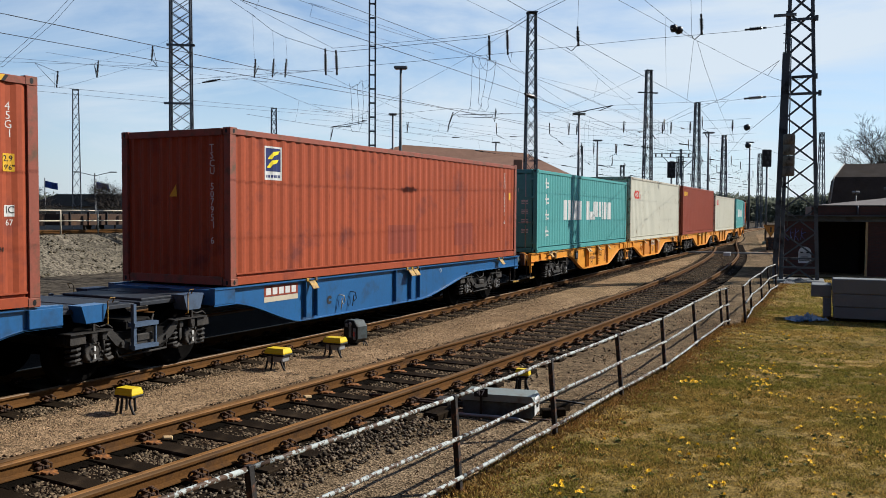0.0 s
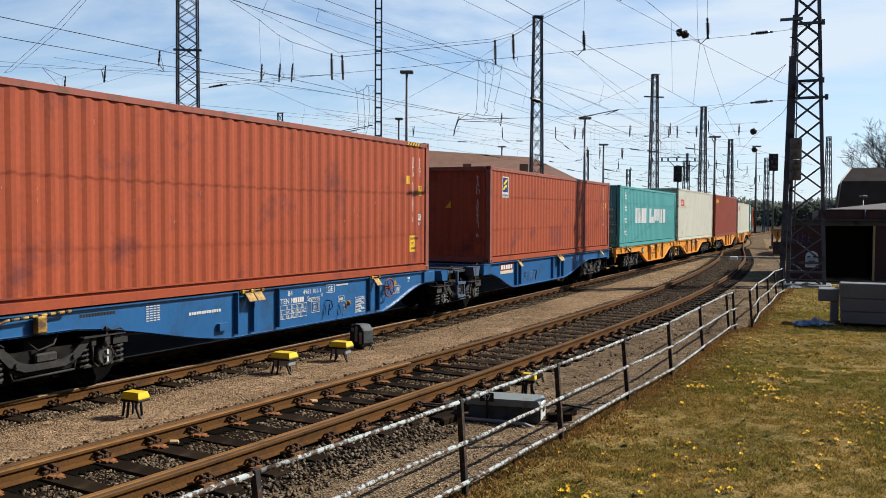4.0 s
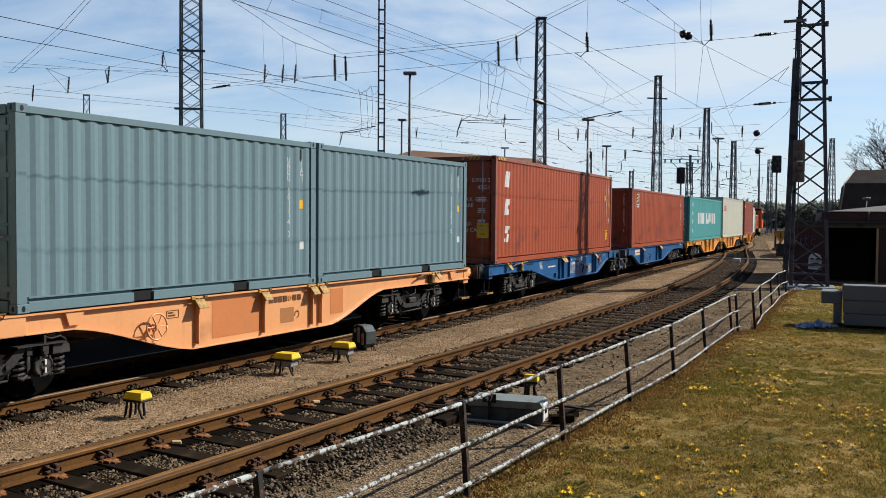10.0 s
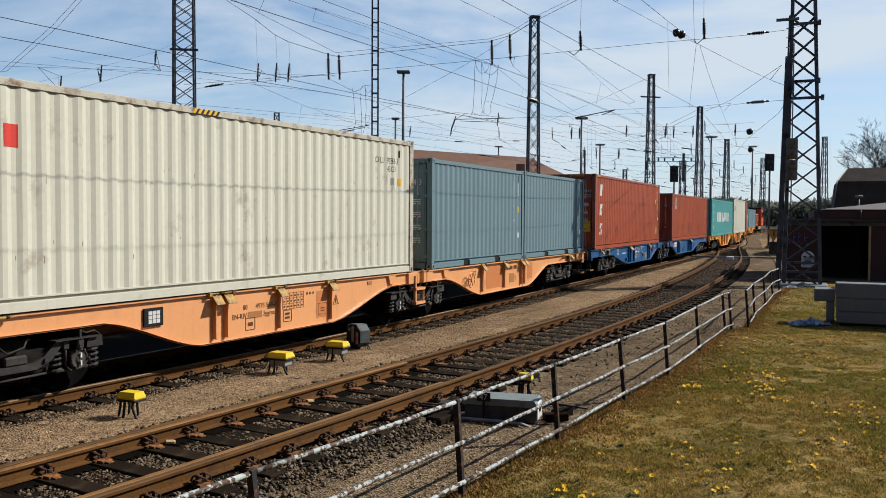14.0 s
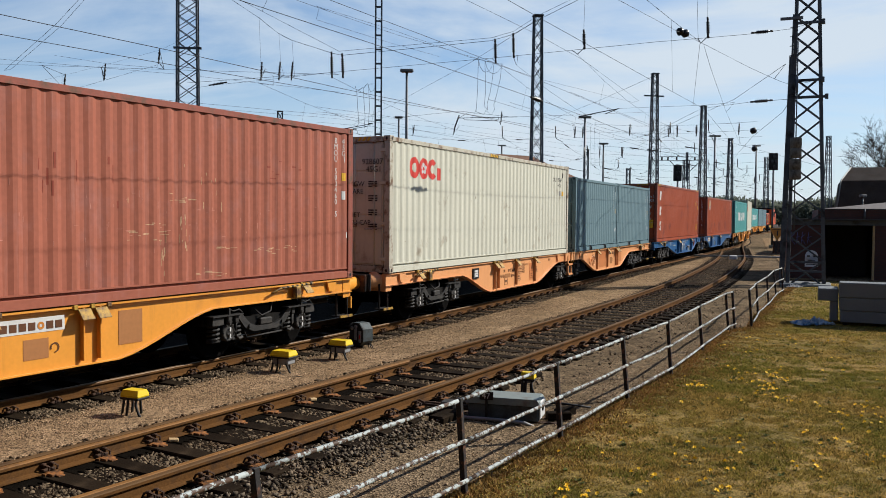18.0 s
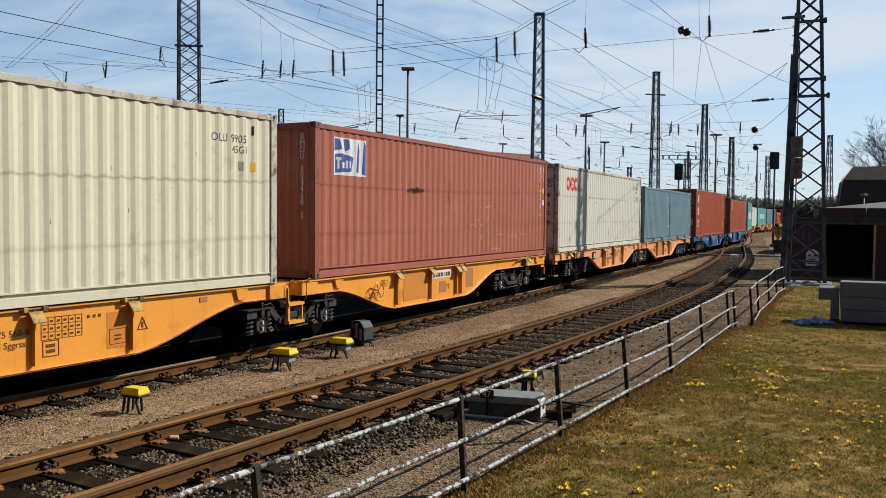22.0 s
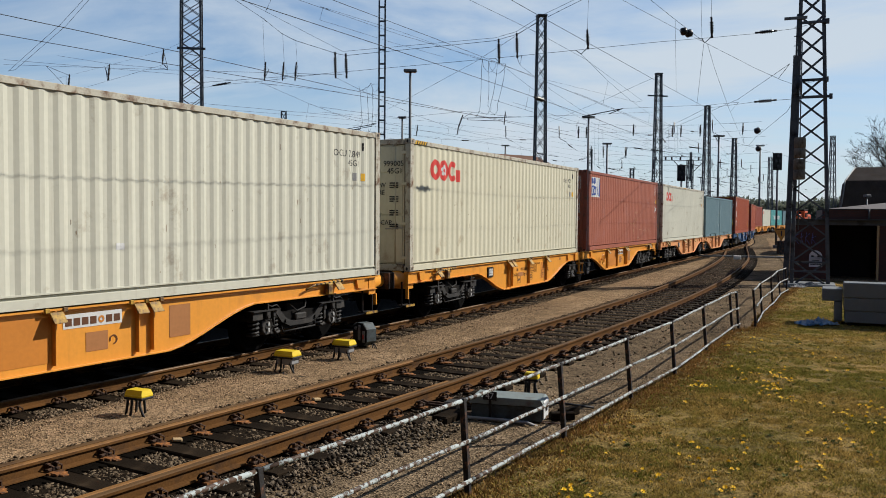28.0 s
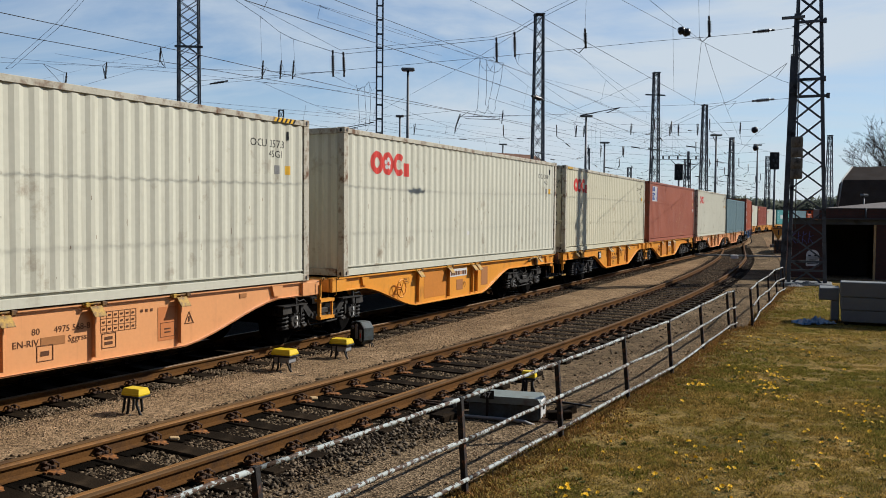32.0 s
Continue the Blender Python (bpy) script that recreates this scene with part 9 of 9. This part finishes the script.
wire("thin dark contact wire above the tracks", [(10.50, 35.26, 9.38), (12.97, 42.27, 9.58), (19.60, 60.29, 9.73), (30.90, 90.31, 10.05)], 0.0101)
wire("thin dark contact wire above the tracks", [(10.34, 35.26, 9.38), (14.98, 52.26, 9.07)], 0.0094)
wire("thin vertical dropper wire", [(8.66, 33.28, 9.92), (15.86, 60.33, 11.07)], 0.0078)
wire("thin vertical dropper wire", [(9.92, 34.32, 11.20), (10.27, 35.27, 9.63)], 0.0078)
wire("thin dark contact wire above the tracks", [(0.38, 45.42, 13.97), (5.56, 52.40, 13.33), (9.57, 60.41, 13.30), (18.02, 80.42, 13.16)], 0.0125)
wire("thin dark contact wire above the tracks", [(-8.04, 40.38, 12.70), (-2.72, 48.37, 12.43), (2.29, 55.37, 12.35), (7.40, 65.39, 12.66), (17.49, 80.41, 13.00)], 0.0109)
wire("thin dark contact wire above the tracks", [(-6.53, 44.39, 13.00), (-2.83, 50.39, 13.04), (1.60, 56.38, 12.67)], 0.0101)
wire("thin dark contact wire above the tracks", [(-6.53, 44.37, 12.31), (-3.16, 50.37, 12.36), (-0.23, 56.38, 12.66)], 0.0094)
wire("twin cross wires of the yard", [(-20.05, 40.25, 9.01), (-15.05, 34.27, 9.76), (-12.31, 30.28, 10.00)], 0.0094)
wire("twin cross wires of the yard", [(-20.36, 40.25, 8.96), (-15.27, 34.27, 9.81), (-12.50, 30.28, 10.00)], 0.0094)
wire("thin dark contact wire above the tracks", [(-30.85, 60.34, 11.34), (-20.87, 70.35, 11.43), (-10.32, 85.38, 12.13)], 0.014)
wire("thin dark contact wire above the tracks", [(-31.88, 62.34, 11.19), (-21.46, 72.35, 11.31), (-12.54, 85.38, 12.01)], 0.0125)
wire("thin dark contact wire above the tracks", [(-28.29, 55.37, 12.14), (-25.28, 58.37, 12.32), (-18.50, 62.38, 12.34), (-8.75, 72.39, 12.62)], 0.0109)
wire("straight cross wire of the head span", [(-20.35, 45.31, 10.59), (-17.94, 46.30, 10.34), (-14.43, 44.28, 9.78)], 0.0078)
wire("straight cross wire of the head span", [(-12.12, 42.23, 8.50), (-11.02, 42.24, 8.67), (-8.53, 40.23, 8.57), (-5.00, 39.24, 8.82)], 0.0086)
insulator((-11.37, 42.24, 8.64), (-10.61, 42.24, 8.78), 0.072)
wire("straight cross wire of the head span", [(-21.22, 48.26, 9.16), (-19.55, 47.26, 9.28), (-14.57, 44.28, 9.96)], 0.0078)
wire("straight cross wire of the head span", [(-8.86, 60.29, 9.88), (-3.47, 62.28, 9.40), (1.11, 58.27, 9.40), (4.38, 56.25, 8.81), (9.05, 58.27, 9.22), (15.95, 66.51, 10.45)], 0.0109)
wire("dark insulated rod of a section break", [(0.99, 57.25, 8.83), (4.49, 57.26, 8.93)], 0.0273)
wire("dark insulated rod of a section break", [(1.36, 57.25, 8.72), (3.60, 57.25, 8.66)], 0.0234)
wire("dark insulated rod of a section break", [(9.36, 60.27, 9.34), (12.14, 60.29, 9.91)], 0.039)
wire("dark insulated rod of a section break", [(18.11, 60.30, 9.99), (17.09, 48.25, 8.83), (13.82, 34.58, 7.13)], 0.011)
insulator((16.38, 46.24, 8.56), (17.43, 46.24, 8.66), 0.104)
insulator((12.38, 34.97, 9.81), (13.13, 34.98, 9.89), 0.080)
insulator((0.99, 57.26, 8.98), (0.77, 57.24, 8.30), 0.072)
insulator((3.82, 57.27, 9.22), (3.75, 57.24, 8.47), 0.064)
wire("straight cross wire of the head span", [(12.14, 60.29, 9.91), (15.18, 62.31, 10.30), (18.71, 62.31, 10.45), (20.19, 60.31, 10.40)], 0.0109)
wire("slack looping jumper wire", [(2.23, 56.38, 12.53), (2.19, 56.35, 11.80), (2.17, 56.31, 10.52), (2.10, 56.27, 9.31), (1.96, 56.26, 8.98)], 0.0148)
wire("slack looping jumper wire", [(2.63, 56.38, 12.42), (2.67, 56.34, 11.44), (2.68, 56.30, 10.34), (2.61, 56.28, 9.53), (2.76, 56.27, 9.35), (2.58, 56.26, 8.94)], 0.0148)
wire("slack looping jumper wire", [(3.22, 56.37, 12.35), (3.15, 56.34, 11.44), (2.97, 56.30, 10.34), (2.79, 56.28, 9.61), (2.83, 56.27, 9.31), (2.62, 56.26, 9.02)], 0.0148)
wire("slack looping jumper wire", [(3.73, 56.37, 12.25), (3.63, 56.34, 11.26), (3.41, 56.30, 10.27), (3.23, 56.28, 9.61), (3.27, 56.27, 9.28), (3.09, 56.26, 8.95)], 0.0148)
wire("slack looping jumper wire", [(2.23, 56.38, 12.53), (2.30, 56.36, 12.09), (2.49, 56.35, 11.80), (2.67, 56.35, 11.69), (2.89, 56.35, 11.77), (3.07, 56.36, 12.02), (3.14, 56.37, 12.39)], 0.0148)
wire("slack looping jumper wire", [(2.67, 56.37, 12.39), (2.74, 56.36, 12.02), (2.93, 56.35, 11.73), (3.18, 56.35, 11.59), (3.44, 56.35, 11.70), (3.66, 56.36, 11.95), (3.77, 56.37, 12.25)], 0.0148)
wire("slack looping jumper wire", [(-5.85, 57.32, 10.87), (-5.74, 57.31, 10.35), (-5.69, 57.28, 9.49), (-5.61, 57.24, 8.48), (-5.76, 57.23, 8.04), (-5.64, 57.22, 7.70)], 0.0148)
wire("slack looping jumper wire", [(-5.33, 57.32, 10.72), (-5.29, 57.30, 10.13), (-5.20, 57.26, 8.93), (-5.24, 57.23, 8.26), (-5.16, 57.21, 7.67)], 0.0148)
wire("slack looping jumper wire", [(-5.00, 57.33, 11.10), (-4.96, 57.31, 10.61), (-4.91, 57.28, 9.49), (-4.98, 57.24, 8.34), (-5.12, 57.22, 7.89)], 0.0148)
wire("slack looping jumper wire", [(-5.63, 57.31, 10.57), (-5.40, 57.32, 10.80), (-5.26, 57.32, 10.80), (-5.07, 57.33, 11.10), (-4.99, 57.32, 10.87), (-4.84, 57.31, 10.50), (-4.62, 57.32, 10.65), (-4.47, 57.33, 11.06)], 0.0148)
wire("dark insulated rod of a section break", [(-7.03, 57.22, 7.99), (-4.68, 57.24, 8.42)], 0.0312)
wire("dark insulated rod of a section break", [(-6.54, 57.22, 7.96), (-4.98, 57.23, 8.26)], 0.0234)
insulator((-6.91, 57.22, 7.88), (-7.06, 57.20, 7.21), 0.056)
wire("thin dark contact wire above the tracks", [(5.00, 46.39, 12.91), (3.86, 52.40, 13.08), (1.80, 60.40, 13.02), (-4.49, 80.40, 12.75), (-10.28, 95.39, 12.17)], 0.0125)
wire("thin dark contact wire above the tracks", [(16.15, 66.41, 13.23), (13.99, 78.40, 12.87), (10.85, 95.41, 12.63)], 0.0125)
wire("thin dark contact wire above the tracks", [(25.84, 86.42, 13.34), (25.73, 105.42, 12.77), (24.92, 125.43, 12.91)], 0.0156)
wire("thin dark contact wire above the tracks", [(13.83, 35.23, 8.63), (17.49, 52.27, 9.53), (19.36, 75.31, 10.05), (21.43, 95.32, 10.22)], 0.0125)
wire("thin dark contact wire above the tracks", [(13.72, 35.17, 6.68), (19.60, 55.21, 7.51), (30.32, 90.27, 8.70)], 0.0109)
wire("far cross wire of a head span", [(12.71, 95.41, 12.70), (21.41, 95.40, 12.39), (27.63, 95.40, 12.56), (31.02, 85.88, 11.92)], 0.013)
wire("far cross wire of a head span", [(14.88, 105.42, 12.83), (24.36, 105.41, 12.49), (31.09, 105.41, 12.67), (34.53, 94.89, 12.06)], 0.0135)
wire("far cross wire of a head span", [(17.95, 120.45, 13.39), (28.63, 120.43, 12.99), (36.17, 120.44, 13.20), (39.76, 108.41, 12.59)], 0.0144)
wire("far cross wire of a head span", [(20.48, 130.44, 13.13), (31.88, 130.43, 12.70), (39.87, 130.44, 12.92), (43.38, 117.41, 12.38)], 0.0149)
wire("far cross wire of a head span", [(23.16, 140.43, 12.68), (35.26, 140.42, 12.21), (43.68, 140.43, 12.45), (47.06, 126.40, 11.99)], 0.0154)
wire("far cross wire of a head span", [(26.00, 150.41, 11.85), (38.77, 150.39, 11.35), (47.60, 150.40, 11.61), (50.78, 135.38, 11.27)], 0.016)
wire("far cross wire of a head span", [(27.19, 150.38, 10.88), (39.75, 150.36, 10.38), (48.39, 150.37, 10.63), (51.14, 135.35, 10.39)], 0.016)
wire("far cross wire of a head span", [(30.27, 160.36, 10.20), (43.46, 160.34, 9.66), (52.46, 160.35, 9.94), (54.93, 144.34, 9.80)], 0.0165)
insulator((14.45, 95.39, 12.22), (14.40, 95.35, 11.10), 0.128)
insulator((15.32, 95.39, 12.22), (15.27, 95.35, 11.11), 0.128)
insulator((20.48, 95.40, 12.51), (20.43, 95.36, 11.39), 0.128)
insulator((24.77, 95.40, 12.41), (24.72, 95.36, 11.29), 0.128)
insulator((25.70, 95.40, 12.42), (25.65, 95.36, 11.30), 0.128)
insulator((27.82, 95.40, 12.50), (27.76, 95.36, 11.38), 0.128)
insulator((31.11, 91.39, 12.28), (31.06, 91.35, 11.21), 0.128)
insulator((21.67, 130.44, 12.96), (21.60, 130.39, 11.43), 0.128)
insulator((23.54, 130.44, 12.89), (23.47, 130.38, 11.36), 0.128)
insulator((26.94, 130.43, 12.83), (26.87, 130.38, 11.30), 0.128)
wire("thin vertical dropper wire", [(23.77, 95.41, 12.72), (23.86, 95.28, 8.99)], 0.0109)
wire("thin vertical dropper wire", [(24.27, 95.41, 12.66), (24.36, 95.28, 8.99)], 0.0109)
wire("thin vertical dropper wire", [(24.96, 95.40, 12.54), (25.04, 95.28, 9.00)], 0.0109)
wire("thin vertical dropper wire", [(25.27, 95.40, 12.54), (25.35, 95.28, 9.00)], 0.0109)
wire("thin vertical dropper wire", [(16.13, 95.39, 12.23), (16.22, 95.25, 8.01)], 0.0109)
wire("thin vertical dropper wire", [(16.57, 95.39, 12.05), (16.66, 95.25, 8.01)], 0.0109)
wire("thin vertical dropper wire", [(17.07, 95.38, 11.99), (17.16, 95.25, 8.01)], 0.0109)
wire("far contact wire across the yard", [(-10.33, 70.33, 10.72), (-1.34, 80.34, 11.10), (10.23, 95.36, 11.38), (38.69, 130.37, 11.04)], 0.0094)
wire("far contact wire across the yard", [(-12.10, 82.37, 11.67), (-1.53, 92.38, 11.86), (11.53, 107.39, 11.89), (42.87, 144.38, 11.13)], 0.0101)
wire("far contact wire across the yard", [(-13.87, 94.40, 12.47), (-1.73, 104.41, 12.49), (12.83, 119.41, 12.25), (47.04, 158.39, 11.05)], 0.0109)
wire("far contact wire across the yard", [(-15.63, 106.43, 13.14), (-1.92, 116.43, 12.97), (14.13, 131.42, 12.48), (51.22, 172.39, 10.80)], 0.0117)
wire("thin vertical dropper wire", [(-3.36, 60.27, 9.21), (-2.89, 60.27, 9.14)], 0.0156)
insulator((-3.12, 91.38, 11.87), (-3.24, 91.34, 10.85), 0.096)
insulator((1.12, 83.95, 11.18), (0.96, 83.92, 10.30), 0.088)
solid("wire_weight", lathe(bmesh.new(), [(0.03, -0.18), (0.152, -0.08), (0.152, 0.08), (0.03, 0.18)], 14, "x"), M["insulator"], "dark round strain insulator in the overhead wire", "insulator", "insulators", at=pose(9.52, 34.47, 9.66, 0, -20, 20))
solid("wire_weight", lathe(bmesh.new(), [(0.03, -0.33), (0.285, -0.15), (0.285, 0.15), (0.03, 0.33)], 14, "x"), M["insulator"], "dark round strain insulator in the overhead wire", "insulator", "insulators", at=pose(28.66, 80.32, 10.46, 0, -20, 20))
solid("wire_weight", lathe(bmesh.new(), [(0.03, -0.31), (0.266, -0.14), (0.266, 0.14), (0.03, 0.31)], 14, "x"), M["insulator"], "dark round strain insulator in the overhead wire", "insulator", "insulators", at=pose(30.57, 85.28, 9.19, 0, -20, 20))
wire("thin wire through a round strain insulator", [(25.84, 86.42, 10.6), (30.57, 85.28, 9.19), (36.1, 84.2, 7.6)], 0.012)
solid("wire_weight", lathe(bmesh.new(), [(0.03, -0.14), (0.15, -0.07), (0.15, 0.07), (0.03, 0.14)], 14, "x"), M["insulator"], "dark round strain insulator in the overhead wire", "insulator", "insulators", at=pose(9.29, 34.37, 9.71, 0, -20, 20))

def overhead_line(start, rise, rows, seed):
    """Carrying wire, contact wire and droppers along one track of the yard, held by hooked arms at the mast rows."""
    rnd = random.Random(seed)
    s0 = MAIN.near(start)
    a = MAIN.turn(s0)
    off = (start[0] - MAIN.at(s0).x) * math.cos(a) - (start[1] - MAIN.at(s0).y) * math.sin(a)
    t = thing("overhead_line", "thin dark carrying and contact wires with droppers above a yard track", "wire", "overhead lines")
    stops = [s0] + [s for s in rows if s > s0 + 12]
    top, low = [], []
    for i, (p, q) in enumerate(zip(stops, stops[1:])):
        zig = 0.3 if i % 2 else -0.3
        for k in range(8):
            f = k / 8
            z = start[2] + rise * (p + (q - p) * f - s0) - 4 * 1.15 * f * (1 - f)
            top.append(MAIN.at(p + (q - p) * f, off, z))
            low.append(MAIN.at(p + (q - p) * f, off + zig * (1 - 2 * f), start[2] - 1.55 + rise * (p + (q - p) * f - s0)))
    part("carrying_wire", tube(bmesh.new(), top, 0.0065, 4), M["wire"], t)
    part("contact_wire", tube(bmesh.new(), low, 0.0065, 4), M["wire"], t)
    for p, q in list(zip(top, low))[1::2]:
        if rnd.random() < 0.8:
            part("dropper", tube(bmesh.new(), [p, q], 0.0045, 3), M["wire"], t)
    for k in range(6, len(top) - 2, 3):
        if rnd.random() < 0.75:
            p, d = top[k], (top[k + 1] - top[k - 1]).normalized()
            part("strain_insulator", tube(bmesh.new(), [p - d * 0.55, p - d * 0.3, p + d * 0.3, p + d * 0.55], 0.036 + 0.0008 * k, 6), M["insulator"], t, "dark ribbed strain insulator")
    for s in stops[1:-1]:
        z = start[2] + rise * (s - s0)
        p = MAIN.at(s, off, z)
        size = 1 + 0.006 * s
        part("arm_insulator", tube(bmesh.new(), [p + Vector((0, 0, 0.62 * size)), p + Vector((0.02, 0, 0.1)), p], 0.036 * size, 6, 0.026 * size), M["insulator"], t, "dark ribbed insulator")
        sx = rnd.choice((-1, 1))
        part("hooked_arm", tube(bmesh.new(), [p, p + Vector((-0.10 * sx, 0, -0.18)), p + Vector((-0.45 * sx * size, 0, -0.30 * size))], 0.014 * size, 5), M["wire"], t)
        part("steady_arm", tube(bmesh.new(), [MAIN.at(s, off - 1.7, z - 1.25), MAIN.at(s, off, z - 1.55)], 0.011 * size, 5), M["wire"], t)
        part("insulator", tube(bmesh.new(), [MAIN.at(s, off - 1.75, z - 1.24), MAIN.at(s, off - 1.05, z - 1.36)], 0.036 * size, 6), M["insulator"], t, "dark ribbed insulator")


for k, hook in enumerate(((-8.53, 39.63, 8.40), (-4.98, 38.63, 8.50), (2.20, 37.25, 8.95), (3.05, 36.94, 8.80), (5.56, 36.25, 9.15))):
    overhead_line(hook, 0.004 - 0.002 * (k % 3), (27 + k, 49 + 2 * k, 74 + k, 98 + 3 * k, 126, 158, 196), 90 + k)

# the wire over the empty track: its shadow runs along the passing containers
wire("contact wire over the empty track", [MAIN.at(s, 3.2, 5.12) for s in range(-22, 42, 3)] + [SIDING.at(s, 0.0, 5.2) for s in range(50, 100, 6)], 0.0065)
wire("second thin wire over the empty track", [MAIN.at(s, 4.1, 5.18) for s in range(-22, 42, 3)] + [SIDING.at(s, 0.9, 5.3) for s in range(50, 80, 6)], 0.0048)
k0 = MAIN.near(SIDING.at(7.85)) + 1.0
insulator(MAIN.at(k0 - 0.3, 3.2, 5.12), MAIN.at(k0 + 0.3, 3.2, 5.12), 0.05, "dark section insulator in the contact wire")

build_train()
sleepers(track_siding, SIDING, -19.71, 66, 0.63, sl, 9.0, 42)
sleepers(track_main, MAIN, -14.0, 62, 0.63, sl_short, 0, 30)
throw_stones()
grow_grass()
dandelions()


def motions():
    """The train rolls away along the track; its wheels turn."""
    for ob, where in MOVERS:
        walk(ob, [(float(t), where(t)) for t in range(0, 33)])
    for w, ax in WHEELS:
        sign = -1 if w.parent.parent.get("turned") else 1
        walk(w, [(k * 0.2, Matrix.Translation((ax, 0, 0.462)) @ Matrix.Rotation(sign * (run(k * 0.2) / 0.462 + ax), 4, "Y")) for k in range(161)])


motions()
